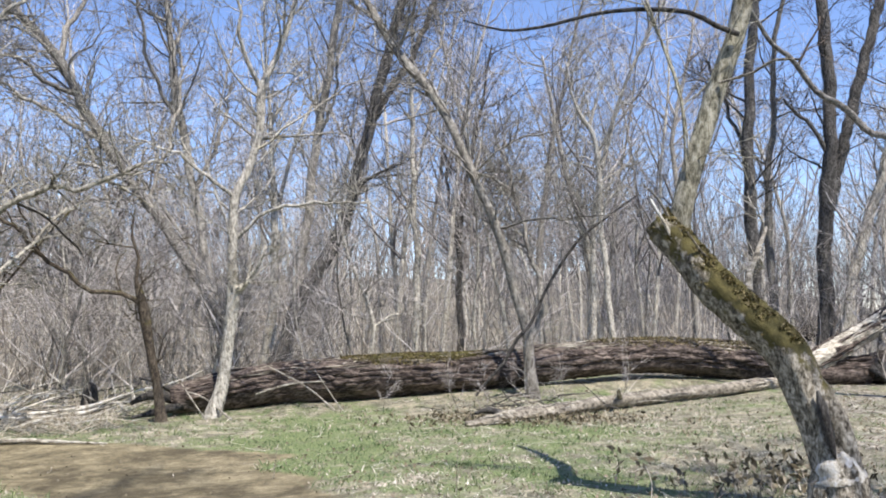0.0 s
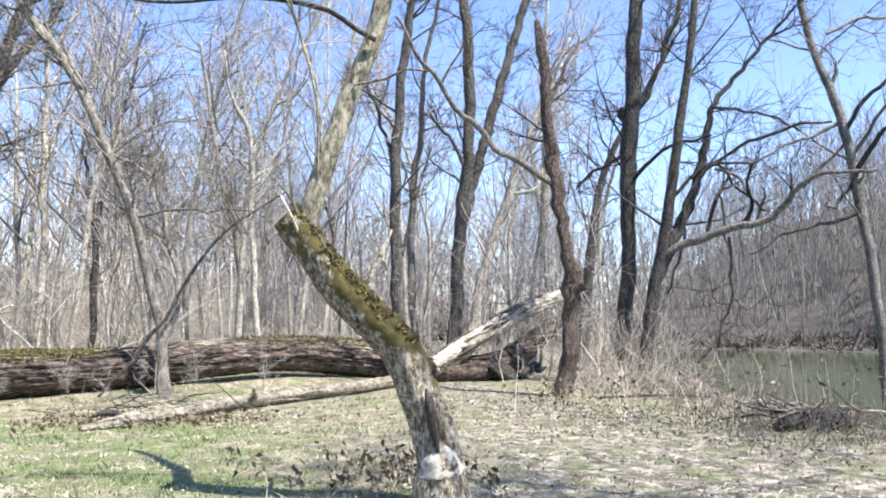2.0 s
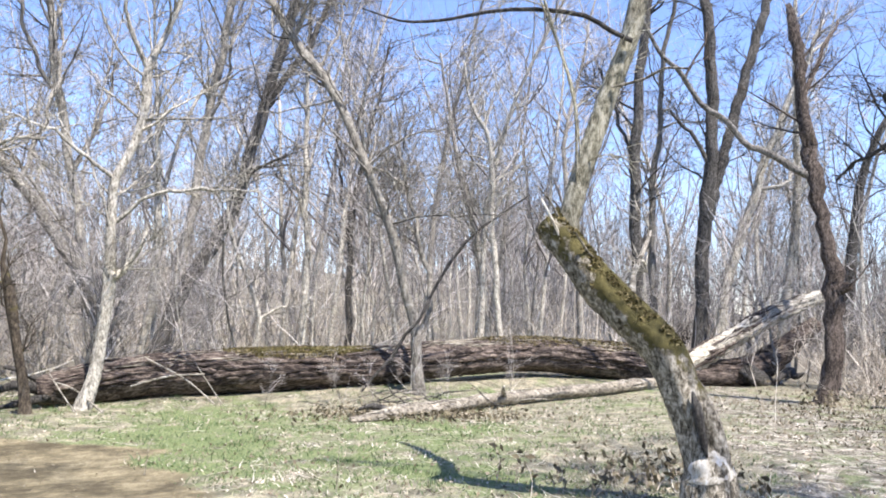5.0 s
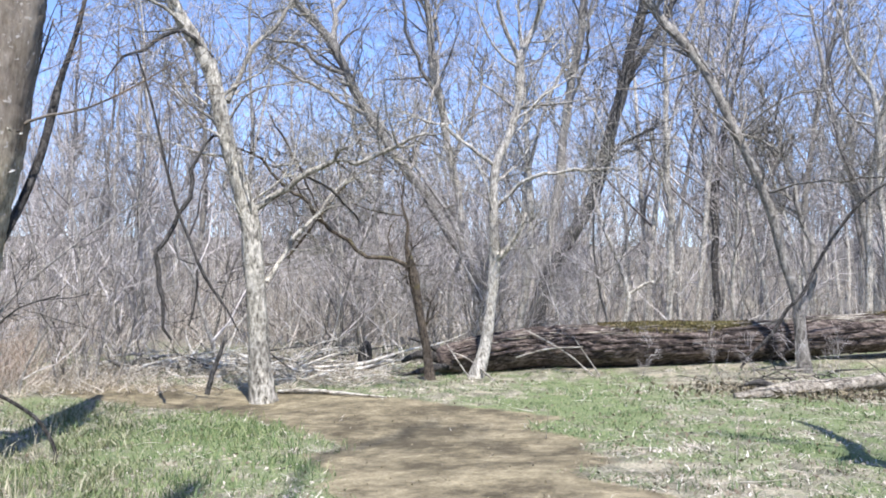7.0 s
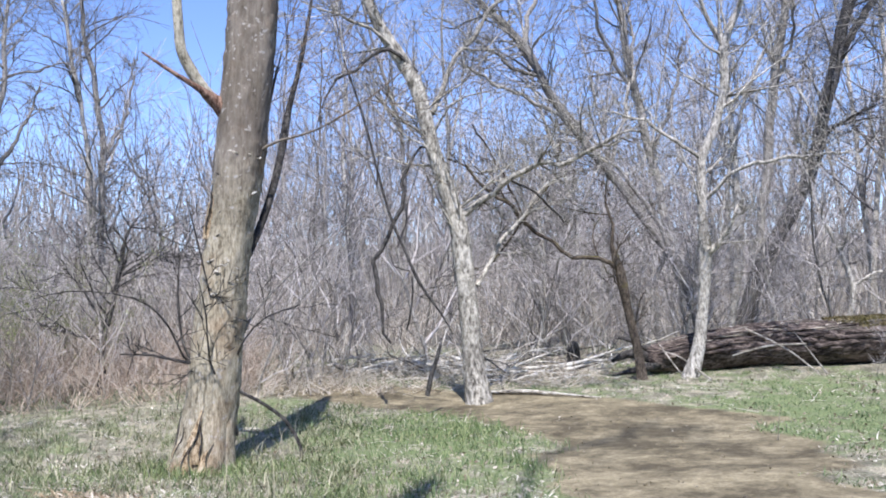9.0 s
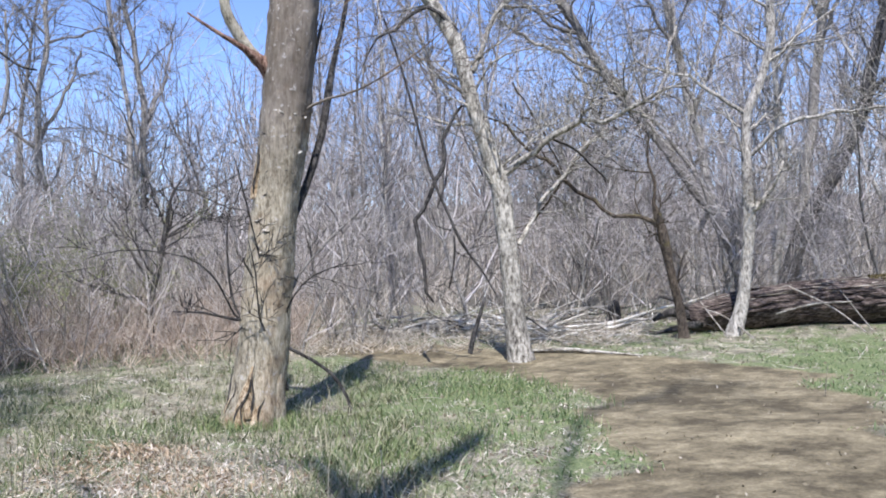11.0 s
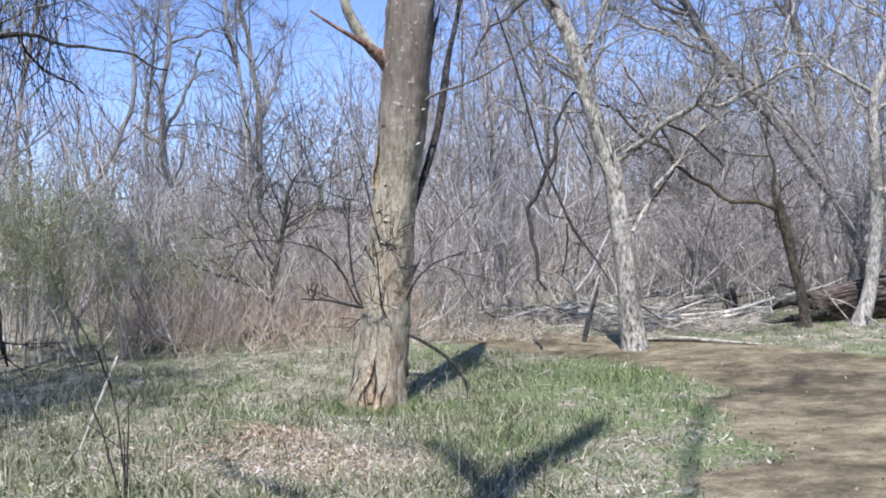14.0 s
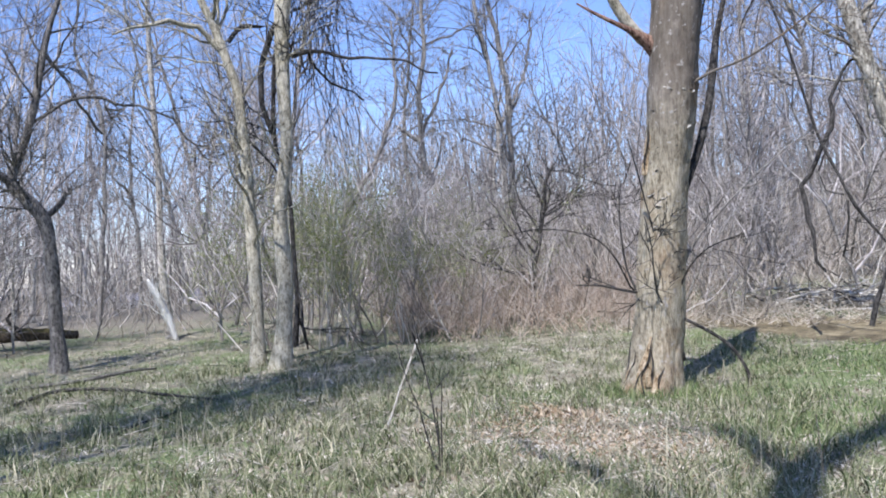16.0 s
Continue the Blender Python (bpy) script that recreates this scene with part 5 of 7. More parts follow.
bare_tree("dead_stick", "dark dead stick leaning in the grass", dark_bark,
    [(-6.23, 10.12, 0.07, 0.035), (-6.17, 10.15, 0.34, 0.035), (-6.09, 10.20, 0.61, 0.027), (-6.03, 10.23, 0.85, 0.016)],
    [], 0, 28)
bare_tree("big_tree", "big grey tree with scarred bark and rotten orange wood", big_bark,
    [(-6.54, 6.13, -0.37, 0.291), (-6.51, 6.16, -0.19, 0.272), (-6.48, 6.18, 0.02, 0.259), (-6.45, 6.22, 0.29, 0.252), (-6.41, 6.25, 0.62, 0.245), (-6.39, 6.28, 1.07, 0.245), (-6.36, 6.31, 1.40, 0.239), (-6.33, 6.33, 1.79, 0.233), (-6.29, 6.38, 2.19, 0.228), (-6.25, 6.42, 2.59, 0.247), (-6.22, 6.45, 2.93, 0.254), (-6.19, 6.48, 3.34, 0.250), (-6.15, 6.52, 3.81, 0.248), (-6.12, 6.55, 4.22, 0.245), (-6.10, 6.56, 4.52, 0.241), (-6.07, 6.59, 5.11, 0.221), (-6.02, 6.64, 6.32, 0.167), (-5.97, 6.69, 7.87, 0.058)],
    [[(-6.33, 6.34, 3.38, 0.066), (-6.37, 6.29, 3.43, 0.066), (-6.44, 6.19, 3.55, 0.060), (-6.53, 6.08, 3.77, 0.057), (-6.57, 6.01, 3.94, 0.054), (-6.57, 5.98, 4.15, 0.051), (-6.57, 5.96, 4.43, 0.046), (-6.58, 5.92, 4.88, 0.031), (-6.62, 5.86, 5.55, 0.013)],
     [(-6.23, 6.43, 3.26, 0.137), (-6.30, 6.33, 3.36, 0.101), (-6.37, 6.19, 3.48, 0.050), (-6.45, 6.04, 3.58, 0.027), (-6.60, 5.81, 3.73, 0.018), (-6.70, 5.63, 3.85, 0.009)],
     [(-6.21, 6.46, 1.79, 0.041), (-6.18, 6.58, 2.02, 0.041), (-6.16, 6.71, 2.26, 0.042), (-6.12, 6.90, 2.75, 0.039), (-6.13, 7.04, 3.19, 0.043), (-6.16, 7.17, 3.52, 0.032), (-6.15, 7.35, 4.00, 0.026), (-6.15, 7.52, 4.55, 0.020), (-6.15, 7.69, 5.26, 0.010)],
     [(-6.43, 6.24, 0.85, 0.021), (-6.55, 6.02, 0.85, 0.017), (-6.69, 5.72, 0.94, 0.012), (-6.81, 5.44, 0.97, 0.006)],
     [(-6.54, 6.12, 0.83, 0.014), (-6.56, 5.99, 0.91, 0.012), (-6.57, 5.82, 1.20, 0.010), (-6.61, 5.60, 1.42, 0.008), (-6.71, 5.29, 1.53, 0.006), (-6.86, 4.92, 1.56, 0.006), (-6.92, 4.63, 1.50, 0.004)],
     [(-6.56, 6.10, 0.85, 0.014), (-6.68, 6.09, 1.08, 0.013), (-6.78, 6.14, 1.52, 0.011), (-6.85, 6.24, 1.99, 0.006)],
     [(-6.36, 6.31, 0.51, 0.014), (-6.23, 6.32, 0.79, 0.012), (-6.07, 6.31, 1.06, 0.010), (-5.83, 6.35, 1.27, 0.008), (-5.50, 6.46, 1.38, 0.006)],
     [(-6.34, 6.32, 0.56, 0.020), (-6.27, 6.60, 1.22, 0.015), (-6.08, 7.10, 1.74, 0.012), (-5.88, 7.65, 2.17, 0.009), (-5.75, 8.15, 2.46, 0.007)],
     [(-6.33, 6.34, 0.50, 0.013), (-6.31, 6.27, 0.73, 0.010), (-6.30, 6.15, 1.29, 0.010), (-6.30, 6.00, 1.79, 0.008), (-6.27, 5.87, 2.11, 0.008), (-6.24, 5.73, 2.41, 0.004)],
     [(-6.30, 6.36, 2.59, 0.015), (-5.96, 6.54, 2.98, 0.015), (-5.50, 6.77, 3.13, 0.012), (-5.02, 6.99, 3.42, 0.009), (-4.62, 7.11, 3.71, 0.006)],
     [(-6.04, 6.63, 3.06, 0.015), (-6.05, 6.73, 3.48, 0.012), (-6.03, 6.91, 4.06, 0.009)],
     [(-6.16, 6.51, 3.11, 0.021), (-6.16, 6.78, 3.39, 0.015), (-6.25, 7.09, 3.95, 0.010)],
     [(-6.26, 6.40, 0.11, 0.019), (-6.24, 6.32, 0.32, 0.017), (-6.23, 6.18, 0.58, 0.012), (-6.23, 6.00, 0.87, 0.010), (-6.15, 5.88, 1.30, 0.008), (-6.09, 5.73, 1.62, 0.006)]], 16, 29, {0: twin_bark, 1: heartwood, 2: dark_bark, 3: dark_bark, 4: dark_bark, 5: dark_bark, 6: dark_bark, 7: grey_bark, 8: dark_bark, 12: dark_bark})
bare_tree("thicket_tree", "small dark tangled tree standing in the brambles", mid_bark,
    [(-12.25, 9.69, -0.15, 0.07), (-12.28, 9.74, 0.30, 0.06), (-12.29, 9.78, 0.86, 0.055), (-12.2, 9.9, 1.4, 0.045), (-12.13, 9.97, 1.9, 0.04), (-12.03, 10.04, 2.57, 0.03), (-11.9, 10.14, 2.86, 0.015)],
    [[(-12.29, 9.78, 0.86, 0.035), (-12.63, 9.36, 0.98, 0.03), (-12.93, 8.95, 1.17, 0.022), (-13.13, 8.68, 1.43, 0.012)],
     [(-12.25, 9.8, 1.1, 0.03), (-12.47, 9.57, 1.63, 0.024), (-12.67, 9.29, 2.11, 0.014), (-12.75, 9.2, 2.5, 0.008)]], 14, 60)
bare_tree("fallen_branch", "arched dead branch poking from the grass", dark_bark,
    [(-6.23, 6.36, 0.56, 0.015), (-6.12, 6.45, 0.48, 0.017), (-6.02, 6.55, 0.39, 0.017), (-5.90, 6.66, 0.26, 0.018), (-5.82, 6.73, 0.11, 0.018), (-5.77, 6.77, -0.04, 0.018), (-5.77, 6.78, -0.16, 0.018), (-5.80, 6.75, -0.28, 0.015)],
    [], 0, 30)
bare_tree("twin_tree", "tree with bleached patches standing close to another", twin_bark,
    [(-11.99, 4.19, -0.02, 0.108), (-11.98, 4.22, 0.66, 0.095), (-11.98, 4.22, 1.31, 0.099), (-11.98, 4.22, 1.96, 0.091), (-11.99, 4.21, 2.36, 0.079), (-11.99, 4.21, 2.93, 0.079), (-12.00, 4.19, 3.41, 0.075), (-12.01, 4.16, 3.90, 0.067), (-12.06, 4.03, 4.39, 0.068), (-12.12, 3.90, 4.87, 0.060), (-12.18, 3.77, 5.20, 0.052), (-12.24, 3.63, 5.76, 0.039), (-12.30, 3.48, 6.79, 0.018)],
    [[(-12.06, 4.03, 4.40, 0.047), (-12.11, 3.75, 4.70, 0.043), (-12.07, 3.58, 4.79, 0.038), (-12.07, 3.27, 4.84, 0.034), (-12.09, 2.89, 4.69, 0.025), (-12.09, 2.51, 4.56, 0.012)],
     [(-12.04, 4.09, 4.59, 0.034), (-12.03, 4.23, 4.76, 0.034), (-12.01, 4.45, 4.88, 0.030), (-11.99, 4.70, 4.87, 0.017)],
     [(-11.97, 4.26, 3.17, 0.025), (-12.00, 4.60, 2.85, 0.017), (-12.16, 4.82, 2.45, 0.013)],
     [(-12.10, 3.96, 4.71, 0.026), (-12.22, 4.16, 5.17, 0.022), (-12.39, 4.46, 5.84, 0.014)]], 22, 31, {1: dark_bark, 2: dark_bark})
bare_tree("twin_tree", "straight pale grey tree with a dark climbing vine", twin_bark,
    [(-11.41, 4.28, 0.01, 0.136), (-11.38, 4.33, 0.51, 0.111), (-11.36, 4.39, 1.13, 0.111), (-11.36, 4.38, 1.60, 0.107), (-11.36, 4.38, 2.07, 0.095), (-11.33, 4.44, 2.53, 0.088), (-11.29, 4.52, 3.00, 0.088), (-11.29, 4.53, 3.47, 0.089), (-11.29, 4.54, 4.10, 0.094), (-11.28, 4.56, 4.65, 0.107), (-11.26, 4.59, 5.04, 0.108), (-11.22, 4.68, 5.82, 0.097), (-11.14, 4.85, 7.56, 0.062), (-11.08, 4.98, 8.99, 0.023)],
    [[(-11.24, 4.65, 4.25, 0.037), (-11.06, 4.87, 4.29, 0.028), (-10.80, 5.17, 4.23, 0.024), (-10.54, 5.45, 4.12, 0.020), (-10.19, 5.87, 4.02, 0.016), (-9.88, 6.21, 3.84, 0.012)],
     [(-11.14, 4.87, 4.34, 0.025), (-11.20, 5.01, 4.11, 0.021), (-11.09, 5.65, 3.64, 0.012)],
     [(-11.26, 4.59, 5.04, 0.050), (-11.39, 5.23, 5.64, 0.039), (-11.58, 6.13, 6.08, 0.027)],
     [(-11.30, 4.50, 4.72, 0.049), (-11.42, 4.37, 4.43, 0.045), (-11.52, 4.32, 3.81, 0.041), (-11.56, 4.42, 3.19, 0.037)]], 28, 32, {0: dark_bark, 1: dark_bark, 3: dark_bark})
bare_tree("dark_vine", "thick dark vine climbing beside a pale tree", dark_bark,
    [(-11.87, 4.71, 0.19, 0.075), (-11.83, 4.78, 0.77, 0.054), (-11.83, 4.78, 1.51, 0.046), (-11.84, 4.77, 2.34, 0.046), (-11.90, 4.64, 3.09, 0.046), (-11.89, 4.67, 3.99, 0.047), (-11.84, 4.78, 4.81, 0.043), (-11.75, 4.96, 5.71, 0.031)],
    [[(-11.84, 4.76, 0.61, 0.050), (-11.87, 4.89, 0.35, 0.034), (-11.96, 4.97, 0.13, 0.021)],
     [(-11.82, 4.80, 0.94, 0.038), (-11.73, 4.81, 0.61, 0.033), (-11.62, 4.76, 0.29, 0.021)]], 10, 33)
bare_tree("crooked_tree", "crooked tree with a bent forked trunk", limb_bark,
    [(-14.44, 2.05, -0.06, 0.123), (-14.44, 2.05, 0.49, 0.104), (-14.44, 2.04, 1.17, 0.099), (-14.44, 2.03, 1.86, 0.094), (-14.46, 1.96, 2.33, 0.108), (-14.50, 1.75, 2.62, 0.094), (-14.53, 1.58, 2.85, 0.080), (-14.52, 1.64, 3.08, 0.066), (-14.49, 1.80, 3.49, 0.066), (-14.45, 1.97, 4.08, 0.057), (-14.43, 2.11, 4.77, 0.053), (-14.40, 2.25, 5.29, 0.044), (-14.36, 2.42, 5.82, 0.039), (-14.31, 2.67, 6.97, 0.020)],
    [[(-14.53, 1.59, 2.85, 0.066), (-14.47, 1.43, 2.97, 0.056), (-14.38, 1.14, 3.29, 0.042), (-14.29, 0.81, 3.84, 0.023)],
     [(-14.46, 1.93, 3.78, 0.029), (-14.23, 2.46, 4.08, 0.028), (-13.95, 2.97, 4.04, 0.023), (-13.64, 3.46, 3.87, 0.019), (-13.33, 3.85, 3.44, 0.018), (-13.02, 4.15, 2.97, 0.013)],
     [(-14.45, 2.00, 2.33, 0.047), (-14.44, 2.25, 2.54, 0.043), (-14.49, 2.29, 2.71, 0.024)],
     [(-14.42, 2.13, 4.81, 0.034), (-14.55, 2.47, 4.39, 0.029), (-14.75, 2.98, 3.64, 0.020)]], 29, 34)
bare_tree("snag", "dead snag with a split white stump", pale_bark,
    [(-18.21, 4.98, -0.04, 0.105), (-18.22, 4.96, 0.45, 0.105), (-18.23, 4.91, 1.28, 0.086), (-18.22, 4.93, 2.33, 0.068), (-18.21, 4.96, 3.50, 0.062), (-18.22, 4.95, 5.84, 0.051), (-18.22, 4.96, 7.72, 0.026)],
    [[(-17.80, 5.00, -0.15, 0.04), (-17.85, 4.86, 0.40, 0.072), (-17.90, 4.69, 0.88, 0.075), (-17.94, 4.56, 1.12, 0.05), (-17.95, 4.52, 1.26, 0.015)],
     [(-18.26, 4.81, 0.82, 0.029), (-17.84, 4.68, 1.04, 0.022), (-17.20, 4.53, 1.20, 0.007)]], 10, 35, {0: bleached, 1: bleached})
bare_tree("tall_tree", "slim grey tree above the green shrub", grey_bark,
    [(-19.76, 13.58, 2.09, 0.127), (-19.83, 13.49, 2.73, 0.111), (-20.14, 13.07, 3.88, 0.112), (-20.17, 13.04, 5.64, 0.089), (-20.02, 13.23, 7.21, 0.073), (-20.02, 13.23, 8.49, 0.058), (-19.91, 13.39, 10.07, 0.034)],
    [[(-20.21, 12.98, 4.53, 0.064), (-20.36, 12.58, 4.78, 0.056), (-20.34, 12.31, 4.98, 0.032)],
     [(-20.18, 13.02, 4.68, 0.064), (-20.11, 13.78, 5.99, 0.049), (-20.33, 14.45, 7.22, 0.034)],
     [(-20.02, 13.23, 7.21, 0.041), (-19.23, 13.64, 7.37, 0.032), (-18.31, 13.92, 7.48, 0.016)]], 24, 36)
bare_tree("tall_tree", "tall grey forest tree", grey_bark,
    [(-19.39, 15.64, -0.66, 0.116), (-19.38, 15.65, 1.98, 0.107), (-19.41, 15.61, 3.64, 0.100), (-19.37, 15.65, 5.62, 0.101), (-19.49, 15.52, 7.28, 0.085), (-19.65, 15.34, 8.63, 0.077), (-19.80, 15.17, 10.64, 0.035)],
    [[(-19.39, 15.64, 5.29, 0.059), (-19.30, 16.34, 6.64, 0.051), (-19.53, 16.94, 8.44, 0.027)]], 27, 37)
bare_tree("tall_tree", "tall grey tree in the thicket", grey_bark,
    [(-19.87, 9.70, -0.06, 0.102), (-19.74, 9.95, 1.94, 0.095), (-19.42, 10.53, 3.20, 0.073), (-19.11, 11.11, 4.33, 0.066), (-18.92, 11.46, 5.78, 0.052), (-18.94, 11.42, 7.39, 0.030)],
    [], 21, 38)
bare_tree("tall_tree", "grey leafless forest tree", grey_bark,
    [(-25.77, 5.42, -0.40, 0.083), (-25.73, 5.61, 1.50, 0.083), (-25.67, 5.83, 3.89, 0.073), (-25.66, 5.88, 5.98, 0.063), (-25.79, 5.34, 7.58, 0.048), (-25.75, 5.52, 9.50, 0.032)],
    [], 16, 39)
bare_tree("tall_tree", "grey leafless forest tree", grey_bark,
    [(-27.40, 7.08, -0.31, 0.078), (-27.37, 7.16, 2.30, 0.072), (-27.40, 7.07, 4.58, 0.056), (-27.30, 7.42, 7.73, 0.034)],
    [], 16, 40)
bare_tree("tall_tree", "grey leafless forest tree", grey_bark,
    [(-28.63, 9.71, -0.26, 0.072), (-28.61, 9.78, 2.23, 0.065), (-28.50, 10.05, 4.71, 0.054), (-28.29, 10.63, 7.58, 0.030)],
    [], 16, 41)
bare_tree("tall_tree", "grey leafless forest tree", grey_bark,
    [(-22.31, 13.82, -0.26, 0.083), (-22.25, 13.92, 3.37, 0.072), (-22.28, 13.88, 5.10, 0.063), (-22.16, 14.05, 6.69, 0.053), (-22.05, 14.22, 8.12, 0.043), (-21.94, 14.41, 9.88, 0.022)],
    [], 16, 42)
bare_tree("tall_tree", "grey leafless forest tree", grey_bark,
    [(-18.99, 15.00, -0.32, 0.067), (-18.97, 15.02, 3.17, 0.062), (-18.99, 14.99, 4.84, 0.058), (-19.18, 14.77, 6.65, 0.049), (-19.32, 14.59, 8.15, 0.040), (-19.37, 14.53, 9.65, 0.020)],
    [], 16, 43)
bare_tree("tall_tree", "grey leafless forest tree", grey_bark,
    [(-19.32, 23.09, -1.09, 0.084), (-19.07, 23.29, 2.06, 0.071), (-18.88, 23.44, 4.03, 0.054), (-18.45, 23.79, 6.98, 0.036)],
    [], 16, 44)
bare_tree("tall_tree", "grey leafless forest tree", grey_bark,
    [(-19.02, 14.94, -0.02, 0.076), (-19.03, 14.93, 3.20, 0.072), (-19.08, 14.88, 5.87, 0.068), (-19.26, 14.65, 7.64, 0.054), (-19.43, 14.44, 9.42, 0.040)],
    [], 16, 45)
bare_tree("tall_tree", "grey leafless forest tree", grey_bark,
    [(-17.27, 22.19, 0.15, 0.067), (-17.29, 22.17, 3.44, 0.056), (-17.10, 22.32, 6.59, 0.045), (-16.98, 22.41, 9.78, 0.023)],
    [], 16, 46)
bare_tree("tall_tree", "grey leafless forest tree", grey_bark,
    [(-8.00, 20.52, -0.04, 0.079), (-8.21, 20.44, 1.69, 0.065), (-8.52, 20.32, 2.57, 0.061), (-9.03, 20.13, 3.46, 0.053), (-9.76, 19.86, 4.23, 0.035)],
    [], 16, 47)
bare_tree("tall_tree", "grey leafless forest tree", grey_bark,
    [(-5.43, 19.24, 0.32, 0.072), (-5.44, 19.23, 1.60, 0.067), (-5.16, 19.31, 2.49, 0.060), (-5.84, 19.13, 3.82, 0.052), (-6.55, 18.94, 4.78, 0.048), (-7.40, 18.72, 5.92, 0.041), (-8.14, 18.52, 7.07, 0.033), (-8.76, 18.36, 8.24, 0.021)],
    [], 16, 48)
bare_tree("tall_tree", "grey leafless forest tree", grey_bark,
    [(-8.94, 21.34, -0.41, 0.064), (-9.09, 21.28, 1.09, 0.059), (-9.24, 21.21, 2.29, 0.050), (-9.11, 21.27, 3.51, 0.032)],
    [], 16, 49)
bare_tree("tall_tree", "grey leafless forest tree", grey_bark,
    [(-15.72, 20.90, -0.55, 0.072), (-15.82, 20.82, 2.01, 0.067), (-15.81, 20.83, 4.91, 0.052), (-15.73, 20.89, 7.37, 0.032)],
    [], 16, 50)
bare_tree("tall_tree", "grey leafless forest tree", grey_bark,
    [(-7.15, 19.88, -0.26, 0.050), (-7.28, 19.83, 0.84, 0.046), (-7.81, 19.65, 2.08, 0.038), (-8.34, 19.46, 3.05, 0.025)],
    [], 16, 51)
bare_tree("tall_tree", "grey leafless forest tree", grey_bark,
    [(0.74, 28.08, 0.73, 0.078), (0.68, 28.08, 2.84, 0.078), (0.65, 28.08, 4.62, 0.067), (1.32, 28.06, 6.72, 0.045), (1.67, 28.05, 8.48, 0.029)],
    [], 16, 52)


# ---- the woods behind: a few grown kinds, set out many times ----


def grown_tree(seed, height, radius, material, dense):
    k = np.random.default_rng(seed)
    tree = tagged(new("forest_tree"), "leafless grey forest tree with fine branches", "tree", "trees of the woods behind")
    p, r = wander(k, (0, 0, -0.15), (k.normal(0, 0.1), k.normal(0, 0.1), 1), height, radius, 0.012, 14, 0.14, 0.25)
    r[0] *= 1.3
    body, crown = Tubes(), Tubes()
    body.add(p, r, 8, 0.05, seed)
    line = np.c_[p, r]
    for _ in range(dense):
        f = k.uniform(0.22, 0.95)
        i = min(12, int(f * 13))
        d = aside(k, line[i + 1, :3] - line[i, :3], k.uniform(0.5, 1.15)) + (0, 0, 0.1)
        length = height * (1.1 - f) * k.uniform(0.22, 0.5)
        q, qr = wander(k, line[i, :3] + (line[i + 1, :3] - line[i, :3]) * k.uniform(), d / np.linalg.norm(d), length, min(r[i] * 0.5, 0.014 * length + 0.01), 0.006, 6, 0.42, 0.45)
        crown.add(q, qr, 4, cap=False)
        twigs(crown, k, np.c_[q, qr], 2, length * 0.85)
    part("trunk", body.mesh("forest_trunk", material), tree)
    part("crown", crown.mesh("forest_crown", twig_bark), tree)
    return tree


kinds = [grown_tree(50 + i, h, r, m, n) for i, (h, r, m, n) in enumerate((
    (17, 0.10, pale_bark, 22), (15, 0.08, pale_bark, 20), (18, 0.13, grey_bark, 24), (13, 0.07, grey_bark, 18),
    (16, 0.08, pale_bark, 22), (11, 0.05, pale_bark, 16), (17, 0.10, pale_bark, 22), (9, 0.04, grey_bark, 14)))]
rng = np.random.default_rng(7)
spots = []
while len(spots) < 150:
    az, far = radians(rng.uniform(-62, 98)), 24 + 40 * rng.uniform() ** 0.85
    x, y = -math.sin(az) * far, math.cos(az) * far
    if -1.5 < river_side(x, y) < 29 or (radians(44) < az < radians(64) and (far < 40 or rng.uniform() < 0.6)):
        continue
    if any((x - a) ** 2 + (y - b) ** 2 < 2.2 for a, b in spots):
        continue
    spots.append((x, y))
# unseen trees round the path, added only for the shadows they throw into view
SHADE_CASTERS = [(9.6, 2.4), (12.4, 3.6), (-7.5, -7), (-11.5, -5), (5.5, -6), (10, -2), (2.2, -4.5), (-18, -6), (14, 3), (-5.5, -9), (8, -11), (0.2, -6.5), (6.5, 0.5), (3.5, -3.5), (-6.5, -3.8), (-7.8, -5.2), (-5.2, -4.6), (-8.8, -6.5), (-10.8, -5.5)]
DEEP = [(6.4, 26), (8.6, 28.5), (9.6, 33), (5.9, 34), (3.0, 24.6), (0.1, 26.5), (-2.8, 26), (11.5, 30), (2.2, 27), (3.6, 30), (5.2, 28), (7.2, 31), (1.0, 32), (-1.5, 29), (-8.0, 27), (4.4, 25)]
for i, (x, y) in enumerate(spots + SHADE_CASTERS + DEEP):
    m = Matrix.Translation((x, y, float(ground_z(x, y)))) @ Matrix.Rotation(rng.uniform(0, 6.28), 4, "Z")
    t = kinds[i % 8]
    if i < 8:
        t.matrix_world = m
    else:
        copy_thing(t, m)

# ---- small understorey trees ----


def understorey(seed, height, radius, material):
    k = np.random.default_rng(seed)
    tree = tagged(new("young_tree"), "small bare understorey tree with tangled twigs", "tree", "understorey trees")
    body, crown = Tubes(), Tubes()
    p, r = wander(k, (0, 0, -0.1), (k.normal(0, 0.25), k.normal(0, 0.25), 1), height, radius, 0.006, 10, 0.22, 0.2)
    body.add(p, r, 6)
    line = np.c_[p, r]
    for _ in range(11):
        i = k.integers(1, 9)
        d = aside(k, line[i + 1, :3] - line[i, :3], k.uniform(0.4, 1.1))
        q, qr = wander(k, line[i, :3], d, height * k.uniform(0.2, 0.5), r[i] * 0.6, 0.005, 5, 0.3, 0.4)
        crown.add(q, qr, 4, cap=False)
        twigs(crown, k, np.c_[q, qr], 2, height * 0.3)
    part("trunk", body.mesh("young_trunk", material), tree)
    part("crown", crown.mesh("young_crown", twig_bark), tree)
    return tree


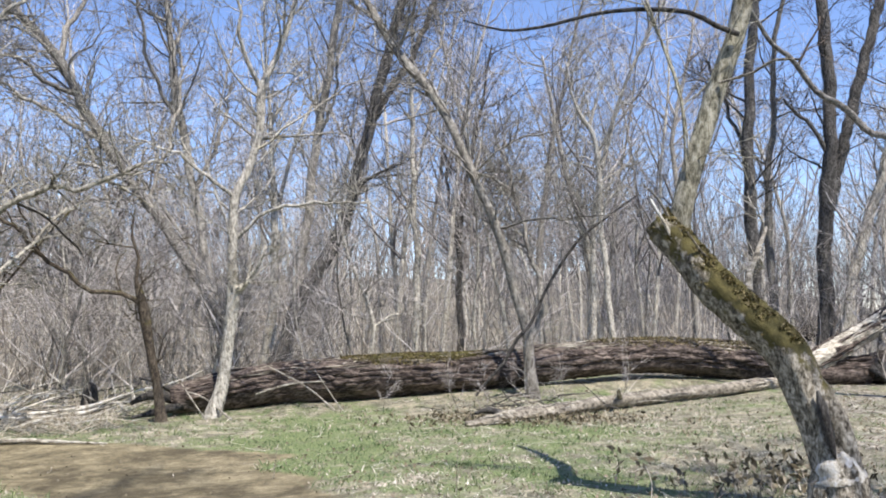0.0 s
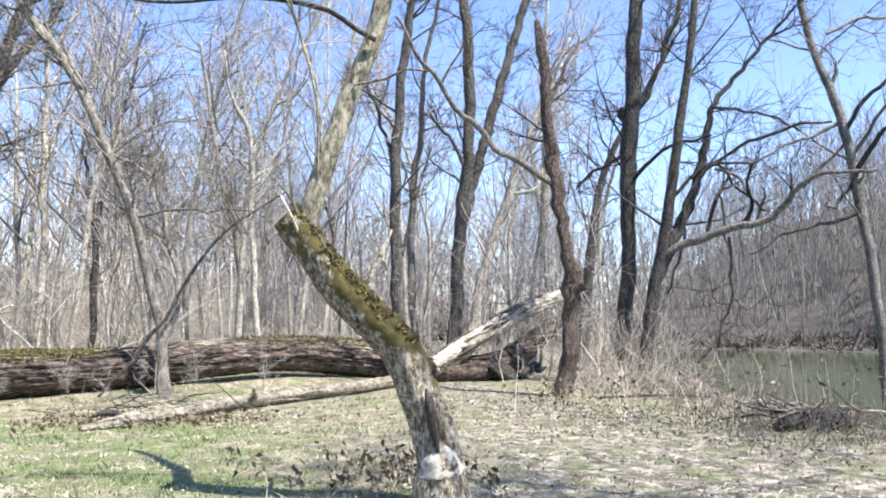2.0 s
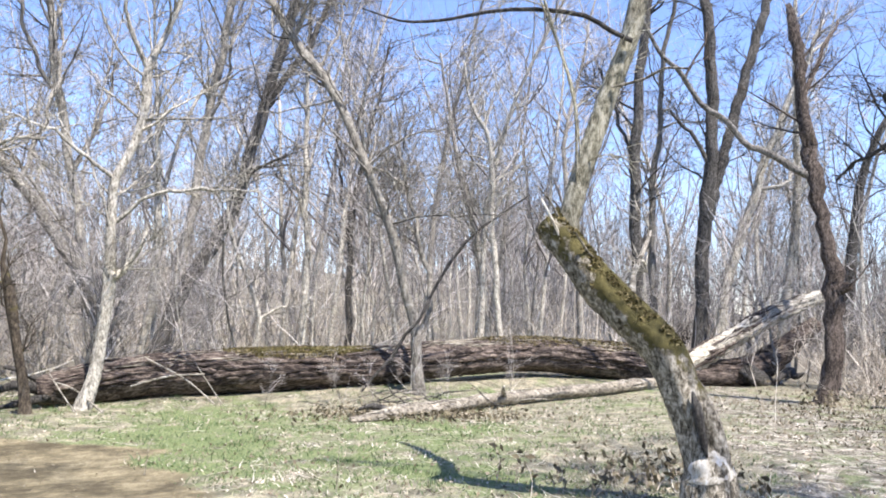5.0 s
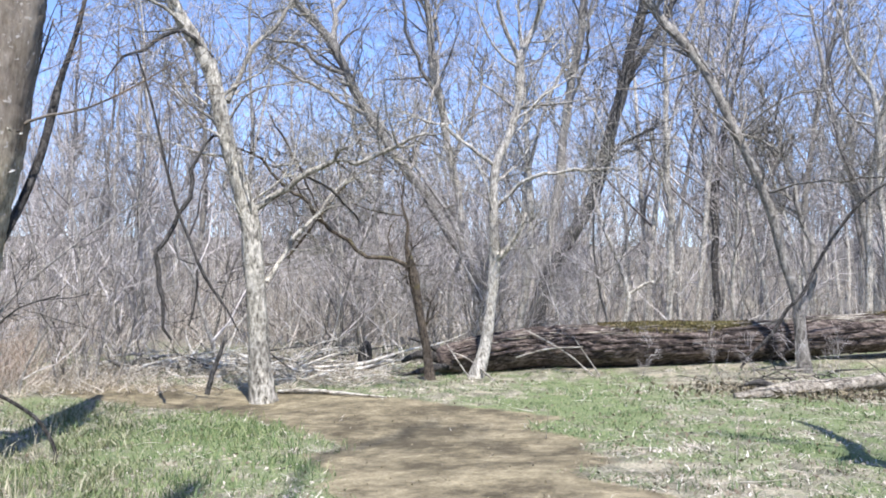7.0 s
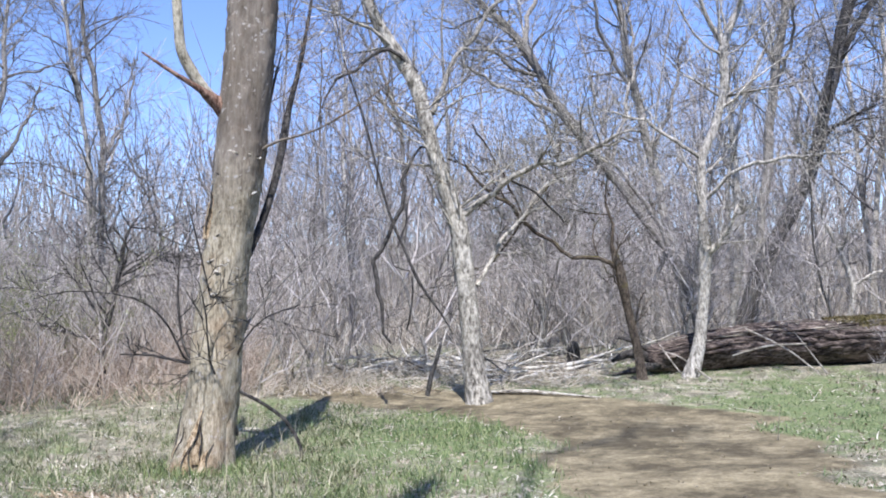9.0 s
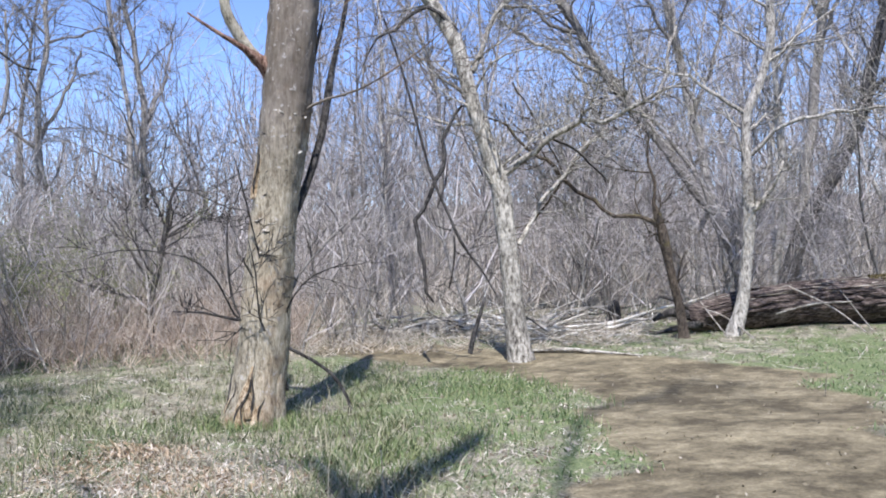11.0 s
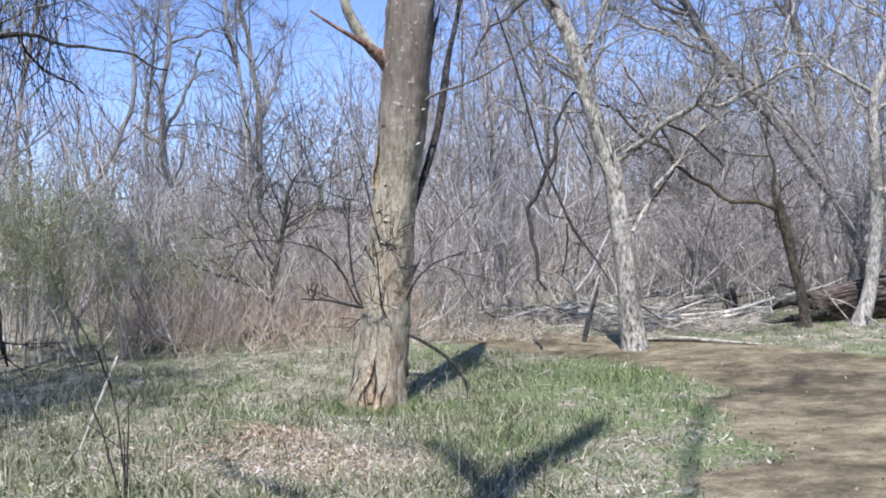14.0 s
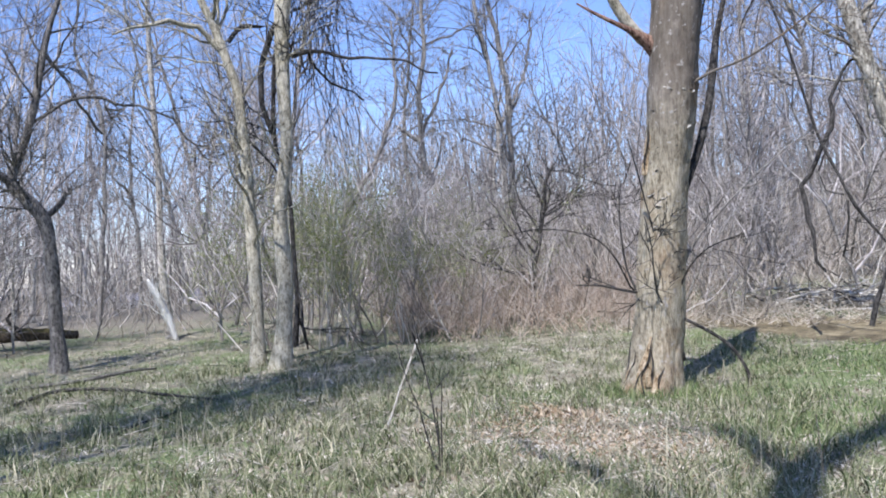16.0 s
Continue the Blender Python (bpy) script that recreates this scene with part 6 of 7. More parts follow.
young = [understorey(150 + i, h, r, m) for i, (h, r, m) in enumerate(((5.5, 0.035, grey_bark), (4.0, 0.025, pale_bark), (6.5, 0.045, grey_bark), (3.2, 0.02, limb_bark), (5.0, 0.03, pale_bark)))]
spots = []
while len(spots) < 145:
    az, far = radians(rng.uniform(-36, 96)), 16.5 + 22 * rng.uniform()
    x, y = -math.sin(az) * far, math.cos(az) * far
    if -0.5 < river_side(x, y) or (az < radians(16) and far < 21.5):
        continue
    spots.append((x, y))
for i, (x, y) in enumerate(spots):
    m = Matrix.Translation((x, y, float(ground_z(x, y)))) @ Matrix.Rotation(rng.uniform(0, 6.28), 4, "Z")
    t = young[i % 5]
    if i < 5:
        t.matrix_world = m
    else:
        copy_thing(t, m)

for i in range(22):
    az, far = radians(rng.uniform(37, 63)), rng.uniform(14.0, 17.0)
    x, y = -math.sin(az) * far, math.cos(az) * far
    copy_thing(young[(3, 2, 0, 1)[i % 4]], Matrix.Translation((x, y, float(ground_z(x, y)))) @ Matrix.Rotation(rng.uniform(0, 6.28), 4, "Z") @ Matrix.Scale(rng.uniform(0.4, 0.85), 4))
for i, (x, y) in enumerate(((0.4, 15.2), (0.9, 15.0), (1.6, 15.4), (2.2, 15.3), (-0.9, 14.9), (3.4, 15.9))):
    copy_thing(young[(1, 3, 4)[i % 3]], Matrix.Translation((x, y, float(ground_z(x, y)))) @ Matrix.Rotation(i * 1.3, 4, "Z") @ Matrix.Scale(0.27, 4))
for i in range(24):
    x, y = rng.uniform(-8.5, -1.5), rng.uniform(16.2, 18.5)
    copy_thing(young[(1, 4, 0, 3)[i % 4]], Matrix.Translation((x, y, float(ground_z(x, y)))) @ Matrix.Rotation(rng.uniform(0, 6.28), 4, "Z") @ Matrix.Scale(rng.uniform(0.6, 1.0), 4))
# added out of view, its stem bent to cast a thin shadow on the track
bare_tree("tall_tree", "tall thin leaning tree behind the path", grey_bark, [(1.6, -3.4, -0.1, 0.05), (1.4, -3.0, 6.0, 0.045), (1.4, -2.2, 11.0, 0.04), (1.71, -1.2, 16.0, 0.045), (2.87, -1.28, 19.0, 0.045), (4.0, -1.5, 22.0, 0.03)], [], 5, 91)
bare_tree("tall_tree", "tall tree beside the path, its shadow across the dry grass", grey_bark, [(-7.0, -2.0, -0.2, 0.20), (-7.15, -2.0, 5.0, 0.17), (-6.95, -1.9, 9.0, 0.15), (-7.0, -1.9, 11.5, 0.10), (-6.8, -2.0, 14.0, 0.05)],
    [[(-7.0, -1.9, 9.0, 0.11), (-6.0, -2.0, 11.0, 0.09), (-5.2, -2.3, 13.5, 0.05)], [(-7.0, -1.9, 10.0, 0.08), (-6.6, -1.2, 11.5, 0.06), (-6.0, -0.8, 13.5, 0.03)]], 70, 92)

# the dead forked tree behind the path, whose shadow falls on the grass
bare_tree("forked_tree", "dead forked tree standing behind the path", grey_bark,
    [(0.22, -2.26, -0.1, 0.2), (0.17, -2.16, 5.0, 0.18), (0.17, -2.16, 9.0, 0.16), (0.17, -2.11, 11.5, 0.14), (0.37, -1.76, 12.8, 0.14), (0.61, -1.32, 14.3, 0.09)],
    [[(0.17, -2.11, 11.3, 0.11), (-0.23, -2.01, 12.0, 0.10), (-0.73, -1.86, 12.9, 0.05)],
     [(0.17, -2.16, 8.8, 0.07), (-1.03, -2.26, 10.0, 0.06), (-2.29, -2.35, 11.0, 0.03)]], 0, 90)

# ---- far woods: trunks and boughs too distant to tell apart ----


far_bark = bark("far_bark", (0.13, 0.117, 0.103), (0.27, 0.245, 0.218), (0.44, 0.408, 0.366), grain=2.0)
hill_bark = bark("hill_bark", (0.08, 0.076, 0.075), (0.15, 0.144, 0.142), (0.25, 0.242, 0.24), grain=2.0)


def far_woods(name, count, near, far, lo, hi, seed, keep, material):
    k, tb = np.random.default_rng(seed), Tubes()
    done = 0
    while done < count:
        az, d = radians(k.uniform(lo, hi)), k.uniform(near, far)
        x, y = -math.sin(az) * d, math.cos(az) * d
        if not keep(x, y):
            continue
        done += 1
        h = k.uniform(5, 16)
        z = float(ground_z(x, y))
        p, r = wander(k, (x, y, z - 0.2), (k.normal(0, 0.16), k.normal(0, 0.16), 1), h, k.uniform(0.03, 0.1), 0.02, 4, 0.24, 0.2)
        tb.add(p, r, 3, cap=False)
        for _ in range(6):
            i = k.integers(0, 4)
            q, qr = wander(k, p[i] + (p[i + 1] - p[i]) * k.uniform(), aside(k, (0, 0, 1), k.uniform(0.3, 1.2)), k.uniform(1.0, 4.0), 0.03, 0.014, 1, 0.4, 0.4)
            tb.add(q, qr, 3, cap=False)
    return tagged(new(name, tb.mesh(name, material)), "distant leafless woods of grey trunks and boughs", "woods", kind="stuff")


far_woods("far_woods", 2500, 48, 150, -50, 105, 3, lambda x, y: not -3 < river_side(x, y) < 27 and (x < 6 or (x * 7.3 + y * 3.1) % 1 < 0.35), far_bark)
far_woods("far_woods", 1900, 60, 150, -70, -27, 4, lambda x, y: ground_z(x, y) > 0.2, hill_bark)
far_woods("far_woods", 600, 70, 160, -26, -3, 5, lambda x, y: river_side(x, y) < -3, hill_bark)

# ---- brush: saplings, brambles, reeds ----


def brush(name, label, category, count, place, height, radius, material, seed, lean=0.25, side=2, bend=0.25):
    k, tb = np.random.default_rng(seed), Tubes()
    for _ in range(count):
        x, y = place(k)
        z = float(ground_z(x, y))
        h = k.uniform(*height)
        p, r = wander(k, (x, y, z - 0.03), (k.normal(0, lean), k.normal(0, lean), 1), h, k.uniform(*radius), 0.002, 4, bend, 0.1)
        tb.add(p, r, 3, cap=False)
        for _ in range(side):
            i = k.integers(1, 4)
            q, qr = wander(k, p[i], aside(k, (0, 0, 1), k.uniform(0.3, 1.1)), h * k.uniform(0.2, 0.5), r[i] * 0.7, 0.002, 2, bend, 0.2)
            tb.add(q, qr, 3, cap=False)
    return tagged(new(name, tb.mesh(name, material)), label, category, kind="stuff")


def wedge(lo, hi, near, far):
    def place(k):
        while True:
            az, d = radians(k.uniform(lo, hi)), math.sqrt(k.uniform(near * near, far * far))
            x, y = -math.sin(az) * d, math.cos(az) * d
            if not -0.3 < river_side(x, y) < 25.5:
                return x, y
    return place


bramble_stem = stem_material("bramble_stem", (0.17, 0.128, 0.095), (0.45, 0.352, 0.265), (0.62, 0.525, 0.41), (0.78, 0.71, 0.585))
reed_stem = stem_material("reed_stem", (0.24, 0.205, 0.148), (0.55, 0.49, 0.375), (0.84, 0.79, 0.66))
brush_stem = stem_material("brush_stem", (0.13, 0.110, 0.086), (0.30, 0.262, 0.212), (0.56, 0.506, 0.42), (0.82, 0.775, 0.67))
brush("undergrowth", "tangled grey undergrowth among the trees", "undergrowth", 1250, wedge(-34, 22, 21, 46), (0.5, 3.0), (0.005, 0.016), brush_stem, 11, 0.5, 3, 0.6)
brush("undergrowth", "dense grey saplings and brush", "undergrowth", 1500, wedge(17, 62, 17.0, 38), (0.6, 3.6), (0.005, 0.016), brush_stem, 12, 0.5, 3, 0.6)
brush("undergrowth", "grey brush under the trees", "undergrowth", 850, wedge(60, 98, 19, 44), (0.5, 2.6), (0.005, 0.016), brush_stem, 13, 0.5, 3, 0.6)
brush("bramble_thicket", "reddish-brown leafless bramble thicket", "brambles", 1700, wedge(42, 61, 14.0, 21), (0.3, 1.6), (0.004, 0.010), bramble_stem, 14, 0.8, 4, 0.7)
brush("bramble_thicket", "sparse taller bramble canes", "brambles", 260, wedge(38, 62, 13.8, 20), (1.2, 3.0), (0.004, 0.009), brush_stem, 18, 0.3, 4, 0.35)
brush("reed_bed", "flattened pale dry reeds by the wet track", "reeds", 2100, wedge(20, 47, 13.9, 18.0), (0.25, 0.7), (0.004, 0.011), reed_stem, 15, 2.2, 1, 0.3)
bank_stem = stem_material("bank_stem", (0.06, 0.054, 0.047), (0.15, 0.136, 0.118), (0.30, 0.275, 0.24))


def far_edge(k):
    while True:
        az, d = radians(k.uniform(-64, -22)), k.uniform(62, 92)
        x, y = -math.sin(az) * d, math.cos(az) * d
        if -0.6 < ground_z(x, y) < 5:
            return x, y


bank = lambda k, near, far, lo, hi: (BANK.x + ACROSS.x * (w := k.uniform(near, far)) + ALONG.x * (q := k.uniform(lo, hi)), BANK.y + ACROSS.y * w + ALONG.y * q)
root_stem = stem_material("root_stem", (0.02, 0.018, 0.015), (0.05, 0.045, 0.038), (0.16, 0.145, 0.125))


def far_water_edge(k):
    while True:
        x, y = far_edge(k)
        run = x * ALONG.x + y * ALONG.y
        if ground_z(x, y) < 0.55 + 0.7 * math.sin(0.31 * run) + 0.5 * math.sin(0.83 * run + 1) - k.exponential(0.5):
            return x, y


brush("washed_roots", "dark tangle of roots and driftwood at the far waterline", "driftwood", 1300, far_water_edge, (0.5, 2.6), (0.04, 0.12), root_stem, 23, 1.6, 2, 0.9)
brush("bank_thicket", "dark brush at the foot of the wooded hill", "brush", 1000, far_edge, (0.6, 3.0), (0.025, 0.06), bank_stem, 20, 0.4, 3)
brush("bank_thicket", "tall pale tangled brush round the bank trees", "brush", 190, lambda k: bank(k, -3.6, -1.5, 6.2, 9.4), (0.6, 2.6), (0.005, 0.013), brush_stem, 21, 0.7, 6, 0.9)
brush("bank_thicket", "pale tangle of dead stems between the bank trees", "brush", 150, lambda k: bank(k, -3.4, -1.3, 3.8, 8.0), (0.2, 1.1), (0.004, 0.011), brush_stem, 22, 0.8, 6, 0.95)
brush("bank_thicket", "leafless brown thicket on the river bank", "brush", 190, lambda k: bank(k, -2.6, -0.6, 5.5, 11), (0.3, 1.3), (0.003, 0.007), bank_stem, 16, 0.5, 3, 0.4)
brush("bank_thicket", "low weeds and twigs on the bank edge", "brush", 620, lambda k: bank(k, -2.6, 0.3, -2.5, 6), (0.15, 0.6), (0.003, 0.006), bank_stem, 19, 0.5, 3, 0.4)
brush("bank_thicket", "brush along the far river bank", "brush", 1100, lambda k: bank(k, 23.5, 31, -10, 110), (0.6, 3.0), (0.015, 0.045), bank_stem, 17, 0.4, 3)


# ---- green shrub ----


def leaf_cloud(name, label, category, centres, size, material, seed, parent=None, slim=0.45):
    """Many small leaves, each a bent pair of triangles."""
    k = np.random.default_rng(seed)
    c = np.asarray(centres, float)
    n = len(c)
    a = k.normal(0, 1, (n, 3))
    a /= np.linalg.norm(a, axis=1, keepdims=True)
    b = np.cross(a, k.normal(0, 1, (n, 3)))
    b /= np.linalg.norm(b, axis=1, keepdims=True) + 1e-9
    s = k.uniform(size[0], size[1], (n, 1))
    h = np.cross(a, b)
    v = np.stack([c - a * s, c - b * s * slim + h * s * 0.15, c + a * s, c + b * s * slim + h * s * 0.15], 1)
    i = np.arange(n)[:, None] * 4
    me = fast_mesh(name, v.reshape(-1, 3), [np.concatenate([i + [0, 1, 2], i + [0, 2, 3]])], material, False)
    if parent:
        return tagged(part(name, me, parent, label), kind="stuff")
    return tagged(new(name, me), label, category, kind="stuff")


def blade_material(name, *cols):
    n = Nodes(name, 0.7)
    g = n.add("ShaderNodeNewGeometry")
    col = n.ramp(g.outputs["Random Per Island"], *[(i / max(1, len(cols) - 1), c) for i, c in enumerate(cols)])
    n.b.inputs["Subsurface Weight"].default_value = 0.0
    return n.finish(col)


shrub_leaf = blade_material("shrub_leaf", (0.13, 0.165, 0.05), (0.20, 0.24, 0.075), (0.28, 0.315, 0.115), (0.35, 0.36, 0.17))
k = np.random.default_rng(71)
for x, y, wide, tall, stems, leaves in ((-13.5, 6.0, 1.5, 3.0, 20, 13000), (-12.9, 7.3, 1.3, 2.9, 15, 11000), (-13.0, 9.0, 1.1, 2.6, 10, 5000), (-15.2, 6.5, 1.1, 3.5, 18, 11000)):
    shrub = tagged(new("shrub"), "twiggy shrub with small fresh green leaves", "shrub", "leafing shrubs")
    z0 = float(ground_z(x, y))
    shrub.location = (x, y, z0)
    tb, tips = Tubes(), []
    for _ in range(stems):
        o = k.normal(0, 0.35, 2) * wide
        p, r = wander(k, (x + o[0], y + o[1], z0 - 0.05), (o[0] * 0.5 + k.normal(0, 0.15), o[1] * 0.5 + k.normal(0, 0.15), 1), tall * k.uniform(0.6, 1.05), k.uniform(0.008, 0.02), 0.003, 8, 0.16, 0.2)
        tb.add(p, r, 4, cap=False)
        for _ in range(9):
            i = k.integers(2, 8)
            q, qr = wander(k, p[i], aside(k, (0, 0, 1), k.uniform(0.3, 1.1)), tall * k.uniform(0.15, 0.4), r[i] * 0.6, 0.002, 4, 0.3, 0.2)
            tb.add(q, qr, 3, cap=False)
            if q[-1, 2] > z0 + tall * 0.42:
                tips.append(q)
    tb.shift = np.array(shrub.location)
    tagged(part("stem_tangle", tb.mesh("shrub_stems", brush_stem), shrub), kind="stuff")
    tips = np.concatenate(tips)
    pick = tips[k.integers(0, len(tips), leaves)] + k.normal(0, 0.07, (leaves, 3))
    leaf_cloud("foliage", "tiny spring-green leaves", "", pick - np.array(shrub.location), (0.010, 0.023), shrub_leaf, 72, shrub)

# ---- curtain of hanging vines on the pale tree ----
vines = tagged(new("hanging_vines"), "curtain of thin dark vines hanging from a limb", "vines")
vines.location = (-11.3, 5.0, 5.2)
for c in range(8):
    tb = Tubes()
    tb.shift = np.array(vines.location)
    for j in range(8):
        q = (c + k.uniform(0, 1)) / 8
        st = np.array((-11.35 + 0.35 * q + k.normal(0, 0.1), 4.72 + 0.75 * q, 5.3 + k.uniform(-1.0, 0.9)))
        p, r = wander(k, st, (k.normal(0, 0.1), k.normal(0, 0.1), -1), k.uniform(0.6, 2.3) * (1.1 - 0.4 * abs(q - 0.4)), 0.007, 0.004, 9, 0.34, -0.9)
        tb.add(p, r, 3, cap=False)
        for _ in range(5):
            m = k.integers(1, 9)
            w, wr = wander(k, p[m], (k.normal(0, 1), k.normal(0, 1), -0.5), k.uniform(0.08, 0.3), 0.005, 0.003, 3, 0.5, -0.6)
            tb.add(w, wr, 3, cap=False)
    part("strand", tb.mesh("vine_strand", dark_bark), vines)

# ---- ground cover ----


def scatter(k, count, lo, hi, near, far):
    az = np.radians(k.uniform(lo, hi, count))
    d = near + (far - near) * k.uniform(0, 1, count) ** 1.25
    return -np.sin(az) * d, np.cos(az) * d


def blades(name, label, category, x, y, tall, wide, material, seed, lean=0.5):
    k = np.random.default_rng(seed)
    n = len(x)
    z = ground_z(x, y) - 0.01
    h = k.uniform(tall[0], tall[1], n) * (0.75 + 0.5 * k.uniform(0, 1, n))
    w = k.uniform(wide[0], wide[1], n)
    a, b = k.uniform(0, 6.28, n), k.uniform(0, 6.28, n)
    ux, uy = np.cos(a) * w, np.sin(a) * w
    lx, ly = np.cos(b) * h * lean * k.uniform(0, 1, n), np.sin(b) * h * lean * k.uniform(0, 1, n)
    base = np.stack([x, y, z], 1)
    side, up = np.stack([ux, uy, 0 * ux], 1), np.stack([lx, ly, h], 1)
    mid = base + up * np.array([0.3, 0.3, 0.6])
    v = np.stack([base - side, base + side, mid + side * 0.7, mid - side * 0.7, base + up], 1)
    i = np.arange(n)[:, None] * 5
    me = fast_mesh(name, v.reshape(-1, 3), [i + [0, 1, 2, 3], i + [3, 2, 4]], material, False)
    return tagged(new(name, me), label, category, kind="stuff")


green_blade = blade_material("grass_blade", (0.068, 0.115, 0.04), (0.12, 0.18, 0.064), (0.195, 0.255, 0.098), (0.33, 0.35, 0.175))
dry_blade = blade_material("dry_grass_blade", (0.17, 0.17, 0.10), (0.305, 0.288, 0.185), (0.47, 0.437, 0.31), (0.205, 0.24, 0.12))
clump_blade = blade_material("clump_blade", (0.05, 0.09, 0.035), (0.092, 0.145, 0.055), (0.15, 0.205, 0.085), (0.25, 0.265, 0.15))
straw_blade = blade_material("straw_blade", (0.16, 0.142, 0.10), (0.38, 0.35, 0.265), (0.72, 0.68, 0.565), (0.30, 0.285, 0.21))
dead_leaf = blade_material("dead_leaf", (0.11, 0.082, 0.053), (0.24, 0.195, 0.135), (0.38, 0.33, 0.25), (0.58, 0.53, 0.44))
k = np.random.default_rng(81)
x, y = scatter(k, 120000, -52, 86, 2.6, 20)
bare = np.maximum(trail_at(x, y), sand_at(x, y) * 0.93)
s = river_side(x, y)
az = np.degrees(np.arctan2(-x, y))
keep = (k.uniform(0, 1, len(x)) > bare * 1.05) & (s < -0.3)
lush = lush_at(x, y)
g = keep & (lush + k.normal(0, 0.45, len(x)) > 0.36)
blades("grass", "short green spring grass", "grass", x[g], y[g], (0.014, 0.042), (0.004, 0.008), green_blade, 82, 2.6)
g = keep & (lush + k.normal(0, 0.3, len(x)) < 0.38) & (k.uniform(0, 1, len(x)) < 0.42)
blades("dry_grass", "pale dry grass and stubble", "grass", x[g], y[g], (0.014, 0.045), (0.003, 0.006), dry_blade, 83, 3.4)
tx, ty = [], []
for cx, cy, n, sp in ((-5.9, 10.9, 900, 0.5), (-5.2, 9.6, 1300, 0.8), (-4.7, 8.6, 1200, 0.7), (-4.3, 6.2, 900, 0.5), (-4.4, 5.3, 900, 0.3), (-6.9, 9.0, 700, 0.8), (-5.6, 6.3, 500, 0.35), (-7.2, 5.4, 400, 0.5), (-3.3, 7.6, 500, 0.4)):
    tx.append(cx + k.normal(0, sp, n)), ty.append(cy + k.normal(0, sp, n))
tx, ty = np.concatenate(tx), np.concatenate(ty)
g = k.uniform(0, 1, len(tx)) > trail_at(tx, ty)
blades("grass_tufts", "taller bright green grass tufts", "grass", tx[g], ty[g], (0.05, 0.14), (0.003, 0.006), green_blade, 84, 1.3)
x, y = scatter(k, 1800, 40, 88, 3.0, 16)
g = (trail_at(x, y) < 0.2)
blades("dry_stalks", "thin dry weed stalks", "grass", x[g], y[g], (0.18, 0.5), (0.002, 0.004), dry_blade, 85, 0.6)

cx, cy = scatter(k, 3400, -50, 88, 3.0, 17)
x, y = np.repeat(cx, 16) + k.normal(0, 0.07, 3400 * 16), np.repeat(cy, 16) + k.normal(0, 0.07, 3400 * 16)
g = (k.uniform(0, 1, len(x)) > trail_at(x, y) * 1.1) & (k.uniform(0, 1, len(x)) > sand_at(x, y)) & (river_side(x, y) < -0.4)
blades("grass_clumps", "scattered darker clumps of grass", "grass", x[g], y[g], (0.025, 0.08), (0.003, 0.007), clump_blade, 91, 2.0)
x, y = scatter(k, 44000, -50, 88, 2.6, 18)
g = (k.uniform(0, 1, len(x)) > trail_at(x, y) * 0.98) & (river_side(x, y) < -0.3) & (patchy(x, y, 0.7) + 1.2 * smooth(30, 55, np.degrees(np.arctan2(-x, y))) + k.normal(0, 0.6, len(x)) > 0.2)
blades("straw", "flattened dry straw and dead stems", "grass", x[g], y[g], (0.02, 0.055), (0.003, 0.007), straw_blade, 90, 7.0)
x, y = scatter(k, 30000, -52, 86, 2.8, 24)
g = (k.uniform(0, 1, len(x)) > 1.05 * trail_at(x, y)) & (river_side(x, y) < -0.2) & (patchy(x, y, 0.8) + k.normal(0, 0.7, len(x)) < 0.5)
x, y = x[g], y[g]
leaf_cloud("leaf_litter", "scattered dead leaves on the grass", "leaves", np.stack([x, y, ground_z(x, y) + 0.012], 1), (0.012, 0.034), dead_leaf, 86)
weed_leaf = blade_material("weed_leaf", (0.05, 0.045, 0.028), (0.11, 0.09, 0.055), (0.19, 0.165, 0.10), (0.33, 0.29, 0.21))
# bright mats of flattened straw
cx, cy = scatter(k, 620, -48, 90, 3.0, 16)
g = (trail_at(cx, cy) < 0.3) & (river_side(cx, cy) < -0.8) & (lush_at(cx, cy) < 0.7)
cx, cy = cx[g], cy[g]
x, y = np.repeat(cx, 26) + k.normal(0, 0.13, len(cx) * 26), np.repeat(cy, 26) + k.normal(0, 0.10, len(cx) * 26)
mat_blade = blade_material("straw_mat_blade", (0.30, 0.27, 0.195), (0.55, 0.51, 0.40), (0.78, 0.745, 0.63), (0.66, 0.62, 0.51))
blades("straw", "bright mats of flattened dry straw", "straw", x, y, (0.02, 0.045), (0.004, 0.009), mat_blade, 111, 6.0)
# coarse grey-green tufts in the dry meadow, and long stems lying between them
tuft_blade = blade_material("tuft_blade", (0.055, 0.076, 0.03), (0.105, 0.132, 0.055), (0.20, 0.215, 0.105), (0.50, 0.475, 0.33))
cx, cy = scatter(k, 1300, 36, 92, 3.2, 13)
x, y = np.repeat(cx, 20) + k.normal(0, 0.08, 1300 * 20), np.repeat(cy, 20) + k.normal(0, 0.08, 1300 * 20)
g = (trail_at(x, y) < 0.3) & ((x + 5.3) ** 2 + (y - 4.1) ** 2 > 0.9)
blades("grass_tufts", "coarse grey-green tufts in the dry meadow", "grass", x[g], y[g], (0.05, 0.18), (0.003, 0.007), tuft_blade, 110, 2.0)
x, y = scatter(k, 1500, -50, 90, 3.2, 15)
g = (trail_at(x, y) < 0.2) & (river_side(x, y) < -0.5)
x, y = x[g], y[g]
stems = Tubes()
for px, py in zip(x, y):
    turn, length = k.uniform(0, 6.28), k.uniform(0.12, 0.45)
    p, rr = wander(k, (px, py, float(ground_z(px, py)) + 0.02), (math.cos(turn), math.sin(turn), 0.12), length, k.uniform(0.002, 0.005), 0.001, 3, 0.2, 0)
    stems.add(p, rr, 3, cap=False)
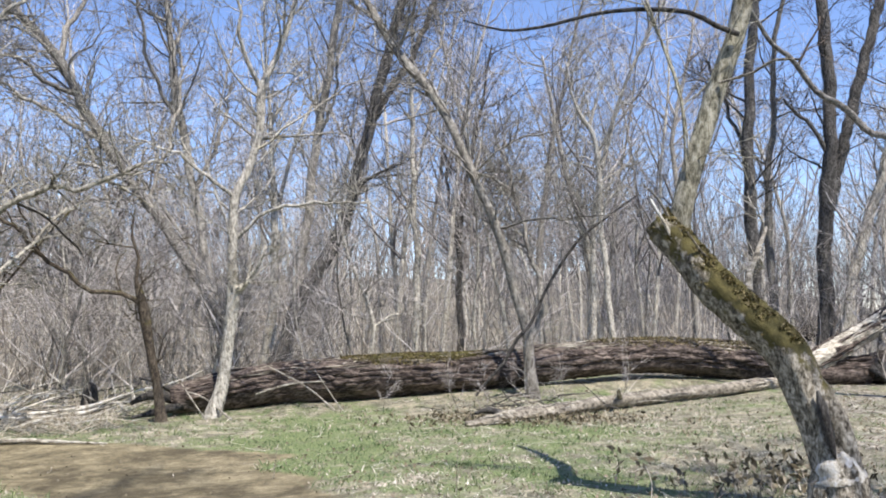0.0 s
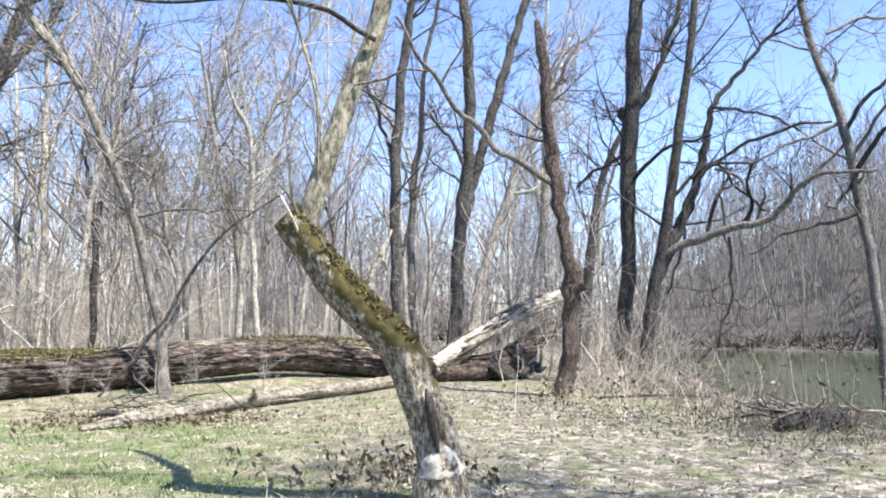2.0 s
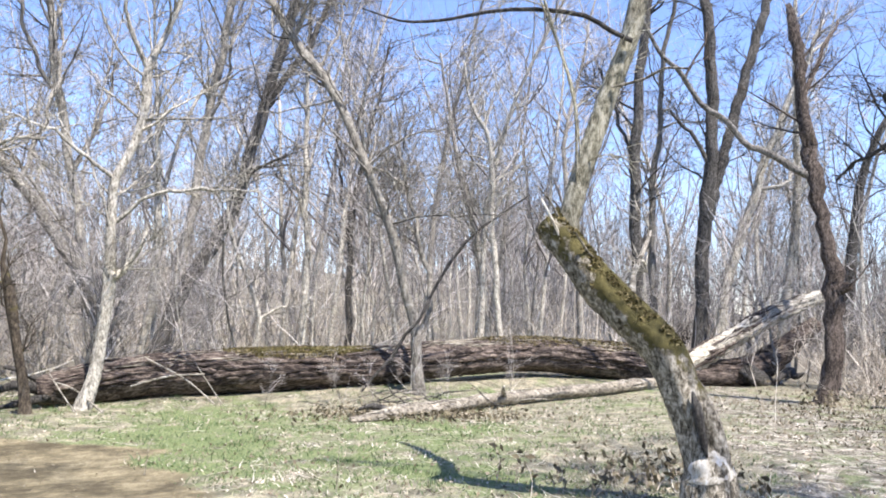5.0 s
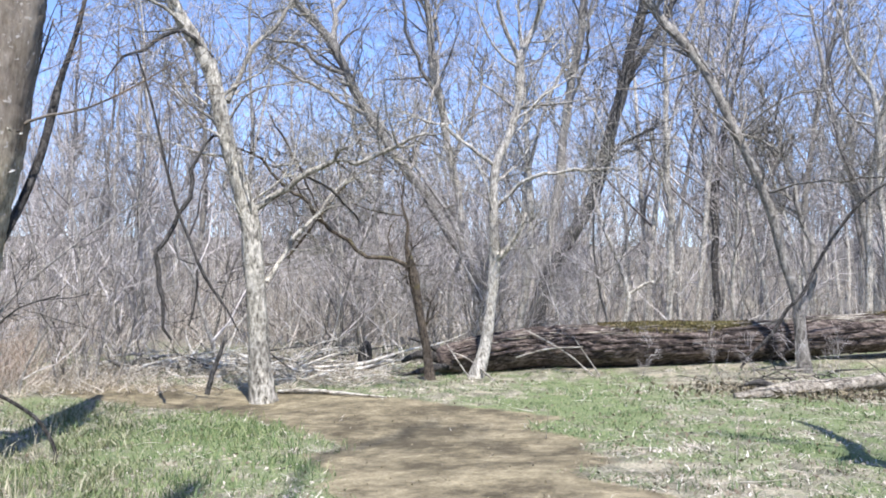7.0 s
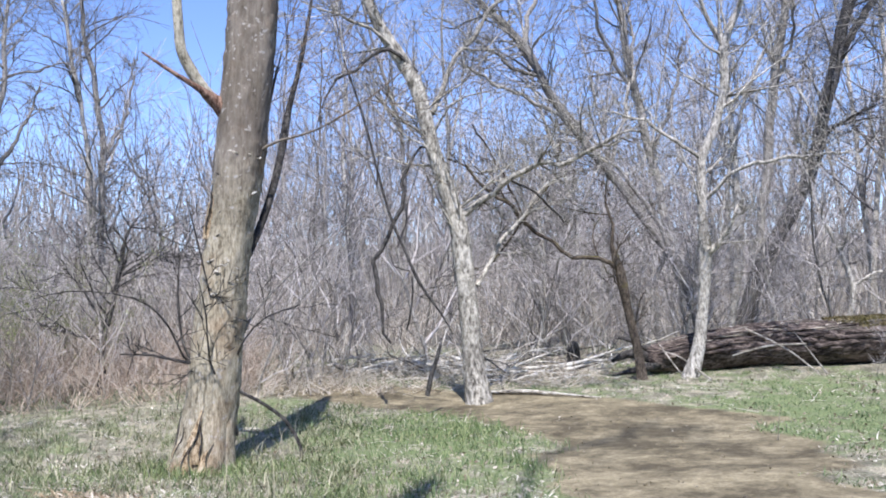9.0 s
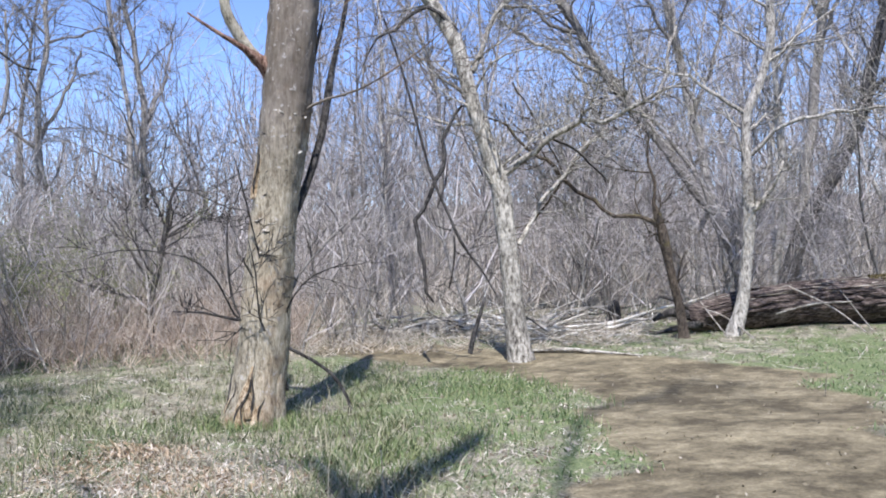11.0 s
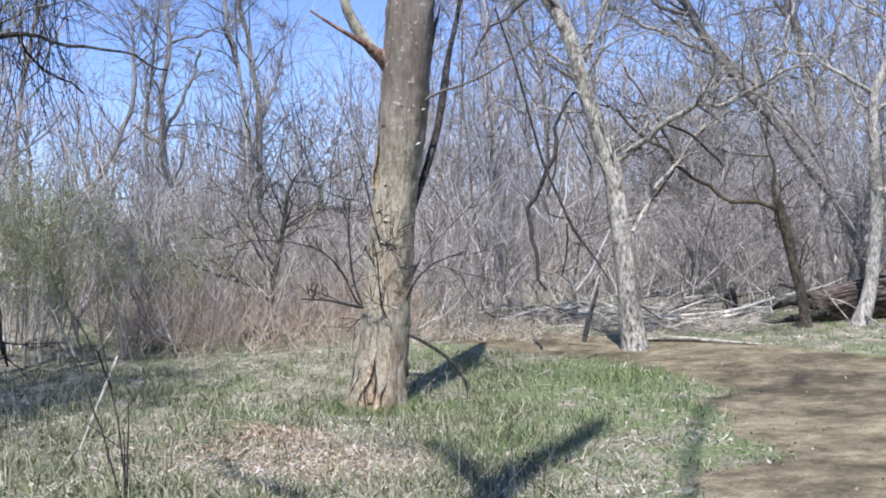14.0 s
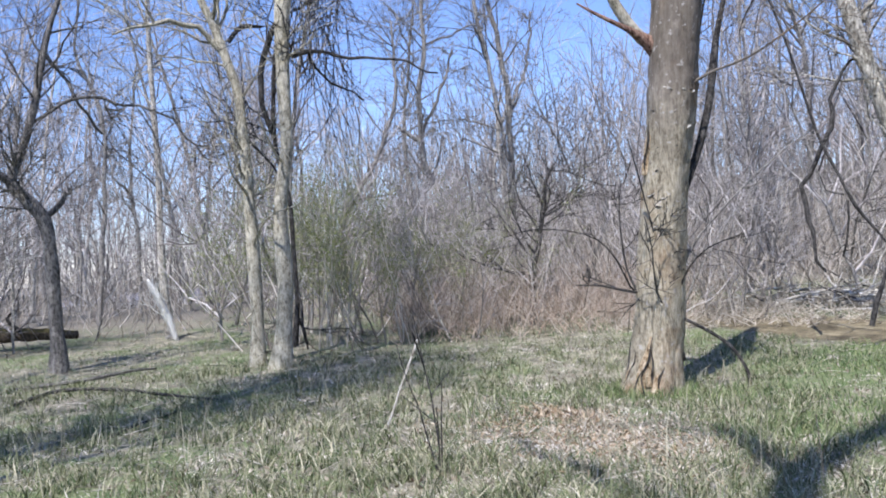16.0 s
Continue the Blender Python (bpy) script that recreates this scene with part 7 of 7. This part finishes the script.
tagged(new("dry_stems", stems.mesh("dry_stems", stem_material("dry_stem", (0.20, 0.17, 0.125), (0.46, 0.42, 0.34), (0.74, 0.70, 0.60)))), "fallen dry weed stems lying in the grass", "stems", kind="stuff")
# dead leaves gathered under the fallen pole
x, y = 1.4 + k.normal(0, 0.9, 1500), 13.4 + k.normal(0, 0.5, 1500)
leaf_cloud("leaf_drift", "drift of brown leaves under the fallen pole", "leaves", np.stack([x, y, ground_z(x, y) + k.uniform(0.01, 0.09, 1500)], 1), (0.02, 0.055), weed_leaf, 87)
# wood chips by the big tree
chip = blade_material("wood_chip", (0.13, 0.085, 0.05), (0.35, 0.255, 0.15), (0.52, 0.435, 0.30), (0.62, 0.565, 0.465))
x, y = np.concatenate([-6.2 + k.normal(0, 0.2, 700), -5.3 + k.normal(0, 0.75, 3000)]), np.concatenate([4.5 + k.normal(0, 0.14, 700), 4.0 + k.normal(0, 0.45, 3000)])
leaf_cloud("wood_chips", "orange rotten wood chips spilled on the ground", "wood chips", np.stack([x, y, ground_z(x, y) + np.concatenate([k.uniform(0, 0.09, 700), k.uniform(0, 0.04, 3000)])], 1), (0.012, 0.05), chip, 88, None, 0.16)
x, y = -5.1 + k.normal(0, 0.75, 2800), 3.9 + k.normal(0, 0.42, 2800)
blades("straw", "tan straw and shredded wood by the big tree", "straw", x, y, (0.015, 0.05), (0.003, 0.007), straw_blade, 97, 6.5)
foot = LINES["big_tree"][1]
a = k.uniform(0, 6.28, 1500)
x, y = foot[0] + np.cos(a) * (foot[3] * 1.1 + np.abs(k.normal(0, 0.12, 1500))), foot[1] + np.sin(a) * (foot[3] * 1.1 + np.abs(k.normal(0, 0.12, 1500)))
blades("grass_tufts", "grass growing round the foot of the big tree", "grass", x, y, (0.04, 0.13), (0.003, 0.006), green_blade, 98, 1.1)
clod = blade_material("earth_clod", (0.11, 0.095, 0.06), (0.17, 0.148, 0.092), (0.24, 0.21, 0.14), (0.40, 0.365, 0.28))
x, y = scatter(k, 1000, -8, 50, 4.0, 13)
g = trail_at(x, y) > 0.4
x, y = x[g], y[g]
leaf_cloud("earth_crumbs", "crumbs of earth and leaf bits on the track", "earth", np.stack([x, y, ground_z(x, y) + 0.006], 1), (0.006, 0.02), clod, 99, None, 0.6)
# leafy weeds by the mossy tree and on the bank
for cx, cy, sx, sy, n, tall, label in ((2.6, 7.9, 0.55, 0.3, 30, 0.35, "low leafy dead weeds beside the mossy tree"), (9.5, 10.5, 1.0, 0.9, 40, 1.25, "withered leafy weeds on the river bank"), (8.6, 14.0, 0.7, 0.6, 30, 0.4, "brown leafy weeds below the rough tree"), (3.4, 7.6, 0.3, 0.3, 12, 0.3, "low green weeds at the tree foot")):
    weed = tagged(new("weeds"), label, "weeds")
    weed.location = (cx, cy, float(ground_z(cx, cy)))
    tb, at = Tubes(), []
    for _ in range(n):
        px, py = cx + k.normal(0, sx), cy + k.normal(0, sy)
        p, r = wander(k, (px, py, float(ground_z(px, py)) - 0.02), (k.normal(0, 0.3), k.normal(0, 0.3), 1), tall * k.uniform(0.5, 1.1), 0.006, 0.002, 4, 0.3, 0)
        tb.add(p, r, 3, cap=False)
        at.append(p[1:])
    tb.shift = np.array(weed.location)
    tagged(part("stem_tangle", tb.mesh("weed_stems", brush_stem), weed), kind="stuff")
    at = np.concatenate(at)
    at = at[k.integers(0, len(at), n * 9)] + k.normal(0, 0.04, (n * 9, 3))
    leaf_cloud("foliage", "", "", at - np.array(weed.location), (0.025, 0.06), weed_leaf, 89, weed)
# a thin bare sapling close to the path
sap = tagged(new("sapling"), "thin bare sapling in the dry grass", "sapling")
sap.location = (-5.3, 2.55, float(ground_z(-5.3, 2.55)))
for a, l in ((0.1, 1.1), (-0.25, 0.95), (0.3, 0.7)):
    tb = Tubes()
    p, r = wander(k, (0, 0, -0.03), (a, a * 0.5, 1), l, 0.008, 0.003, 6, 0.15, 0.2)
    tb.add(p, r, 4)
    if a == 0.1:
        twigs(tb, k, np.c_[p, r], 1, 0.5)
    part("stem", tb.mesh("sapling_stem", dark_bark), sap)

# ---- white sheds beyond the trees ----


def slab(bm, x0, y0, z0, x1, y1, z1):
    bmesh.ops.create_cube(bm, size=1, matrix=Matrix.Translation(((x0 + x1) / 2, (y0 + y1) / 2, (z0 + z1) / 2)) @ Matrix.Diagonal((x1 - x0, y1 - y0, z1 - z0, 1)))


def bm_part(name, fill, material, parent, label=""):
    bm = bmesh.new()
    fill(bm)
    me = bpy.data.meshes.new(name)
    bm.to_mesh(me)
    bm.free()
    me.materials.append(material)
    return part(name, me, parent, label)


def plain(name, a, b, rough=0.7):
    n = Nodes(name, rough)
    return n.finish(n.ramp(n.noise(2.0, n.coords(), 4.0), (0.3, a), (0.7, b)))


white_board, roof_felt, dark_glass = plain("white_boarding", (0.7, 0.7, 0.68), (0.82, 0.82, 0.8)), plain("roof_felt", (0.12, 0.12, 0.13), (0.2, 0.2, 0.21)), plain("dark_pane", (0.03, 0.035, 0.04), (0.05, 0.055, 0.06), 0.15)


def white_shed(x, y, turn, wide):
    shed = tagged(new("shed"), "small white boarded shed far beyond the trees", "shed", "sheds beyond the woods")
    shed.matrix_world = pose(x, y, float(ground_z(x, y)), 0, 0, turn) @ Matrix.Scale(0.5, 4)
    h, d = 2.5, 5.0
    bm_part("wall", lambda bm: slab(bm, -wide / 2, -d / 2, -0.4, wide / 2, d / 2, h), white_board, shed)

    def gable(bm):
        a = [bm.verts.new(q) for q in ((-wide / 2 - 0.3, -d / 2 - 0.3, h), (wide / 2 + 0.3, -d / 2 - 0.3, h), (wide / 2 + 0.3, 0, h + 1.3), (-wide / 2 - 0.3, 0, h + 1.3), (-wide / 2 - 0.3, d / 2 + 0.3, h), (wide / 2 + 0.3, d / 2 + 0.3, h))]
        for f in ((0, 1, 2, 3), (3, 2, 5, 4), (0, 3, 4), (1, 5, 2), (0, 4, 5, 1)):
            bm.faces.new([a[i] for i in f])
    bm_part("roof", gable, roof_felt, shed)
    for wx in (-wide * 0.3, wide * 0.3):
        win = bm_part("window", lambda bm: slab(bm, wx - 0.55, -d / 2 - 0.06, 0.9, wx + 0.55, -d / 2 - 0.003, 2.0), white_board, shed)
        bm_part("pane", lambda bm: slab(bm, wx - 0.45, -d / 2 - 0.08, 1.0, wx + 0.45, -d / 2 - 0.063, 1.9), dark_glass, win)
    bm_part("door", lambda bm: slab(bm, -0.45, -d / 2 - 0.06, 0.0, 0.45, -d / 2 - 0.003, 2.05), roof_felt, shed)


for x, y, wide in ((-78.7, 16.0, 4.6), (-77.6, 20.6, 3.8), (-75.6, 26.5, 5.2)):
    white_shed(x, y, 75, wide)


# ---- moss tufts on the crooked tree ----
line = LINES["mossy_tree"]
k = np.random.default_rng(95)
i = k.integers(0, len(line) - 1, 9000)
i = i[(line[i, 2] > 1.15) & (line[i, 2] < 2.32)]
way = line[np.minimum(i + 1, len(line) - 1), :3] - line[i, :3]
way /= np.linalg.norm(way, axis=1, keepdims=True) + 1e-9
nrm = k.normal(0, 1, (len(i), 3)) + np.array([0.35, -0.5, 0.9])
nrm -= (nrm * way).sum(1, keepdims=True) * way
nrm /= np.linalg.norm(nrm, axis=1, keepdims=True)
at = line[i, :3] + nrm * line[i, 3:] * 1.02 + way * k.uniform(0, 0.09, (len(i), 1))
spot = np.sin(at[:, 0] * 19 + 3 * np.sin(at[:, 2] * 11)) * np.sin(at[:, 2] * 17 + at[:, 1] * 9) + nrm[:, 2] * 0.9 + k.normal(0, 0.3, len(i)) > 0.35 + 1.2 * np.clip(1.5 - at[:, 2], 0, 1)
moss_blade = blade_material("moss_blade", (0.045, 0.039, 0.013), (0.10, 0.084, 0.03), (0.17, 0.14, 0.056), (0.27, 0.225, 0.115))
tree = [o for o in bpy.data.objects if o.name == "mossy_tree"][0]
leaf_cloud("moss_growth", "olive-green moss tufts on the bark", "", at[spot] - np.array(tree.location), (0.010, 0.024), moss_blade, 96, tree, 0.5)


def moss_on_log(lo, hi, count, seed):
    k = np.random.default_rng(seed)
    c = resample(LOG, 0.05)
    c = c[(c[:, 0] > lo) & (c[:, 0] < hi)]
    i = k.integers(0, len(c), count)
    a = k.normal(0, 0.62, count)
    end = np.minimum(c[i, 0] - lo, hi - c[i, 0])
    keep = np.abs(a) < 0.25 + np.minimum(end * 1.1, 0.75) + k.normal(0, 0.14, count)
    i, a = i[keep], a[keep]
    r = c[i, 3] * k.uniform(1.04, 1.17, len(i))
    return np.stack([c[i, 0] + 0.32 * r * np.sin(a), c[i, 1] - 0.94 * r * np.sin(a), c[i, 2] + r * np.cos(a)], 1)


for lo, hi, n in ((-1.7, 1.0, 6500), (3.0, 7.2, 4200)):
    at = moss_on_log(lo, hi, n, 101)
    leaf_cloud("moss_growth", "ragged olive moss on the fallen trunk", "", at - np.array(log.location), (0.014, 0.035), moss_blade, 102, log, 0.5)
x, y = 8.2 + k.normal(0, 1.3, 2600), 11.6 + k.normal(0, 2.6, 2600)
g = river_side(x, y) < -0.3
x, y = x[g], y[g]
leaf_cloud("leaf_litter", "dark leaf and twig debris on the sandy bank", "leaves", np.stack([x, y, ground_z(x, y) + 0.02], 1), (0.015, 0.05), weed_leaf, 103, None, 0.3)
